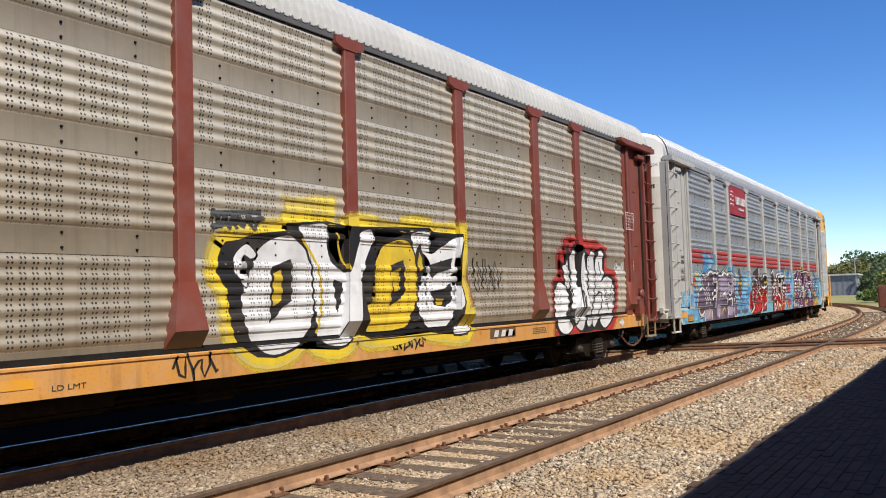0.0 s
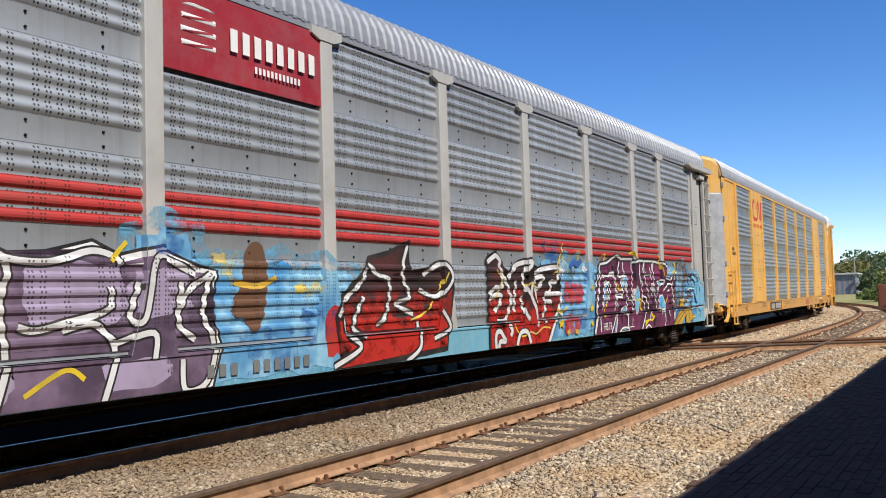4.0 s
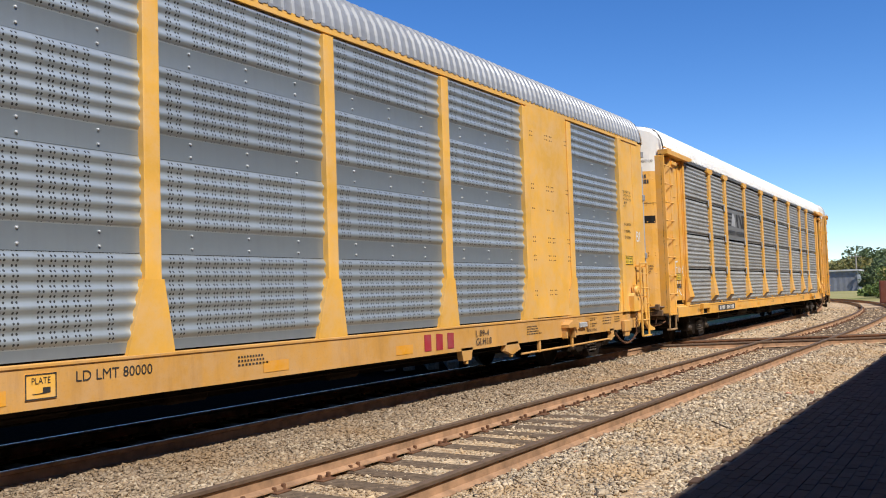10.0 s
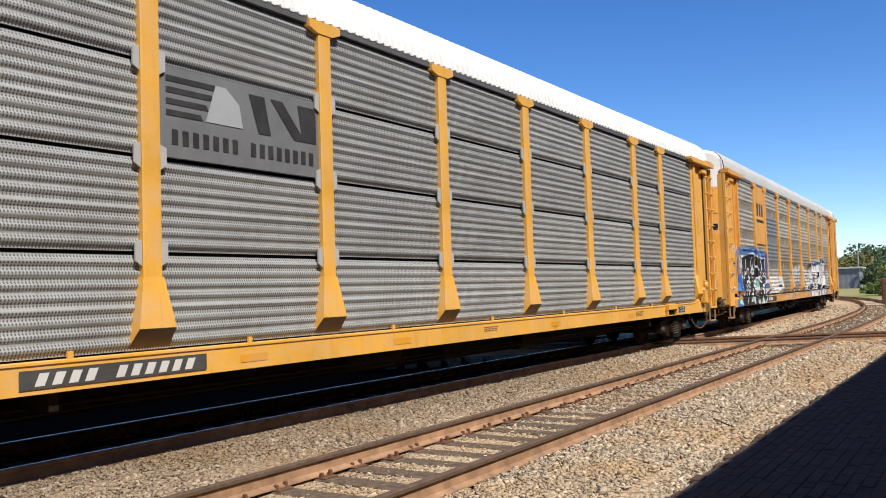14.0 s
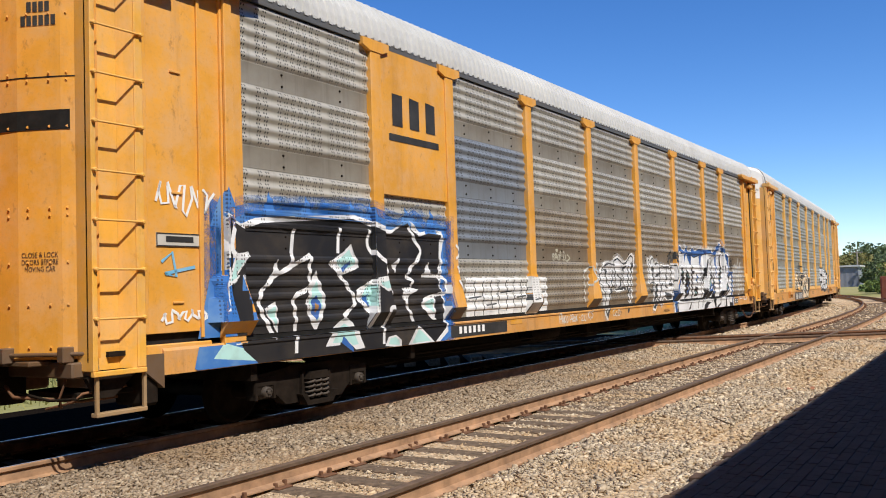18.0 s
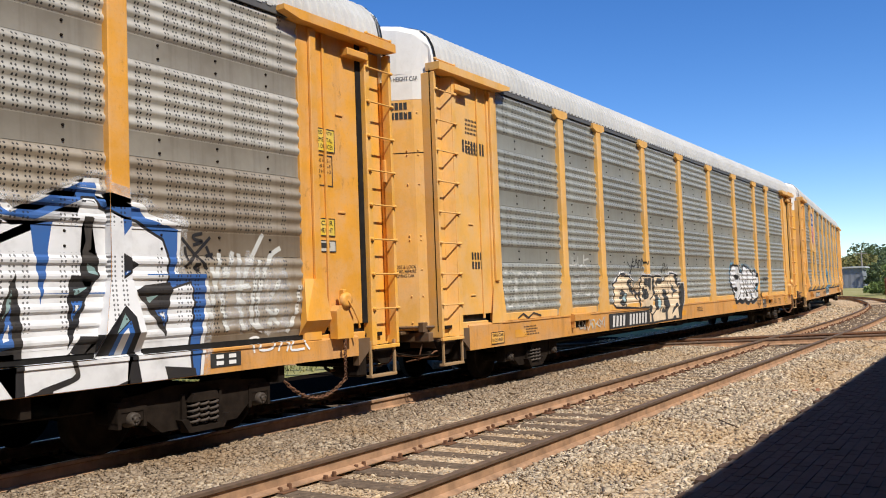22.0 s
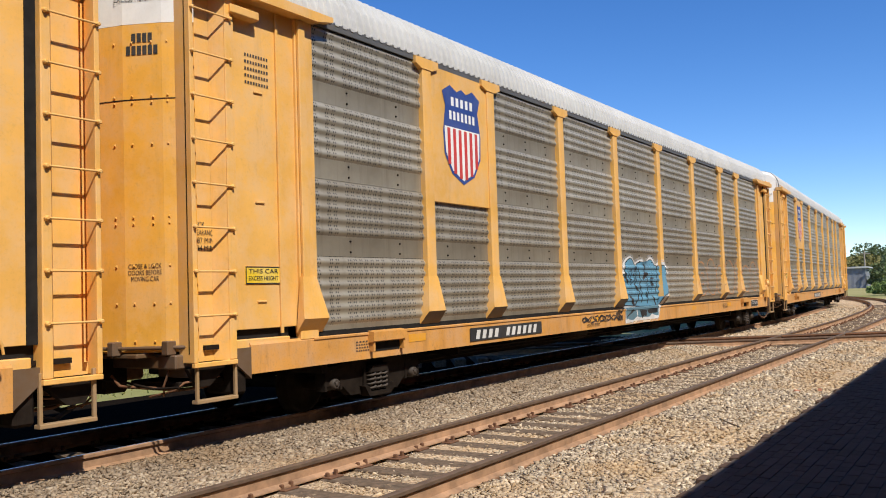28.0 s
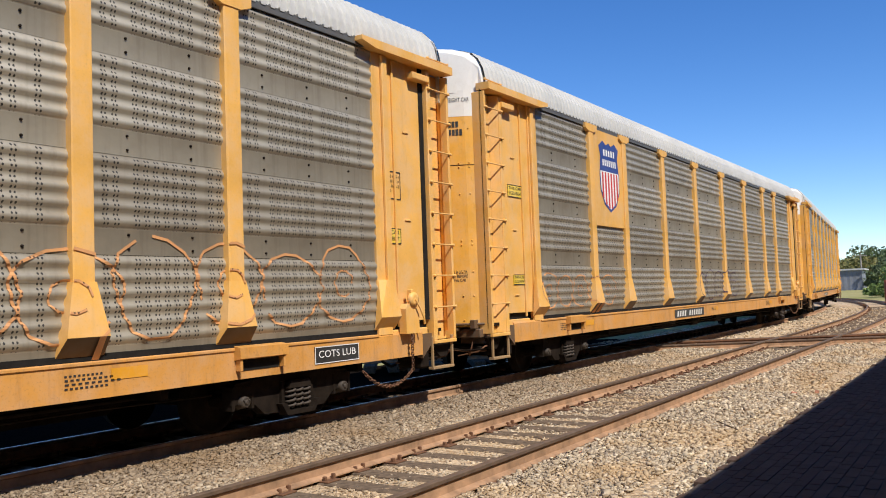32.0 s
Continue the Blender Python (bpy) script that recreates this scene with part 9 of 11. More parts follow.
core_white = [[(3.20, 1.82), (3.30, 1.64), (3.39, 1.45), (3.34, 1.28), (3.20, 1.05), (3.07, 1.21), (3.01, 1.40), (3.09, 1.62)], [(3.47, 1.93), (3.77, 2.05), (3.95, 2.17), (4.00, 1.99), (4.09, 1.86), (3.69, 1.75)], [(4.02, 1.50), (4.22, 1.66), (4.43, 1.71), (4.34, 1.57), (4.30, 1.38), (4.36, 1.25), (4.25, 1.29)], [(4.40, 1.72), (4.68, 1.75), (4.74, 1.56), (4.59, 1.53), (4.42, 1.61)], [(4.82, 1.91), (5.03, 2.01), (4.87, 1.78)], [(5.56, 1.73), (5.74, 1.95), (5.79, 1.75)], [(5.50, 1.35), (5.88, 1.48), (5.90, 1.12)], [(5.05, 1.57), (5.26, 1.58), (5.46, 1.54), (5.26, 1.48), (5.16, 1.35)], [(3.34, 0.86), (3.50, 1.07), (3.76, 1.22), (3.94, 1.13), (4.14, 0.79), (3.95, 0.78), (3.66, 0.98), (3.62, 0.86)]]
core_white += [[(4.59, 0.78), (4.67, 0.90), (4.85, 0.92), (4.98, 0.84), (4.98, 0.74)], [(5.12, 0.73), (5.39, 1.02), (5.51, 0.97), (5.85, 0.74)], [(2.53, 1.95), (2.54, 1.81), (2.39, 1.73)], [(2.28, 1.37), (2.49, 1.45), (2.53, 1.06)], [(1.80, 1.98), (2.08, 1.99), (1.79, 1.68), (1.65, 1.62)]]
core_blue = [[(3.19, 1.51), (3.29, 1.42), (3.27, 1.28), (3.19, 1.20), (3.11, 1.29), (3.11, 1.43)], [(3.70, 1.84), (3.86, 1.94), (3.90, 1.90), (3.71, 1.79)], [(4.12, 1.45), (4.23, 1.51), (4.25, 1.32)], [(3.65, 0.89), (3.70, 0.97), (3.89, 0.81), (3.91, 0.74)]]
post_tag = [[(6.43, 2.22), (6.55, 2.11), (6.43, 2.00)], [(6.46, 1.89), (6.59, 1.78), (6.54, 2.00)], [(6.48, 1.67), (6.61, 1.52), (6.52, 1.63)]]
p.lay([solid(v) for v in core_white], S_WHITE, g, "counter")
p.lay([shrunk(v, 0.66) for v in core_white[:4] + core_white[6:7] + core_white[8:11] + core_white[12:]], S_TEAL, g, "counter")
p.lay([solid(v) for v in core_blue], S_BLUE, g, "counter")
p.lay([shrunk(core_blue[0], 0.4)], S_RUST, g, "counter")
p.bars(curved(core_lines, 0.058), S_WHITE, 0.0, g, name="inline")
p.bars(curved(post_tag, 0.045), M_WHITE, label="dripping white tag on the post")
p.level = 1
blocks = [(6.82, 7.36), (7.38, 7.88), (7.90, 8.42), (8.44, 8.92), (8.94, 9.30), (9.34, 9.74)]
g = p.lay([([(a, 1.07), (b, 1.05), (b + 0.01, 1.70), (a - 0.02, 1.73)], [(0, 1, 2, 3)]) for a, b in blocks], S_MIST, label="blocky white rolled letters")
p.bars([([(x, 1.09 + 0.05 * (i % 3)), (x + 0.02 * (-1) ** i, 1.4), (x, 1.66)], 0.028) for i, x in enumerate((7.08, 7.37, 7.62, 7.89, 8.15, 8.43, 8.70, 8.93, 9.32))] + [([(a + 0.06, z), (b - 0.06, z + 0.02)], 0.024) for (a, b), z in zip(blocks, (1.38, 1.25, 1.45, 1.36, 1.30, 1.42))], S_PLATE, 0.0, g, name="inline")
p.level = 1
puff = [[(12.25, 1.73), (12.35, 1.82), (12.55, 1.97), (12.81, 2.02), (13.14, 1.98), (13.2, 2.08), (13.43, 2.14), (13.64, 2.07), (13.73, 2.01), (13.98, 2.04), (14.19, 2.17), (14.32, 2.22), (14.46, 2.18), (14.42, 2.05), (14.24, 1.8), (14.15, 1.2), (14.08, 1.11), (13.98, 1.16), (13.96, 1.46), (13.65, 1.43), (13.21, 1.4), (13.07, 1.52), (12.9, 1.33), (12.82, 1.3), (12.79, 1.07), (12.62, 0.77), (12.52, 0.89), (12.58, 1.27), (12.39, 1.5), (12.27, 1.56)]]
puff += [[(15.38, 2.14), (15.47, 2.11), (15.52, 2.02), (15.6, 2.14), (15.74, 2.18), (15.84, 2.09), (15.82, 2.01), (16.05, 2.06), (16.18, 2.03), (16.18, 1.88), (16.35, 1.99), (16.5, 1.95), (16.92, 1.96), (17.0, 1.89), (17.14, 2.0), (17.46, 2.0), (17.58, 1.84), (17.55, 1.68), (17.31, 1.54), (17.26, 1.29), (17.12, 1.11), (16.81, 1.08), (16.53, 1.19), (16.37, 1.13), (16.18, 0.96), (16.14, 1.05), (15.96, 1.12), (15.86, 1.04), (15.7, 0.88), (15.57, 0.89), (15.69, 1.08), (15.88, 1.45), (15.73, 1.55), (15.37, 1.53)]]
shade = [[(12.55, 1.88), (12.76, 1.88), (12.7, 1.8), (12.57, 1.74)], [(13.05, 1.76), (13.13, 1.72), (12.96, 1.49), (12.85, 1.31), (12.62, 1.61), (12.8, 1.53)], [(13.11, 1.8), (13.3, 1.78), (13.27, 1.52), (13.13, 1.56)], [(13.3, 1.76), (13.54, 1.86), (13.6, 1.72), (13.5, 1.64), (13.71, 1.51), (13.97, 1.55), (13.9, 1.42), (13.24, 1.44)], [(13.67, 1.93), (13.92, 1.97), (13.85, 1.89), (13.6, 1.8)], [(14.18, 2.02), (14.32, 2.07), (14.24, 1.8), (14.13, 1.67)], [(12.55, 0.89), (12.78, 1.03), (12.67, 0.8)], [(13.99, 1.44), (14.09, 1.46), (14.05, 1.16)], [(13.85, 0.98), (13.98, 0.98), (13.91, 0.87), (13.85, 0.87)]]
shade2 = [[(15.75, 1.71), (15.87, 1.7), (16.23, 1.87), (16.27, 1.82), (16.05, 1.77), (16.12, 1.69), (15.87, 1.67)], [(15.87, 1.55), (16.04, 1.56), (15.97, 1.22), (15.79, 1.04), (15.72, 1.05)], [(16.3, 1.57), (16.42, 1.56), (16.22, 1.27), (16.09, 1.05), (16.04, 1.09), (16.19, 1.34)], [(16.7, 1.76), (16.76, 1.73), (16.72, 1.56), (16.66, 1.59)], [(16.82, 1.55), (17.17, 1.51), (17.17, 1.43), (16.78, 1.48)], [(15.66, 1.05), (15.89, 1.07), (15.7, 0.9), (15.6, 0.91)], [(16.53, 1.32), (17.08, 1.26), (17.1, 1.11), (16.81, 1.1), (16.53, 1.22)], [(16.96, 1.76), (17.0, 1.66), (16.93, 1.62)], [(15.57, 1.86), (15.67, 1.93), (15.87, 1.9), (15.63, 1.77)]]
shade2 += [[(15.37, 1.44), (15.63, 1.37), (15.56, 1.28), (15.37, 1.38)]]
scrawl = [[(10.22, 0.81), (10.22, 0.99), (10.3, 0.98), (10.3, 0.9), (10.23, 0.9)], [(10.31, 0.8), (10.36, 0.96), (10.4, 0.79)], [(10.32, 0.86), (10.4, 0.85)], [(10.43, 0.95), (10.43, 0.8)], [(10.5, 0.96), (10.44, 0.87), (10.51, 0.81)], [(10.54, 0.91), (10.58, 0.94), (10.6, 0.86), (10.56, 0.82), (10.53, 0.87), (10.54, 0.91)], [(10.69, 0.8), (10.69, 0.94), (10.76, 0.94), (10.76, 0.88), (10.69, 0.87)], [(10.79, 0.81), (10.79, 0.95), (10.86, 0.94), (10.85, 0.88), (10.8, 0.88), (10.87, 0.81)], [(10.9, 0.92), (10.88, 0.85), (10.94, 0.82), (10.95, 0.9), (10.9, 0.92)], [(10.98, 0.97), (10.98, 0.82)], [(11.04, 0.96), (10.99, 0.88), (11.06, 0.83)], [(11.13, 0.89), (11.18, 0.89)]]
scrawl += [[(11.23, 0.91), (11.31, 0.94), (11.32, 0.89), (11.24, 0.83), (11.35, 0.82)], [(11.39, 0.93), (11.39, 0.83), (11.46, 0.82), (11.47, 0.94)], [(11.59, 1.0), (11.56, 0.83)], [(11.68, 0.99), (11.59, 0.92), (11.7, 0.82)], [(11.84, 1.0), (11.75, 0.97), (11.84, 0.91), (11.77, 0.85), (11.7, 0.89)], [(13.06, 0.99), (12.94, 0.94), (12.97, 0.85), (13.07, 0.87), (13.05, 0.92)], [(13.12, 0.93), (13.09, 0.85), (13.17, 0.85), (13.17, 0.93), (13.12, 0.93)], [(13.25, 0.98), (13.25, 0.84), (13.34, 0.87), (13.35, 0.95), (13.25, 0.98)]]
cream = [[(10.08, 2.16), (10.11, 2.02), (10.16, 2.07), (10.13, 2.1), (10.17, 2.13), (10.11, 2.16)], [(10.19, 2.03), (10.24, 2.17), (10.29, 2.04)], [(10.2, 2.09), (10.28, 2.09)], [(10.36, 2.15), (10.31, 2.09), (10.36, 2.03)], [(10.39, 2.2), (10.39, 2.03)], [(10.46, 2.21), (10.46, 2.05)], [(10.39, 2.12), (10.46, 2.13)], [(10.51, 2.16), (10.52, 2.05)], [(10.56, 2.18), (10.61, 2.21), (10.61, 2.15), (10.55, 2.04), (10.63, 2.05)], [(10.69, 2.15), (10.69, 2.02), (10.87, 2.08), (10.74, 2.15)], [(10.23, 2.23), (10.31, 2.24), (10.3, 2.2), (10.23, 2.23)]]
wisp = [[(11.47, 1.8), (11.79, 1.91)], [(11.49, 1.78), (11.52, 1.56), (11.5, 1.18)], [(11.72, 1.78), (11.7, 1.55), (11.78, 1.55)], [(11.84, 1.93), (11.97, 1.84), (12.04, 2.0)], [(11.83, 1.87), (12.01, 1.69), (11.96, 1.62), (11.78, 1.59)], [(12.11, 1.97), (12.18, 1.97), (12.19, 1.18)]]

stems = [[(12.62, 1.85), (12.7, 1.6), (12.85, 1.45)], [(13.05, 1.85), (13.0, 1.55), (12.85, 1.3)], [(13.2, 1.9), (13.2, 1.45)], [(13.35, 1.75), (13.55, 1.6), (13.4, 1.45), (13.65, 1.42)], [(13.72, 1.9), (13.68, 1.5), (13.85, 1.4)], [(14.0, 1.95), (13.95, 1.3)]]
for v in puff:
    w = (v, [tuple(range(len(v)))])
    p.level = 1
    p.lay([grown(w, 0.10)], D_WHITE, name="overspray", label="thin white overspray")
    g = p.lay([w], S_WHITE, label="white letters with dark shadow")
    p.bars([(v + v[:1], 0.075)], S_MIST, 0.0, g, name="outline")
    inner = shrunk(v, 0.94)[0]
    p.bars([(inner + inner[:1], 0.04)], S_PLATE, 0.0, g, name="outline")
    p.lay([shrunk(q, 0.85) for q in shade[:1] + shade[4:] + shade2 if min(c[0] for c in v) - 0.1 < q[0][0] < max(c[0] for c in v)], S_PLATE, g, "shadow")
    p.bars(curved(stems, 0.05), S_PLATE, 0.0, g, name="inline")
    stems = [[(15.6, 1.95), (15.7, 1.6), (15.6, 1.3)], [(16.2, 1.95), (16.15, 1.5)], [(16.75, 1.9), (16.6, 1.5), (16.8, 1.4)], [(17.1, 1.95), (17.05, 1.5)]]
p.level = 1
p.bars(curved(scrawl, 0.022), M_CHALK, label="chalky white tags on the sill")
p.bars(curved(cream, 0.026), S_CREAM, label="small cream tag")
p.bars(curved(wisp, 0.045), S_CHALK, label="thin white outline tag")
p.level = 1
left = [[(17.31, 0.75), (17.16, 1.15), (17.3, 1.25), (17.3, 1.41), (17.61, 1.65), (17.63, 2.31), (17.8, 2.54), (17.98, 2.46), (18.33, 2.36), (18.44, 2.53), (18.61, 2.36), (18.85, 2.11), (18.88, 2.37), (19.01, 2.48), (19.26, 2.39), (19.62, 2.42), (19.69, 2.46), (19.87, 2.34), (19.98, 2.44), (20.87, 2.47), (21.02, 2.35)]]
right = [[(21.04, 2.35), (21.38, 2.44), (21.64, 2.52), (21.71, 2.68), (21.87, 2.69), (21.87, 2.57), (21.95, 2.46), (22.36, 2.47), (22.44, 2.38), (22.85, 2.28), (22.84, 2.07), (22.78, 1.82), (23.2, 1.82), (23.19, 1.53), (23.1, 1.02), (23.06, 0.72)]]
inleft = [[(17.52, 0.73), (17.44, 1.09), (17.4, 1.26), (17.4, 1.39), (17.65, 1.61), (17.73, 1.64), (17.75, 2.3), (17.85, 2.38), (18.02, 2.3), (18.29, 2.27), (18.45, 2.34), (18.59, 2.17), (18.87, 1.96), (18.95, 2.26), (19.18, 2.2), (19.69, 2.27), (19.84, 2.21), (20.01, 2.31), (20.86, 2.34)]]
inright = [[(21.04, 2.25), (21.41, 2.29), (21.67, 2.35), (21.74, 2.53), (21.85, 2.53), (21.9, 2.44), (22.13, 2.35), (22.3, 2.33), (22.65, 2.16), (22.7, 2.03), (22.68, 1.65), (23.0, 1.72), (23.02, 1.53), (22.94, 1.03), (22.97, 0.73)]]
wedge = [[(18.28, 2.29), (18.35, 2.07), (18.48, 2.37)], [(19.67, 2.29), (19.73, 1.84), (19.9, 2.3)]]
wedge2 = [[(21.22, 2.26), (21.3, 1.54), (21.43, 2.3)], [(22.12, 2.35), (22.13, 2.19), (22.26, 2.34)]]
dark = [[(17.64, 1.79), (17.77, 1.68), (17.87, 1.6), (17.98, 1.68), (18.01, 1.92), (18.09, 1.94), (18.19, 1.72), (18.05, 1.44), (17.86, 1.15), (17.76, 1.26), (17.72, 1.53), (17.64, 1.65)], [(18.39, 1.92), (18.66, 1.71), (18.64, 1.33), (18.49, 1.2), (18.14, 1.06), (18.21, 1.32), (18.41, 1.55), (18.41, 1.67)], [(18.86, 2.01), (18.96, 1.93), (18.94, 1.63), (18.86, 1.07), (18.77, 1.09), (18.82, 1.63)], [(18.89, 1.86), (19.12, 1.83), (19.01, 1.73)], [(19.36, 1.79), (19.46, 1.67), (19.34, 1.48), (19.24, 1.59)], [(19.12, 1.43), (19.39, 1.36), (19.33, 1.15), (19.0, 1.13)], [(20.22, 2.17), (20.43, 2.23), (20.25, 2.01), (19.93, 1.47), (19.89, 1.61)]]
dark += [[(20.42, 1.78), (20.45, 1.03), (19.84, 1.04), (20.07, 1.28)], [(20.69, 1.84), (20.91, 1.7), (20.75, 1.54)], [(17.26, 1.25), (17.62, 1.26), (17.62, 1.06), (17.21, 1.11), (17.16, 1.15)], [(17.32, 1.1), (17.47, 1.09), (17.53, 0.74), (17.38, 0.76)], [(18.72, 1.01), (18.37, 0.78), (18.56, 0.8)], [(19.93, 0.88), (20.16, 0.96), (20.64, 0.93), (20.31, 0.87), (20.15, 0.76), (19.85, 0.75)]]
dark2 = [[(21.06, 1.83), (21.12, 1.33), (21.12, 0.97), (21.13, 0.71), (21.04, 0.72), (21.05, 1.13), (20.77, 1.12)], [(21.74, 2.36), (21.83, 2.36), (21.8, 2.03), (21.88, 1.99), (21.89, 1.8), (21.78, 1.65), (21.69, 1.8), (21.73, 2.03), (21.77, 2.13)], [(21.59, 1.81), (21.84, 1.8), (21.72, 1.51), (21.6, 1.22), (21.56, 1.13), (21.56, 1.63)], [(21.68, 1.25), (21.94, 1.23), (22.11, 1.52), (22.22, 1.4), (22.27, 1.05), (22.35, 0.72), (22.17, 0.74), (22.23, 0.99), (22.18, 1.11), (21.71, 1.06), (21.58, 1.1)], [(22.12, 2.02), (22.35, 1.91), (22.12, 1.77)], [(22.3, 1.66), (22.42, 1.71), (22.73, 1.74), (22.75, 1.65), (22.69, 1.47), (22.65, 1.18), (22.53, 1.35)]]
dark2 += [[(22.62, 0.89), (23.01, 0.84), (23.04, 0.68), (22.67, 0.71)], [(21.11, 0.72), (21.29, 0.81), (21.58, 0.88), (21.63, 0.92), (21.64, 0.89), (21.4, 0.8), (21.38, 0.69)], [(21.85, 0.7), (22.21, 0.8), (22.18, 0.71)]]
blue = [[(17.81, 1.53), (17.96, 1.47), (17.86, 1.28)], [(18.47, 1.55), (18.58, 1.32), (18.36, 1.22)], [(19.36, 1.74), (19.42, 1.66), (19.34, 1.52), (19.28, 1.59)], [(20.38, 1.49), (20.42, 1.29), (20.07, 1.24)], [(17.34, 1.06), (17.41, 1.06), (17.45, 0.76), (17.41, 0.76)], [(17.31, 1.39), (17.39, 1.39), (17.39, 1.26), (17.31, 1.27)]]
blue2 = [[(21.01, 1.54), (21.04, 1.19), (20.88, 1.15)], [(21.6, 1.57), (21.72, 1.57), (21.6, 1.39)], [(22.15, 1.37), (22.19, 1.21), (21.91, 1.18)], [(22.13, 1.85), (22.2, 1.85), (22.13, 1.8)], [(22.53, 1.46), (22.69, 1.47), (22.64, 1.29)]]
teal = [[(17.69, 1.71), (17.91, 1.6), (17.83, 1.57)], [(19.1, 1.3), (19.26, 1.23), (19.07, 1.19)], [(20.36, 1.61), (20.41, 1.52), (20.05, 1.29)], [(18.47, 1.82), (18.6, 1.67), (18.53, 1.63)], [(18.0, 1.88), (18.06, 1.79), (18.0, 1.72)]]
teal2 = [[(21.02, 1.69), (21.03, 1.57), (20.94, 1.42)], [(21.61, 1.68), (21.77, 1.7), (21.62, 1.62)], [(22.09, 1.44), (22.13, 1.37), (21.98, 1.25)], [(22.43, 1.59), (22.58, 1.61), (22.45, 1.53)], [(21.76, 1.92), (21.85, 1.88), (21.87, 1.81), (21.78, 1.83)]]
ink = [[(19.77, 1.79), (19.72, 1.41), (19.77, 1.07), (19.7, 0.8)], [(19.87, 1.77), (19.91, 1.47), (20.0, 1.23)], [(20.94, 2.29), (20.75, 1.79), (20.71, 1.36), (20.75, 0.91)], [(19.37, 1.1), (19.29, 0.79)], [(17.74, 1.76), (17.76, 2.26)]]
ink2 = [[(21.56, 1.09), (21.64, 0.92), (21.58, 0.85), (21.14, 0.74)], [(21.82, 2.35), (21.8, 2.05)], [(20.78, 2.21), (20.86, 2.24)]]
chalk = [[(23.41, 2.05), (23.36, 1.8), (23.25, 1.39)], [(23.48, 1.91), (23.45, 1.69), (23.42, 1.52), (23.48, 1.2)], [(23.61, 2.07), (23.51, 1.84), (23.4, 1.56)], [(23.7, 2.05), (23.66, 1.69), (23.72, 1.19)], [(23.42, 1.65), (23.84, 1.69)], [(24.08, 2.28), (23.74, 1.76), (23.63, 1.44)], [(24.0, 1.98), (23.85, 1.33), (24.03, 1.17)], [(24.37, 2.13), (24.16, 1.99), (23.96, 1.54), (23.95, 1.18)], [(24.34, 1.76), (24.19, 1.57)], [(24.1, 1.43), (24.28, 1.23)], [(24.28, 1.42), (24.12, 1.23)], [(24.43, 1.13), (24.61, 1.41), (24.66, 1.68)], [(23.2, 1.56), (23.26, 1.32)], [(23.64, 1.55), (23.75, 1.47)], [(23.29, 1.9), (23.33, 1.7)]]
cross = [[(22.9, 2.2), (23.23, 1.87)], [(23.29, 2.22), (22.92, 1.89)], [(23.18, 2.26), (23.06, 2.23), (23.08, 2.19), (23.18, 2.17), (23.05, 2.13)], [(23.05, 1.92), (23.12, 1.92), (23.05, 1.89), (23.12, 1.85)], [(22.94, 2.11), (22.96, 1.96)], [(23.23, 2.12), (23.3, 1.98)], [(23.21, 2.01), (23.32, 2.04)]]
silltag = [[(23.87, 0.93), (23.83, 1.08), (23.97, 1.09), (23.95, 0.96), (24.15, 0.96), (24.18, 1.05)], [(24.25, 0.92), (24.31, 1.03), (24.42, 1.0), (24.39, 0.91)], [(24.5, 1.03), (24.47, 0.92), (24.7, 0.92)], [(24.68, 1.02), (24.79, 0.9)]]
smoky = [[(16.96, 2.03), (17.08, 2.35), (17.15, 2.05)], [(16.94, 2.15), (17.17, 2.18)], [(17.19, 2.24), (17.24, 2.09)], [(17.32, 2.09), (17.38, 2.33), (17.43, 2.07)], [(17.3, 2.17), (17.44, 2.19)], [(17.55, 2.37), (17.46, 2.25), (17.57, 2.23), (17.47, 2.14), (17.59, 2.06)]]
foot_line = [(23.06, 0.62), (17.34, 0.62)]
shape = left[0] + right[0] + foot_line
p.lay([outline_of(shape, 0.13)], D_WHITE, name="overspray", label="thin white overspray")
g = p.lay([outline_of(shape, 0.045)], S_MIST, label="large white letters outlined in blue and black")
p.lay([(shape, [tuple(range(len(shape)))])], S_ROYAL, g, "outline")
inner = inleft[0] + inright[0] + [(22.9, 0.62), (17.55, 0.62)]
p.bars([(inner[:-2], 0.06)], S_BLACK, 0.0, g, name="outline")
p.lay([(inner, [tuple(range(len(inner)))])], S_WHITE, g, "fill")
p.lay([blob(x, x + 0.55, z, z + 0.35, 400 + i, 20, 0.3) for i, (x, z) in enumerate([(18.1, 0.66), (19.0, 1.0), (20.1, 0.66), (21.2, 1.4), (22.2, 1.0), (22.6, 1.9), (19.2, 1.9)])], D_GREY, g, "tint")
p.lay([(v, [tuple(range(len(v)))]) for v in wedge + wedge2], S_ROYAL, g, "wedge")
p.bars(curved(ink + ink2, 0.045), S_BLACK, 0.0, g, name="inline")
for v in dark + dark2:
    p.lay([(v, [tuple(range(len(v)))])], S_BLACK, g, "shadow")
    p.level -= 1
p.level += 1
p.lay([(v, [tuple(range(len(v)))]) for v in blue + blue2], S_ROYAL, g, "counter")
p.lay([(v, [tuple(range(len(v)))]) for v in teal + teal2], S_SAGE, g, "counter")
p.lay([shrunk(v, 0.4) for v in blue + blue2], S_WHITE, g, "counter")
p.level = 1
p.bars(curved(chalk, 0.058), S_CHALK, label="pale grey tag")
p.lay([blob(23.3, 24.5, 1.15, 2.05, 420, 30, 0.25)], D_WHITE, name="overspray", label="thin white overspray")
p.bars(curved(cross, 0.035), S_BLACK, label="small black crossed tag")
p.bars(curved(smoky, 0.055), S_PLATE, label="smoky dark tag")
p.bar(23.22, 23.66, 0.71, 0.96, M_BLACK, "placard", "black plate with white characters on the sill")
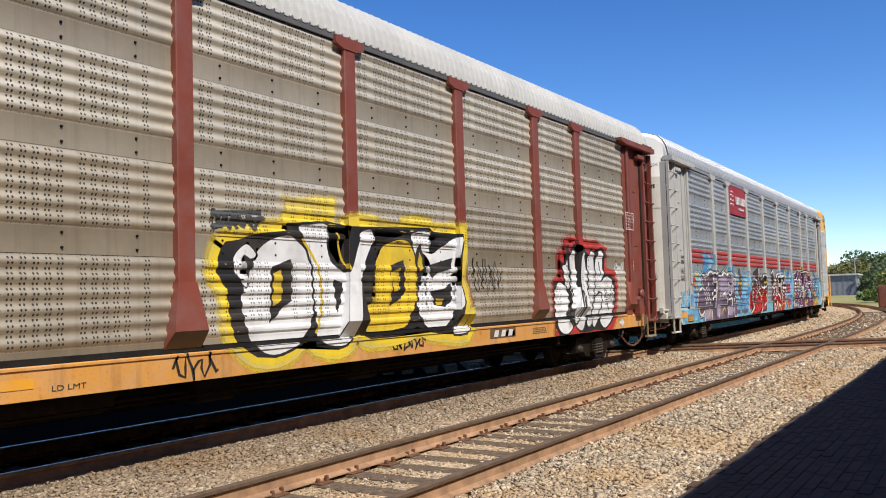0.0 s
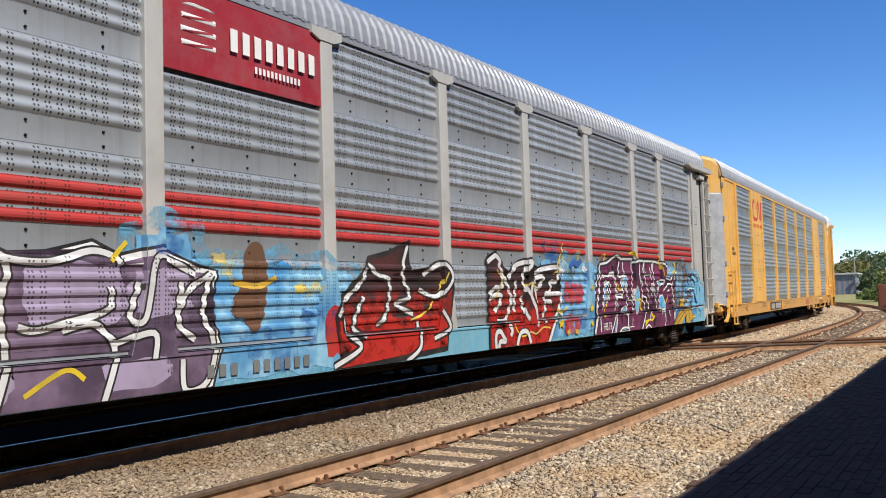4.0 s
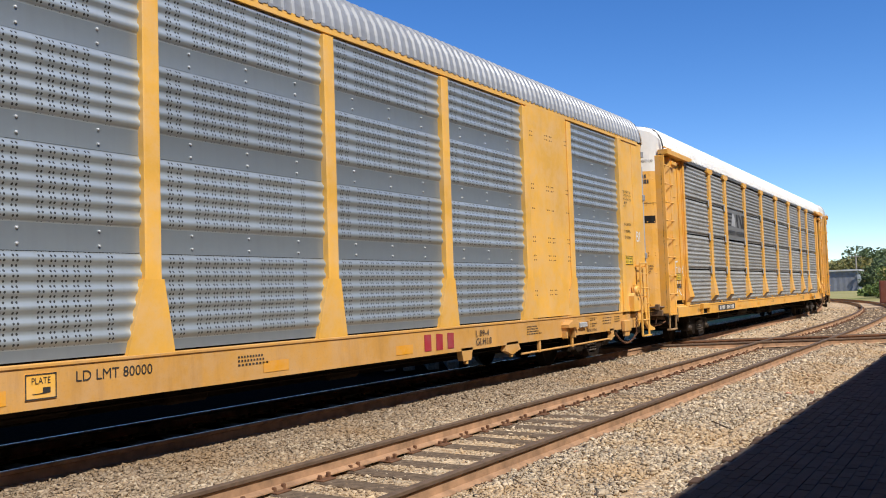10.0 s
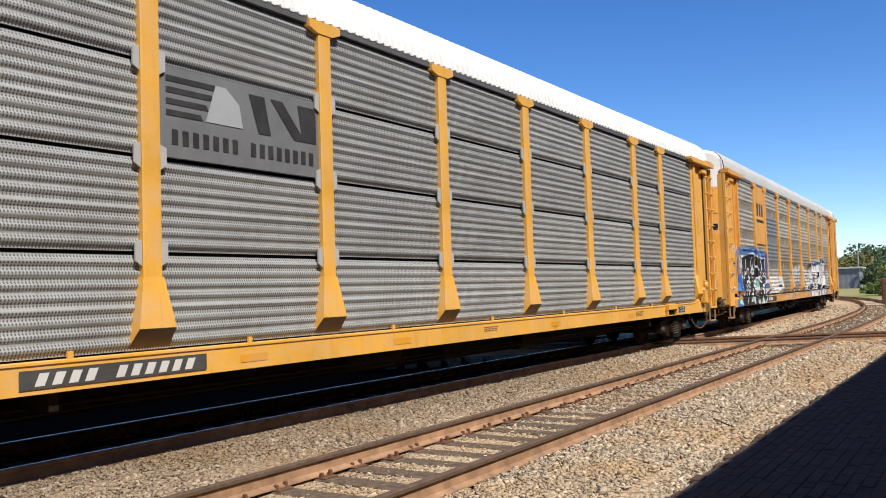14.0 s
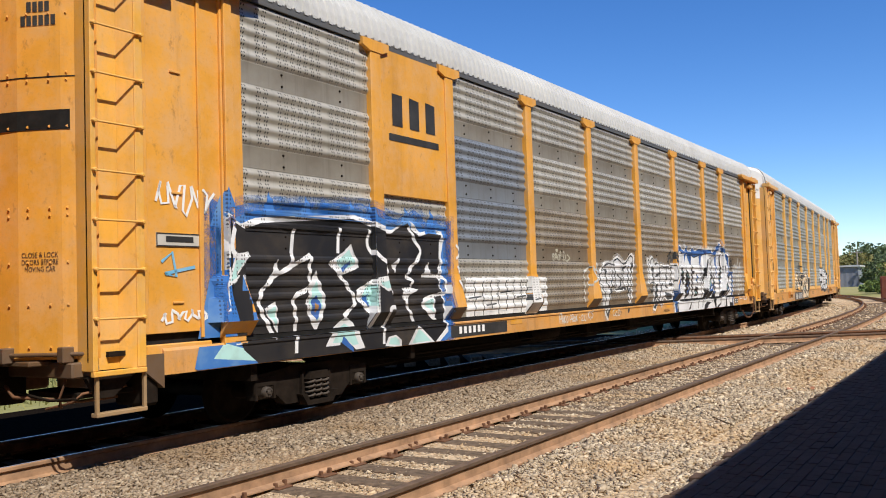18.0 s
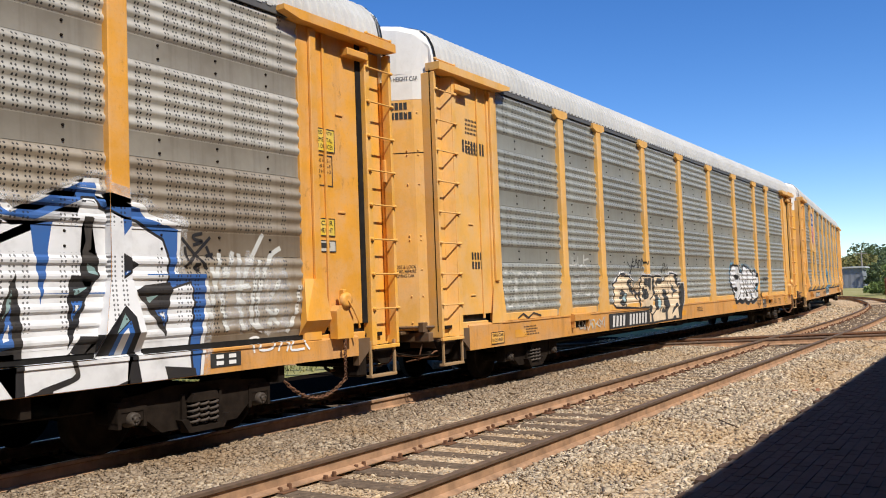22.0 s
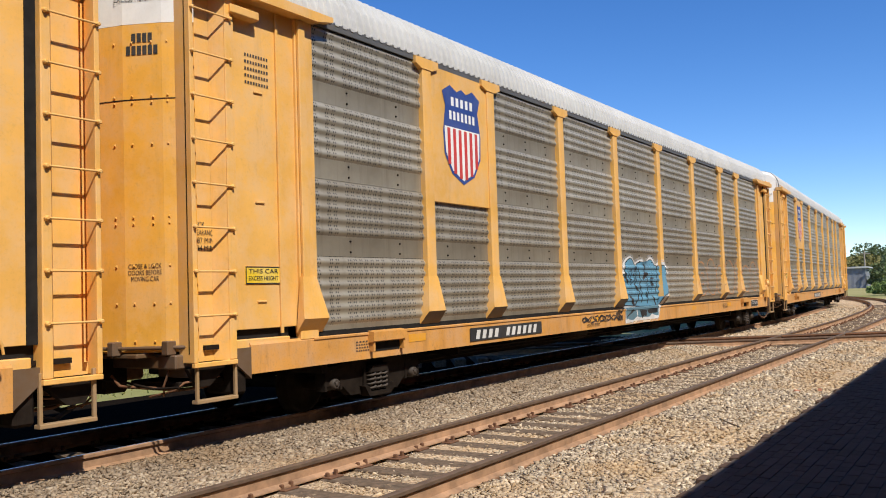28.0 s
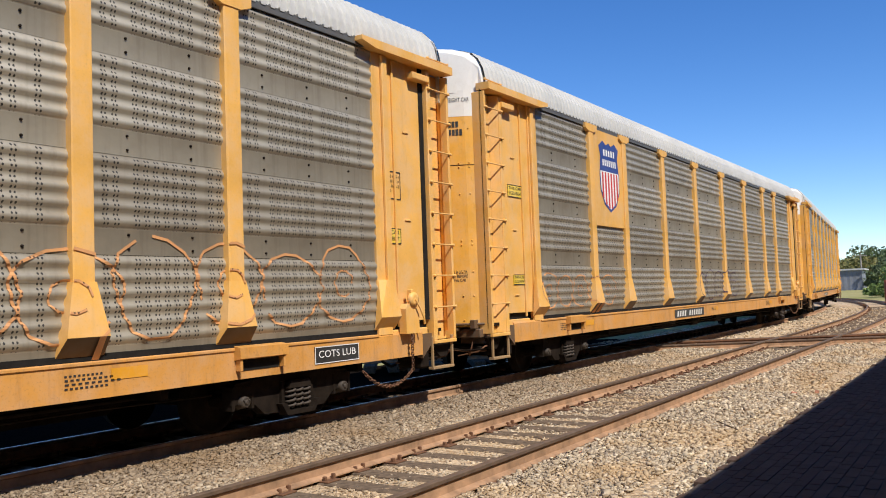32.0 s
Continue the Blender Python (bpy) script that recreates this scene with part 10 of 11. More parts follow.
p.row(23.26, 23.62, 0.86, 0.93, 2, M_WHITE, "character_bars", y=-1.508)
p.row(23.26, 23.62, 0.75, 0.82, 2, M_WHITE, "character_bars", y=-1.508)
p.bars(curved(silltag, 0.028), M_WHITE, label="white tag on the sill")
p.bar(6.3, 8.1, 0.66, 0.96, M_BLACK, "number_plate", "black field with white characters on the sill")
p.row(6.5, 7.35, 0.74, 0.92, 6, M_WHITE, "character_bars", y=-1.508)
p.bars(tag(0.80, 1.55, 2.35, 2.8, 4, 164, 0.032), M_WHITE, label="thin white tag")
p.bars(tag(0.85, 1.5, 1.25, 1.42, 4, 165, 0.032), M_WHITE, label="thin white tag")
p.bars([([(0.86, 1.9), (1.0, 2.0), (1.05, 1.75), (0.9, 1.78), (1.3, 1.85)], 0.035)], M_SKY, label="thin blue scribble")
p.sticker(0.80, 1.40, 2.06, 2.20, CREAM, ["-"], M_BLACK, label="pale plate with worn characters")
reflectors(p, (8.23, 16.55, 12.8), 0.84)
p.flat("ASH 20A", 16.32, 16.78, 0.70, 0.80, M_BLACK)
p.sticker(24.85, 25.42, 3.38, 3.68, M_YELLOW, ["EQUIPPED WITH", "SUPPLEMENTAL", "CHOCK DEVICES"], M_BLACK, label="yellow notice")
spec_box(p, 24.85, 3.34, SIZES)
p.sticker(24.80, 25.38, 2.30, 2.53, M_YELLOW, ["THIS CAR", "EXCESS HEIGHT"], M_BLACK, label="yellow warning sticker")
p.sticker(24.80, 25.39, 2.10, 2.25, CREAM, ["-"], M_BLACK, label="pale plate with worn characters")
common_marks(p, 50)
door_words(4, ["####", "######"], 4.42, 0.10, M_BLACK)
door_words(4, ["CLOSE & LOCK", "DOORS BEFORE", "MOVING CAR"], 2.0, 0.05, M_BLACK)

# sixth car: chalky outlines
p = Paint(5)
g = p.bars(loops(2.1, 3.6, 1.2, 1.92, 4, 170, 0.042), S_GREY, label="white outline letters")
cream_top = [[(6.93, 1.57), (7.17, 1.68), (7.42, 1.81), (7.68, 1.83), (7.71, 1.76), (7.98, 1.76), (8.19, 1.65), (8.03, 1.66), (8.10, 1.50), (8.16, 1.41), (8.20, 1.44), (8.34, 1.43), (8.39, 1.35), (8.57, 1.39), (8.60, 1.53), (8.72, 1.71), (8.78, 1.77), (9.16, 1.76), (9.65, 1.73), (9.72, 1.77), (10.17, 1.75), (10.21, 1.70), (10.08, 1.59), (10.38, 1.67)]]
cream_end = [[(10.47, 1.75), (10.63, 1.76), (10.74, 1.78), (10.81, 1.83), (11.09, 1.83), (11.45, 1.76), (11.50, 1.71), (11.35, 1.69), (11.47, 1.53), (11.55, 1.56), (11.73, 1.55), (11.80, 1.33), (11.81, 1.14), (11.71, 0.99), (11.56, 0.92), (11.62, 0.80), (11.61, 0.66), (10.25, 0.66), (9.08, 0.64)]]
cream_foot = [[(9.11, 1.02), (7.09, 1.08), (6.95, 1.17), (6.98, 1.35), (7.00, 1.51)]]
cream_ink = [[(7.32, 1.34), (7.36, 1.43), (7.49, 1.47), (7.63, 1.42), (7.74, 1.36), (7.78, 1.31), (7.71, 1.23), (7.63, 1.13), (7.47, 1.11), (7.35, 1.17)], [(7.80, 1.65), (7.99, 1.70), (8.03, 1.62), (7.97, 1.60), (8.10, 1.44), (8.14, 1.34), (8.05, 1.36), (7.88, 1.51)], [(7.44, 1.82), (7.67, 1.83), (7.68, 1.77), (7.48, 1.76)], [(8.19, 1.42), (8.32, 1.42), (8.41, 1.23), (8.36, 1.22), (8.25, 1.34)], [(8.48, 1.38), (8.60, 1.37), (8.64, 1.09), (8.59, 1.05), (8.52, 1.23)], [(8.77, 1.29), (8.80, 1.49), (8.85, 1.52), (9.07, 1.31), (9.04, 1.26), (8.84, 1.22)], [(8.90, 1.69), (9.21, 1.72), (9.20, 1.44), (9.15, 1.41), (9.05, 1.52), (8.95, 1.55)]]
cream_ink += [[(9.48, 1.69), (9.62, 1.70), (9.55, 1.51), (9.63, 1.33), (9.52, 1.33), (9.44, 1.47)], [(9.72, 1.64), (9.93, 1.71), (10.17, 1.68), (10.11, 1.57), (9.87, 1.60), (9.79, 1.50)], [(9.63, 1.29), (9.88, 1.30), (9.83, 1.21), (9.82, 0.95), (9.59, 0.93), (9.66, 1.11)], [(10.19, 1.38), (10.30, 1.43), (10.46, 1.41), (10.42, 1.34), (10.55, 1.25), (10.66, 1.14), (10.70, 1.04), (10.57, 0.94), (10.46, 0.88), (10.48, 0.70), (10.33, 0.68), (10.31, 0.82), (10.41, 0.99), (10.40, 1.16), (10.24, 1.27)], [(10.83, 1.65), (10.94, 1.54), (11.14, 1.43), (11.34, 1.38), (11.13, 1.35), (10.98, 1.25), (10.93, 1.23), (10.98, 1.36), (10.87, 1.54)], [(11.15, 1.78), (11.39, 1.76), (11.35, 1.65), (11.47, 1.52), (11.38, 1.48), (11.21, 1.65)]]
cream_ink += [[(11.55, 1.56), (11.73, 1.55), (11.79, 1.29), (11.79, 1.10), (11.64, 0.95), (11.55, 0.90), (11.61, 0.80), (11.59, 0.66), (11.38, 0.66), (11.41, 0.89), (11.33, 0.93), (11.58, 1.03), (11.65, 1.22), (11.59, 1.45)], [(10.83, 0.80), (10.97, 0.95), (11.24, 1.05), (11.37, 1.06), (11.33, 0.99), (11.15, 0.94)], [(10.85, 0.66), (10.96, 0.74), (11.14, 0.74), (11.14, 0.67)], [(9.10, 1.03), (9.23, 1.07), (9.34, 1.02), (9.33, 0.92), (9.24, 0.90)], [(9.29, 0.86), (9.38, 0.85), (9.38, 0.76), (9.45, 0.65), (9.27, 0.66)], [(10.03, 0.90), (10.15, 0.97), (10.27, 0.93), (10.27, 0.88), (10.10, 0.86)]]
cream_pale = [[(7.59, 1.36), (7.67, 1.38), (7.76, 1.32), (7.67, 1.20), (7.55, 1.18), (7.52, 1.27)], [(9.88, 1.24), (10.00, 1.20), (10.09, 1.09), (9.89, 0.98), (9.80, 0.96)]]
cream_lines = [[(8.60, 1.36), (8.63, 1.52), (8.75, 1.71)], [(9.14, 1.20), (9.41, 1.30), (9.58, 1.31)], [(9.17, 0.92), (9.33, 0.84), (9.52, 0.90), (9.66, 0.97)], [(9.99, 1.28), (10.08, 1.14), (10.03, 1.01), (9.90, 0.90)], [(10.23, 0.86), (10.38, 0.95), (10.50, 1.00)], [(7.69, 1.33), (7.69, 1.08)], [(6.97, 1.56), (6.99, 1.35), (6.95, 1.18), (7.09, 1.08)], [(10.63, 1.65), (10.69, 1.47), (10.62, 1.33), (10.45, 1.30)]]
cream_tag = [[(7.97, 2.09), (8.07, 1.98), (8.12, 1.87), (7.93, 1.81)], [(8.07, 1.95), (8.23, 2.02)], [(8.32, 2.18), (8.24, 1.99), (8.41, 2.01)], [(8.27, 2.08), (8.38, 2.11)], [(8.45, 2.02), (8.54, 2.16), (8.62, 1.99), (8.50, 1.97)], [(8.66, 1.99), (8.70, 2.13), (8.81, 2.10), (8.73, 1.95)], [(8.86, 1.93), (8.90, 2.17), (9.06, 2.04), (9.14, 2.12)], [(10.18, 1.95), (10.24, 1.84), (10.30, 1.99)], [(10.39, 2.07), (10.39, 1.87)], [(10.46, 1.84), (10.52, 2.07), (10.62, 1.92), (10.73, 2.06)]]
pale_tag = [[(4.77, 2.12), (4.80, 1.99), (4.95, 2.02), (4.89, 2.18)], [(4.98, 2.16), (5.01, 2.00), (5.16, 2.03)], [(5.23, 2.17), (5.23, 1.97), (5.42, 2.01)], [(5.52, 2.21), (5.52, 1.98), (5.79, 1.87)], [(5.49, 2.09), (5.76, 2.13)]]
loop_tag = [[(4.90, 1.76), (4.89, 1.49), (5.13, 1.41), (5.28, 1.54), (5.19, 1.76), (4.98, 1.77)], [(4.95, 1.65), (5.13, 1.68)], [(5.38, 1.77), (5.35, 1.48), (5.61, 1.39), (5.75, 1.44)], [(5.45, 1.70), (5.65, 1.76), (5.59, 1.59), (5.41, 1.56)], [(5.85, 1.24), (5.94, 1.44), (5.98, 1.26), (6.07, 1.40), (6.06, 1.23)]]
soar_all = [[(16.70, 1.62), (16.74, 1.85), (16.91, 2.00), (17.26, 2.06), (17.45, 2.00), (17.53, 1.85), (17.85, 1.88), (18.10, 1.79), (18.20, 1.69), (18.24, 1.88), (18.38, 2.02), (18.60, 2.06), (18.81, 1.98), (18.92, 2.00), (19.20, 1.91), (19.48, 1.81), (19.58, 1.69), (19.66, 1.87), (19.84, 1.90), (20.05, 1.77), (20.05, 1.53), (19.89, 1.41), (19.67, 1.36), (19.72, 1.24), (20.08, 1.17), (20.01, 1.03), (19.57, 0.95), (19.34, 0.92), (19.20, 1.02), (18.91, 0.92), (18.56, 0.95), (18.38, 1.05), (18.11, 0.97), (17.86, 0.99), (17.66, 1.04), (17.44, 0.98), (17.25, 0.99), (17.12, 1.20), (16.98, 1.41)]]
soar_ink = [[(17.12, 1.77), (17.31, 1.80), (17.47, 1.72), (17.39, 1.63), (17.18, 1.63)], [(16.98, 1.39), (17.28, 1.40), (17.32, 1.30), (17.22, 1.24)], [(17.92, 1.50), (18.02, 1.44), (17.98, 1.28), (17.88, 1.31)], [(18.54, 1.66), (18.64, 1.60), (18.60, 1.47), (18.52, 1.46)], [(18.54, 1.32), (18.64, 1.30), (18.79, 1.07), (18.51, 1.07)], [(19.22, 1.56), (19.34, 1.60), (19.33, 1.46), (19.21, 1.44)], [(19.06, 1.31), (19.25, 1.26), (19.43, 0.94), (19.23, 1.01)]]
soar_lines = [[(17.52, 1.66), (17.71, 1.61), (17.82, 1.39), (17.67, 1.18), (17.42, 1.03)], [(18.17, 1.72), (18.33, 1.44), (18.31, 1.22), (18.17, 1.06)], [(18.83, 1.94), (18.86, 1.66), (18.79, 1.49), (18.91, 1.26), (19.12, 1.08)], [(19.59, 1.71), (19.62, 1.42), (19.79, 1.30), (19.60, 1.22), (19.43, 1.30)], [(17.51, 1.85), (17.47, 1.66)]]
p.bars(curved(pale_tag, 0.04), S_GREY, label="faded white tag")
p.bars(curved(loop_tag, 0.05), S_CHALK, label="white outline tag")
p.bars(curved(cream_tag, 0.034), S_BLACK, label="thin black tags")
S_CREAM = spray("warm_cream", (0.78, 0.62, 0.42))
whole = cream_top[0] + cream_end[0] + cream_foot[0]
free = cream_foot[0][2:] + cream_top[0] + cream_end[0][:-3]
p.lay([ring(free, 0.17)], D_WHITE, name="overspray", label="thin white overspray")
g = p.lay([ring(free, 0.10)], S_WHITE, label="cream letters outlined in black and white")
p.lay([solid(whole)], S_CREAM, g, "fill")
p.bars([(whole + whole[:1], 0.045)], S_BLACK, 0.0, g, name="outline")
p.lay([solid(v) for v in cream_ink], S_PLATE, g, "shadow")
for v in cream_ink:
    p.bars([(v + v[:1], 0.022)], S_BLACK, 0.0, g, name="outline")
    p.level -= 1
p.level += 1
p.lay([solid(v) for v in cream_pale], S_PALEBLUE, g, "counter")
p.bars(curved(cream_lines, 0.04), S_BLACK, 0.0, g, name="inline")
p.bars([([(x, z), (x + 0.22, z + 0.03)], 0.025) for x, z in [(7.22, 1.22), (7.20, 1.31), (7.24, 1.40)]], S_CREAM, 0.0, g, name="inline")
p.level = 0
p.bars(tag(12.4, 14.4, 1.2, 1.7, 5, 177, 0.032), S_GREY, label="faded white tag")
p.bars(tag(15.3, 16.4, 1.2, 1.6, 4, 178, 0.032), S_GREY, label="faded white tag")
p.lay([rim_of(soar_all[0], 0.30)], D_SKY, name="overspray", label="thin blue overspray")
g = p.lay([rim_of(soar_all[0], 0.17)] + shifted([solid(soar_all[0])], -0.08, -0.13), S_BLACK, label="white bubble letters with black outline")
p.lay([solid(soar_all[0], 2)], S_WHITE, g, "fill")
p.lay([solid(v) for v in soar_ink], S_BLACK, g, "counter")
p.bars(curved(soar_lines, 0.055), S_BLACK, 0.0, g, name="inline")
p.bars(curved([[(20.02, 0.92), (20.14, 0.72), (20.26, 0.66), (20.45, 0.82), (20.66, 1.05), (20.78, 0.92), (20.82, 0.70)], [(20.12, 1.0), (20.2, 1.12), (20.29, 1.06), (20.22, 0.98), (20.14, 1.04)], [(20.42, 1.12), (20.46, 1.06), (20.55, 1.02), (20.62, 1.12), (20.56, 1.14), (20.52, 1.10), (20.47, 1.14)], [(20.62, 1.06), (20.72, 1.14), (20.78, 1.03)]], 0.028), S_BLACK, label="looping black tag")
p.bars(tag(22.62, 23.2, 1.2, 1.42, 5, 183, 0.028), S_WHITE, label="white tag with a long stroke")
p.bars([([(23.2, 1.34), (24.0, 1.37)], 0.014)], S_WHITE, label="long white stroke")
p.bars(tag(21.08, 21.78, 1.54, 1.74, 6, 184, 0.026) + [([(21.38, 1.56), (21.34, 1.2)], 0.014), ([(21.55, 1.56), (21.55, 1.36)], 0.012), ([(21.62, 1.7), (21.64, 1.9)], 0.014)], S_PLATE, label="smudged black tag with drips")
p.bars(tag(20.38, 21.15, 1.25, 1.68, 4, 185, 0.024), S_PALEBLUE, label="faint blue tag")
p.lay([blob(21.9, 22.3, 1.08, 1.5, 530, 26, 0.3)], D_PALE, name="overspray", label="thin pale blue overspray")
p.bars([([(2.5, 1.05), (2.7, 1.12), (2.9, 1.04), (3.1, 1.12), (3.4, 1.06)], 0.03)], M_BLACK, label="thin black tag")
car_plate(p, 6.62, 9.15, 0.64, 0.96, 11)
p.bars(tag(5.0, 6.4, 0.66, 0.94, 6, 186, 0.032), S_GREY, label="chalky grey tags")
p.sticker(1.52, 1.96, 0.66, 0.86, YEL, ["THIS CAR", "EXCESS HEIGHT"], M_BLACK, label="yellow plate with black words")
reflectors(p, (2.36, 5.6, 11.6, 16.8), 0.72)
p.row(0.88, 1.60, 3.78, 3.98, 8, M_BLACK, "letter_bars", "worn dark lettering bars")
for i in range(7):
    p.row(1.0, 1.42, 4.30 - i * 0.07 - (0.12 if i > 3 else 0), 4.335 - i * 0.07 - (0.12 if i > 3 else 0), 9, M_BLACK, "fine_print", seed=i)
p.row(1.05, 1.40, 2.05, 2.17, 4, M_BLACK, "character_bars")
p.row(1.05, 1.42, 1.90, 2.02, 4, M_BLACK, "character_bars")
spec_box(p, 24.88, 3.31, SIZES)
for i, t in enumerate(("DECK", "CLEARANCE", "A 89 MIN.", "B 94 MIN.")):
    p.flat(t, 24.92 if i else 25.0, 25.28 if i else 25.2, 2.52 - i * 0.09, 2.585 - i * 0.09, M_BLACK)
p.sticker(24.40, 24.88, 0.66, 0.92, YEL, ["THIS CAR", "EXCESS HEIGHT"], M_BLACK, label="yellow plate with black words")
panel = p.bar(20.80, 21.34, 0.64, 0.93, M_SMOKE, "service_panel", "black service panel with worn small lettering")
p.bar(20.80, 21.34, 0.715, 0.725, YEL, "line", y=-1.508, parent=panel)
p.bar(21.065, 21.075, 0.72, 0.93, YEL, "line", y=-1.508, parent=panel)
for z in (0.88, 0.84, 0.80):
    p.row(20.84, 21.02, z, z + 0.022, 6, M_PALE, "small_lettering", y=-1.508, parent=panel)
p.row(20.83, 21.03, 0.668, 0.692, 6, M_PALE, "small_lettering", y=-1.508, parent=panel)
p.flat("28 INCH WHEELS", 22.0, 22.42, 0.78, 0.83, M_BLACK)
p.flat("HIGH HF COMP SHOES", 21.98, 22.52, 0.69, 0.74, M_BLACK)
for x, k in ((22.62, 4), (23.35, 5)):
    for i in range(k):
        p.row(x, x + 0.34 + 0.04 * (i % 2), 0.88 - i * 0.045, 0.90 - i * 0.045, 9, M_BLACK, "fine_print", seed=i)
common_marks(p, 60)
door_words(5, ["####", "######"], 4.46, 0.11, M_BLACK)
door_words(5, ["EXCESS HEIGHT CAR"], 4.86, 0.07, M_BLACK, wide=0.62)
door_words(5, ["CLOSE & LOCK", "DOORS BEFORE", "MOVING CAR"], 1.97, 0.05, M_BLACK)


def shield(p):
    """The striped shield on its yellow plate."""
    y = SHEET - 0.052
    cx, w = 5.5, 0.56
    out = [(cx - w, 4.62), (cx - w * 0.6, 4.74), (cx - w * 0.25, 4.66), (cx, 4.72), (cx + w * 0.25, 4.66), (cx + w * 0.6, 4.74), (cx + w, 4.62), (cx + w * 0.86, 4.40), (cx + w, 4.0), (cx + w * 0.96, 3.65), (cx + w * 0.6, 3.35), (cx, 3.20), (cx - w * 0.6, 3.35),
           (cx - w * 0.96, 3.65), (cx - w, 4.0), (cx - w * 0.86, 4.40)]
    b = p.plate_mesh(out, [tuple(range(16))], M_BLUE, "emblem", "red, white and blue striped shield", y, None)
    inner = [(cx - w * 0.93, 4.08), (cx + w * 0.93, 4.08), (cx + w * 0.93, 4.0), (cx + w * 0.89, 3.67), (cx + w * 0.56, 3.40), (cx, 3.26), (cx - w * 0.56, 3.40), (cx - w * 0.89, 3.67), (cx - w * 0.93, 4.0)]
    p.plate_mesh(inner, [tuple(range(9))], M_WHITE, "field", "", y - 0.003, b)
    v, f = [], []
    for i in range(6):
        a = cx - w * 0.80 + i * w * 0.29
        low = 3.28 + 0.40 * abs((a + 0.04 - cx) / w) ** 2.0
        k = len(v)
        v += [(a, low), (a + w * 0.15, low), (a + w * 0.15, 4.06), (a, 4.06)]
        f.append((k, k + 1, k + 2, k + 3))
    p.plate_mesh(v, f, M_RED, "stripes", "", y - 0.006, b)
    p.row(cx - w * 0.62, cx + w * 0.62, 4.42, 4.56, 5, M_WHITE, "letter_bars", "", y - 0.003, b)
    p.row(cx - w * 0.72, cx + w * 0.72, 4.20, 4.34, 7, M_WHITE, "letter_bars", "", y - 0.003, b)


# seventh car: shield and a blue piece
p = Paint(6)
p.flanks = False
shield(p)
blue_edge = [[(12.11, 1.86), (12.24, 2.02), (12.44, 2.14), (12.70, 2.20), (12.87, 2.17), (12.99, 2.05), (13.18, 2.11), (13.52, 2.14), (13.56, 2.04), (13.70, 2.08), (13.95, 2.19), (14.14, 2.19), (14.30, 2.09), (14.36, 2.01), (14.61, 2.10), (14.88, 2.06), (15.10, 2.01), (15.21, 1.86), (15.00, 1.61), (14.88, 1.29), (14.65, 1.21), (14.41, 0.87), (14.32, 0.74), (13.66, 0.73), (12.66, 0.73), (12.18, 0.70), (12.27, 0.98), (12.16, 1.12), (12.19, 1.31), (12.13, 1.65)]]
blue_body = [[(12.33, 1.92), (12.43, 2.04), (12.64, 2.13), (12.80, 2.13), (12.93, 2.03), (12.98, 1.92), (13.06, 2.00), (13.23, 2.05), (13.52, 2.06), (13.54, 1.93), (13.70, 2.03), (13.95, 2.12), (14.14, 2.11), (14.29, 2.00), (14.40, 1.97), (14.70, 2.00), (15.02, 1.94), (15.12, 1.86), (14.96, 1.69), (14.84, 1.33), (14.56, 1.28), (14.35, 1.07), (14.32, 1.04), (12.16, 1.11), (12.23, 1.31), (12.16, 1.65), (12.18, 1.78), (12.32, 1.75)]]
blue_ink = [[(12.33, 1.93), (12.33, 1.78), (12.47, 1.59)], [(12.97, 1.98), (13.02, 1.82), (12.94, 1.60), (12.88, 1.53), (13.15, 1.38), (13.03, 1.21), (12.91, 1.09)], [(13.54, 2.04), (13.53, 1.78), (13.41, 1.67)], [(13.73, 1.82), (13.71, 1.55), (13.72, 1.25)], [(14.36, 2.01), (14.39, 1.78), (14.33, 1.54), (14.23, 1.35)], [(13.17, 1.92), (13.20, 1.78), (13.27, 1.63), (13.19, 1.53), (13.28, 1.45), (13.31, 1.27), (13.27, 1.13)], [(13.55, 1.37), (13.66, 1.25), (13.69, 1.10)], [(14.00, 1.28), (14.22, 1.12), (14.31, 0.99)], [(12.59, 1.30), (12.71, 1.15), (12.86, 1.09)], [(12.41, 1.31), (12.30, 1.17)]]
blue_fine = [[(12.51, 1.85), (12.57, 1.71), (12.67, 1.68), (12.65, 1.92)], [(12.74, 1.92), (12.78, 1.78), (12.89, 1.78), (12.95, 1.92)], [(12.62, 1.54), (12.94, 1.71)], [(14.15, 1.70), (13.92, 1.68), (13.96, 1.61), (14.14, 1.56), (13.91, 1.53)], [(14.03, 1.85), (13.98, 1.39)], [(12.57, 1.71), (12.64, 1.54)]]
blue_dark = [[(12.32, 1.92), (12.27, 1.71), (12.47, 1.56), (12.41, 1.78)], [(13.44, 1.82), (13.73, 1.84), (13.72, 1.76), (13.53, 1.67)], [(12.59, 1.30), (12.67, 1.29), (12.89, 1.09), (12.79, 1.08)], [(12.21, 0.82), (12.65, 1.00), (12.77, 0.97), (12.28, 0.83)], [(13.10, 0.96), (13.56, 0.96), (13.50, 0.80), (13.38, 0.84), (13.22, 0.77)], [(13.56, 0.96), (14.28, 0.98), (14.28, 0.87), (13.67, 0.87)]]
sill_names = [[(11.76, 1.04), (11.75, 0.95), (11.83, 1.04)], [(11.86, 1.04), (11.83, 0.93), (11.91, 0.97)], [(11.97, 1.05), (11.94, 0.93), (12.05, 1.04)], [(11.73, 0.90), (11.76, 0.79), (11.82, 0.89), (11.85, 0.78)], [(11.91, 0.90), (11.90, 0.79), (11.98, 0.89), (11.99, 0.78)]]
p.lay([rim_of(blue_edge[0], 0.12, 2)], D_WHITE, name="overspray", label="thin white overspray")
g = p.lay([solid(blue_edge[0], 2)], S_MIST, label="sky blue letters with black lines in a white outline")
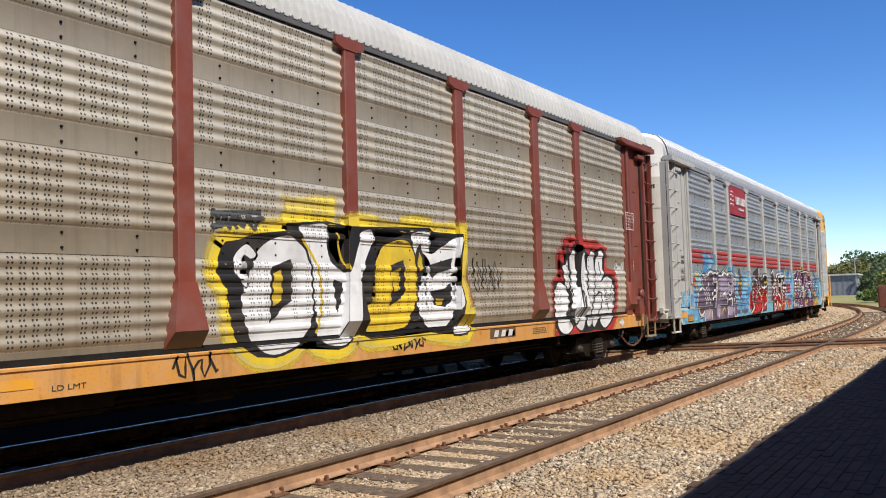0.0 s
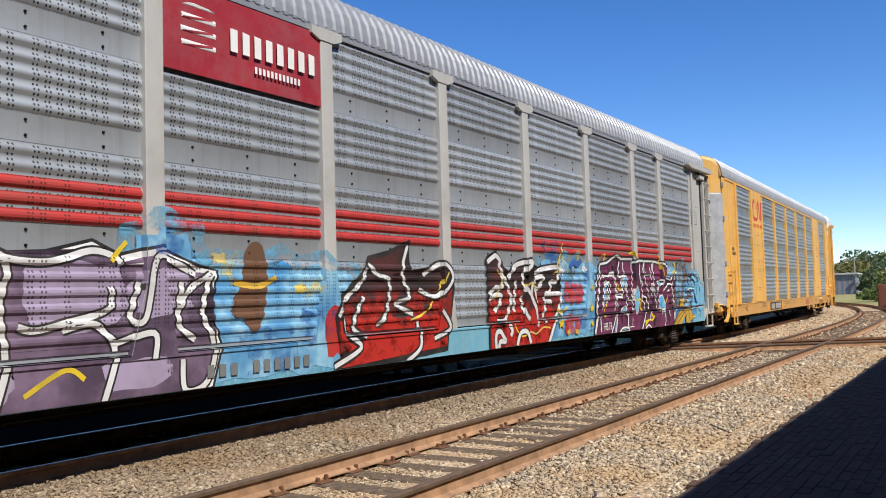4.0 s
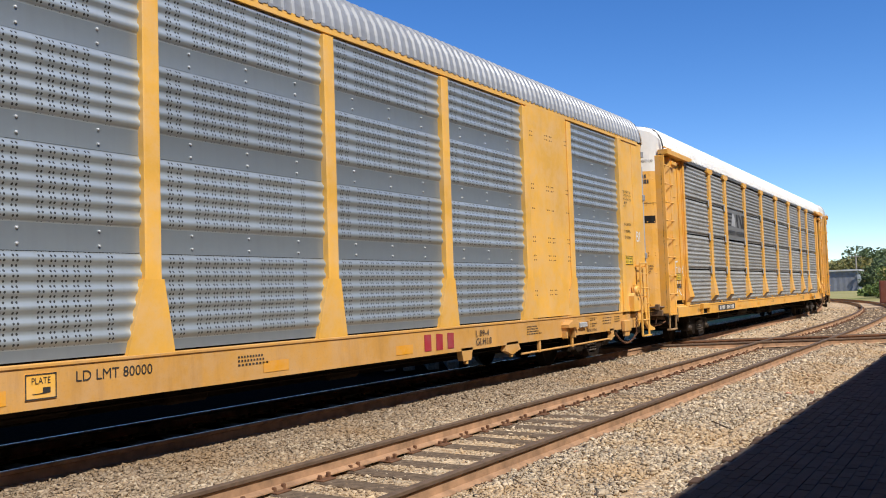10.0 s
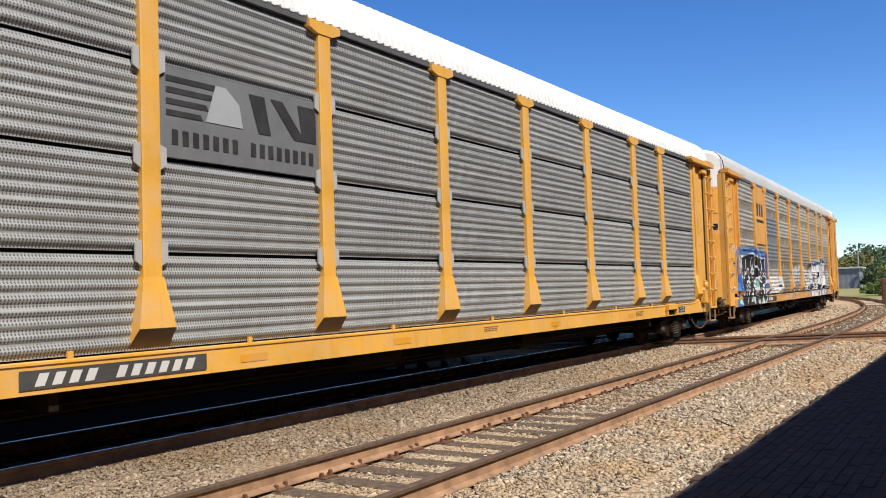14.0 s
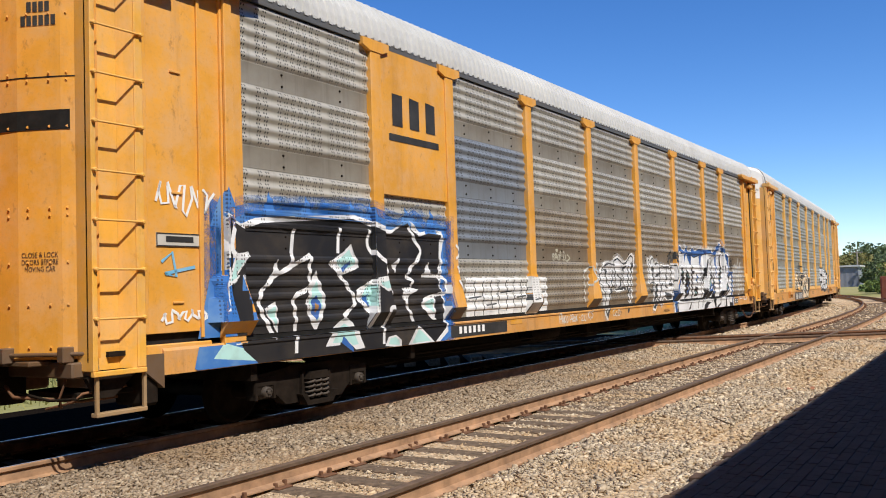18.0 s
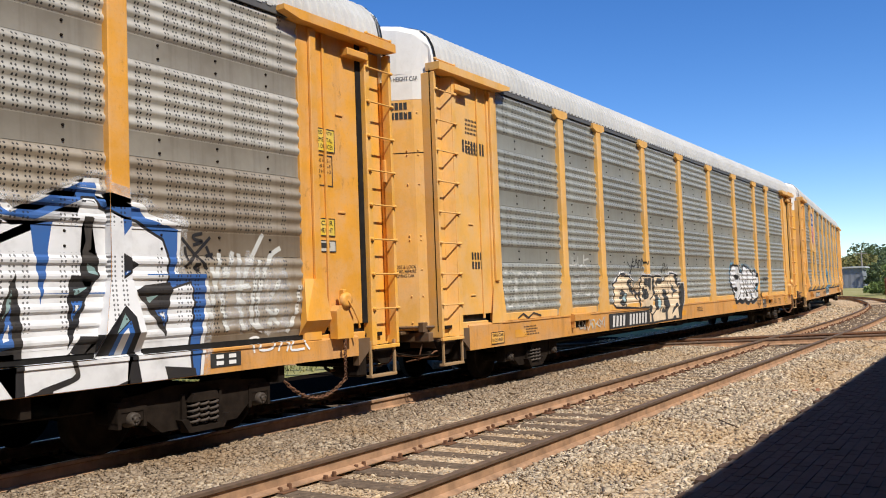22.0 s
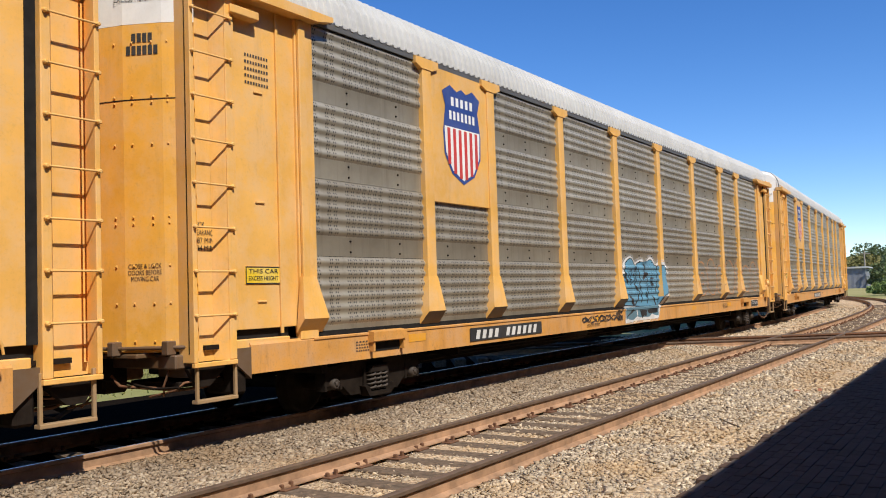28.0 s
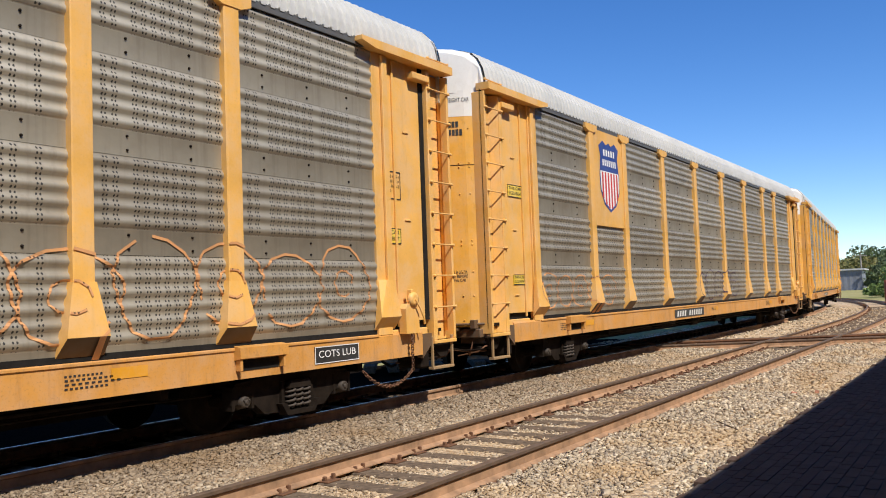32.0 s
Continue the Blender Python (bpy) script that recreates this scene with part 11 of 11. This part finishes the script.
p.lay([rim_of(blue_body[0], 0.05, 2)], S_BLACK, g, "outline")
p.lay([solid(blue_body[0], 2)], S_POOL, g, "fill")
p.lay([solid([(12.24, 1.045), (14.36, 1.045), (14.36, 0.80), (14.1, 0.80), (13.9, 0.86), (13.7, 0.79), (13.2, 0.80), (12.9, 0.85), (12.6, 0.76), (12.24, 0.79)])], S_SLATE, g, "fill")
p.bars([([(12.3, 0.78), (12.6, 0.72), (12.9, 0.81), (13.2, 0.76), (13.7, 0.75), (13.9, 0.82), (14.3, 0.77)], 0.04), ([(12.9, 0.98), (12.94, 0.85)], 0.05)], S_MIST, 0.0, g, name="inline")
p.lay([solid(v) for v in ([(12.35, 0.70), (12.6, 0.67), (12.85, 0.70), (12.9, 0.76), (12.62, 0.69)], [(13.25, 0.68), (13.7, 0.68), (13.9, 0.76), (13.7, 0.71), (13.3, 0.73)])], S_CREAM, g, "counter")
p.lay([solid(v) for v in blue_dark], S_BLACK, g, "shadow")
p.bars(curved(blue_ink, 0.05) + curved(blue_fine, 0.03), S_BLACK, 0.0, g, name="inline")
p.bars(curved(sill_names, 0.03), S_BLACK, label="thin black tags on the sill")
car_plate(p, 5.55, 8.05, 0.68, 0.93, 11)
p.bars(tag(9.85, 11.9, 0.78, 0.96, 9, 204, 0.032), M_BLACK, label="thin black tags on the sill")
p.flat("LD LMT 80000", 10.1, 10.75, 0.67, 0.75, M_BLACK)
reflectors(p, (3.9, 10.3, 13.3, 17.0, 20.5), 0.80)
g = p.bars(loops(17.6, 24.5, 1.15, 2.2, 7, 205, 0.030), S_ORANGE, label="faded orange outline letters")
p.sticker(0.82, 1.38, 1.68, 1.88, M_YELLOW, ["THIS CAR", "EXCESS HEIGHT"], M_BLACK, label="yellow warning sticker")
for i in range(5):
    p.row(0.86, 1.25, 4.30 - i * 0.08, 4.335 - i * 0.08, 9, M_BLACK, "fine_print", seed=i)
for i, t in enumerate(("DECK", "CLEARANCE", "A 87 MIN.", "B 94 MIN.")):
    p.flat(t, 0.12, 0.44 if i else 0.30, 2.30 - i * 0.085, 2.36 - i * 0.085, M_BLACK, y=FACE + 0.156)
spec_box(p, 24.85, 3.30, SIZES)
p.sticker(24.80, 25.34, 2.27, 2.49, M_YELLOW, ["THIS CAR", "EXCESS HEIGHT"], M_BLACK, label="yellow warning sticker")
p.sticker(23.39, 24.25, 0.68, 0.93, M_BLACK, ["COTS LUB"], M_WHITE, label="black service panel")
common_marks(p, 70)
door_words(6, ["####", "######"], 4.40, 0.10, M_BLACK)
door_words(6, ["EXCESS HEIGHT CAR"], 4.82, 0.07, M_BLACK, wide=0.62)
door_words(6, ["CLOSE & LOCK", "DOORS BEFORE", "MOVING CAR"], 1.92, 0.05, M_BLACK)

# eighth car: shield, faint tags
p = Paint(7)
shield(p)
car_plate(p, 9.6, 12.2, 0.68, 0.93, 11, ground=M_SMOKE)
p.bars(loops(1.95, 5.6, 1.2, 1.9, 5, 210, 0.030), S_ORANGE, label="faded orange outline letters")
p.bars(loops(11.8, 16.2, 1.1, 2.0, 5, 211, 0.030), S_PURPLE, label="thin dark outline letters")
p.sticker(0.85, 1.4, 3.2, 3.42, M_YELLOW, ["THIS CAR", "EXCESS HEIGHT"], M_BLACK, label="yellow warning sticker")
p.sticker(0.95, 1.4, 1.66, 1.84, M_YELLOW, ["THIS CAR", "EXCESS HEIGHT"], M_BLACK, label="yellow warning sticker")
reflectors(p, (3.9, 13.3, 20.5), 0.78)
common_marks(p, 80)
door_words(7, ["####", "######"], 4.42, 0.10, M_BLACK)
door_words(7, ["EXCESS HEIGHT CAR"], 4.82, 0.07, M_BLACK, wide=0.62)
door_words(7, ["CLOSE & LOCK", "DOORS BEFORE", "MOVING CAR"], 1.92, 0.05, M_BLACK)
p = Paint(8)
common_marks(p, 90)
car_plate(p, 9.6, 12.2, 0.68, 0.93, 11, ground=M_SMOKE)

build_stones()
brick_platform()


def trackside_litter():
    """A cable, twigs and bits of brick on the ballast."""
    rnd = random.Random(31)
    pts = [(4.0 + i * 0.45, 3.76 + 0.03 * math.sin(i * 1.3) - (0.05 * max(0, i - 9) if i < 14 else 0.25) + rnd.uniform(-0.012, 0.012), -0.150 + rnd.uniform(-0.012, 0.012)) for i in range(18)]
    c = thing("cable", "thin black cable lying loose along the ballast", "cable")
    part("strand", Shape().tube([Vector(q) for q in pts], 0.007, 6).mesh("strand", plain("dusty_cable", (0.10, 0.085, 0.07), 0.8)), c)
    wood = plain("dry_twig_bark", (0.13, 0.09, 0.055), 0.9)
    for x, y, a, length in ((10.3, 2.7, 35, 0.8), (8.3, 3.2, 110, 0.35), (12.4, 3.1, 70, 0.5), (7.2, 2.9, 15, 0.3)):
        t = thing("twig", "dry brown twig lying on the stones", "twig", group="twigs on the ballast", at=pose(x, y, -0.145, 0, 0, a))
        part("stem", Shape().tube([(0, 0, 0), (length * 0.4, 0.03, 0.012), (length, -0.02, 0.0)], 0.009, 5).mesh("stem", wood), t)
    red = plain("broken_red_brick", (0.48, 0.22, 0.13), 0.9, 0, 0.3, 20)
    for i in range(9):
        x, y = rnd.uniform(6.5, 17), rnd.choice((rnd.uniform(2.4, 3.9), rnd.uniform(3.0, 3.95)))
        q = rnd.uniform(0.025, 0.042)
        b = thing("brick_fragment", "broken piece of orange-red brick on the ballast", "brick", group="brick fragments", at=pose(x, y, -0.16, rnd.uniform(-15, 15), rnd.uniform(-15, 15), rnd.uniform(0, 90)))
        part("chunk", Shape().prism([(-q, -q * 0.7), (q * 0.8, -q * 0.9), (q, q * 0.5), (-q * 0.4, q * 0.8)], -0.02, q * 0.6, "z").mesh("chunk", red), b)


trackside_litter()


def motions():
    """The train rolls past; its wheels turn."""
    for k, (car, wheels) in enumerate(CARS, start=1):
        rows = []
        for i, s in enumerate(ROLLED):
            x0 = -5.725 + PITCH * (k - 1) - s
            p, _ = line_at(x0 + 3.83)
            q, _ = line_at(x0 + LEN - 3.83)
            d = (q - p).normalized()
            o = p - d * 3.83
            rows.append((i * 0.5, pose(o.x, o.y, 0, 0, 0, math.degrees(math.atan2(d.y, d.x)))))
        walk(car, rows)
        for w in wheels:
            turn = []
            for j in range(321):
                t = j * 0.1
                i = min(int(t / 0.5), len(ROLLED) - 2)
                u = t / 0.5 - i
                s = ROLLED[i] * (1 - u) + ROLLED[i + 1] * u
                base = w.matrix_basis.translation if j == 0 else base
                turn.append((t, Matrix.Translation(base) @ Matrix.Rotation(-s / 0.385, 4, 'Y')))
            walk(w, turn)


motions()
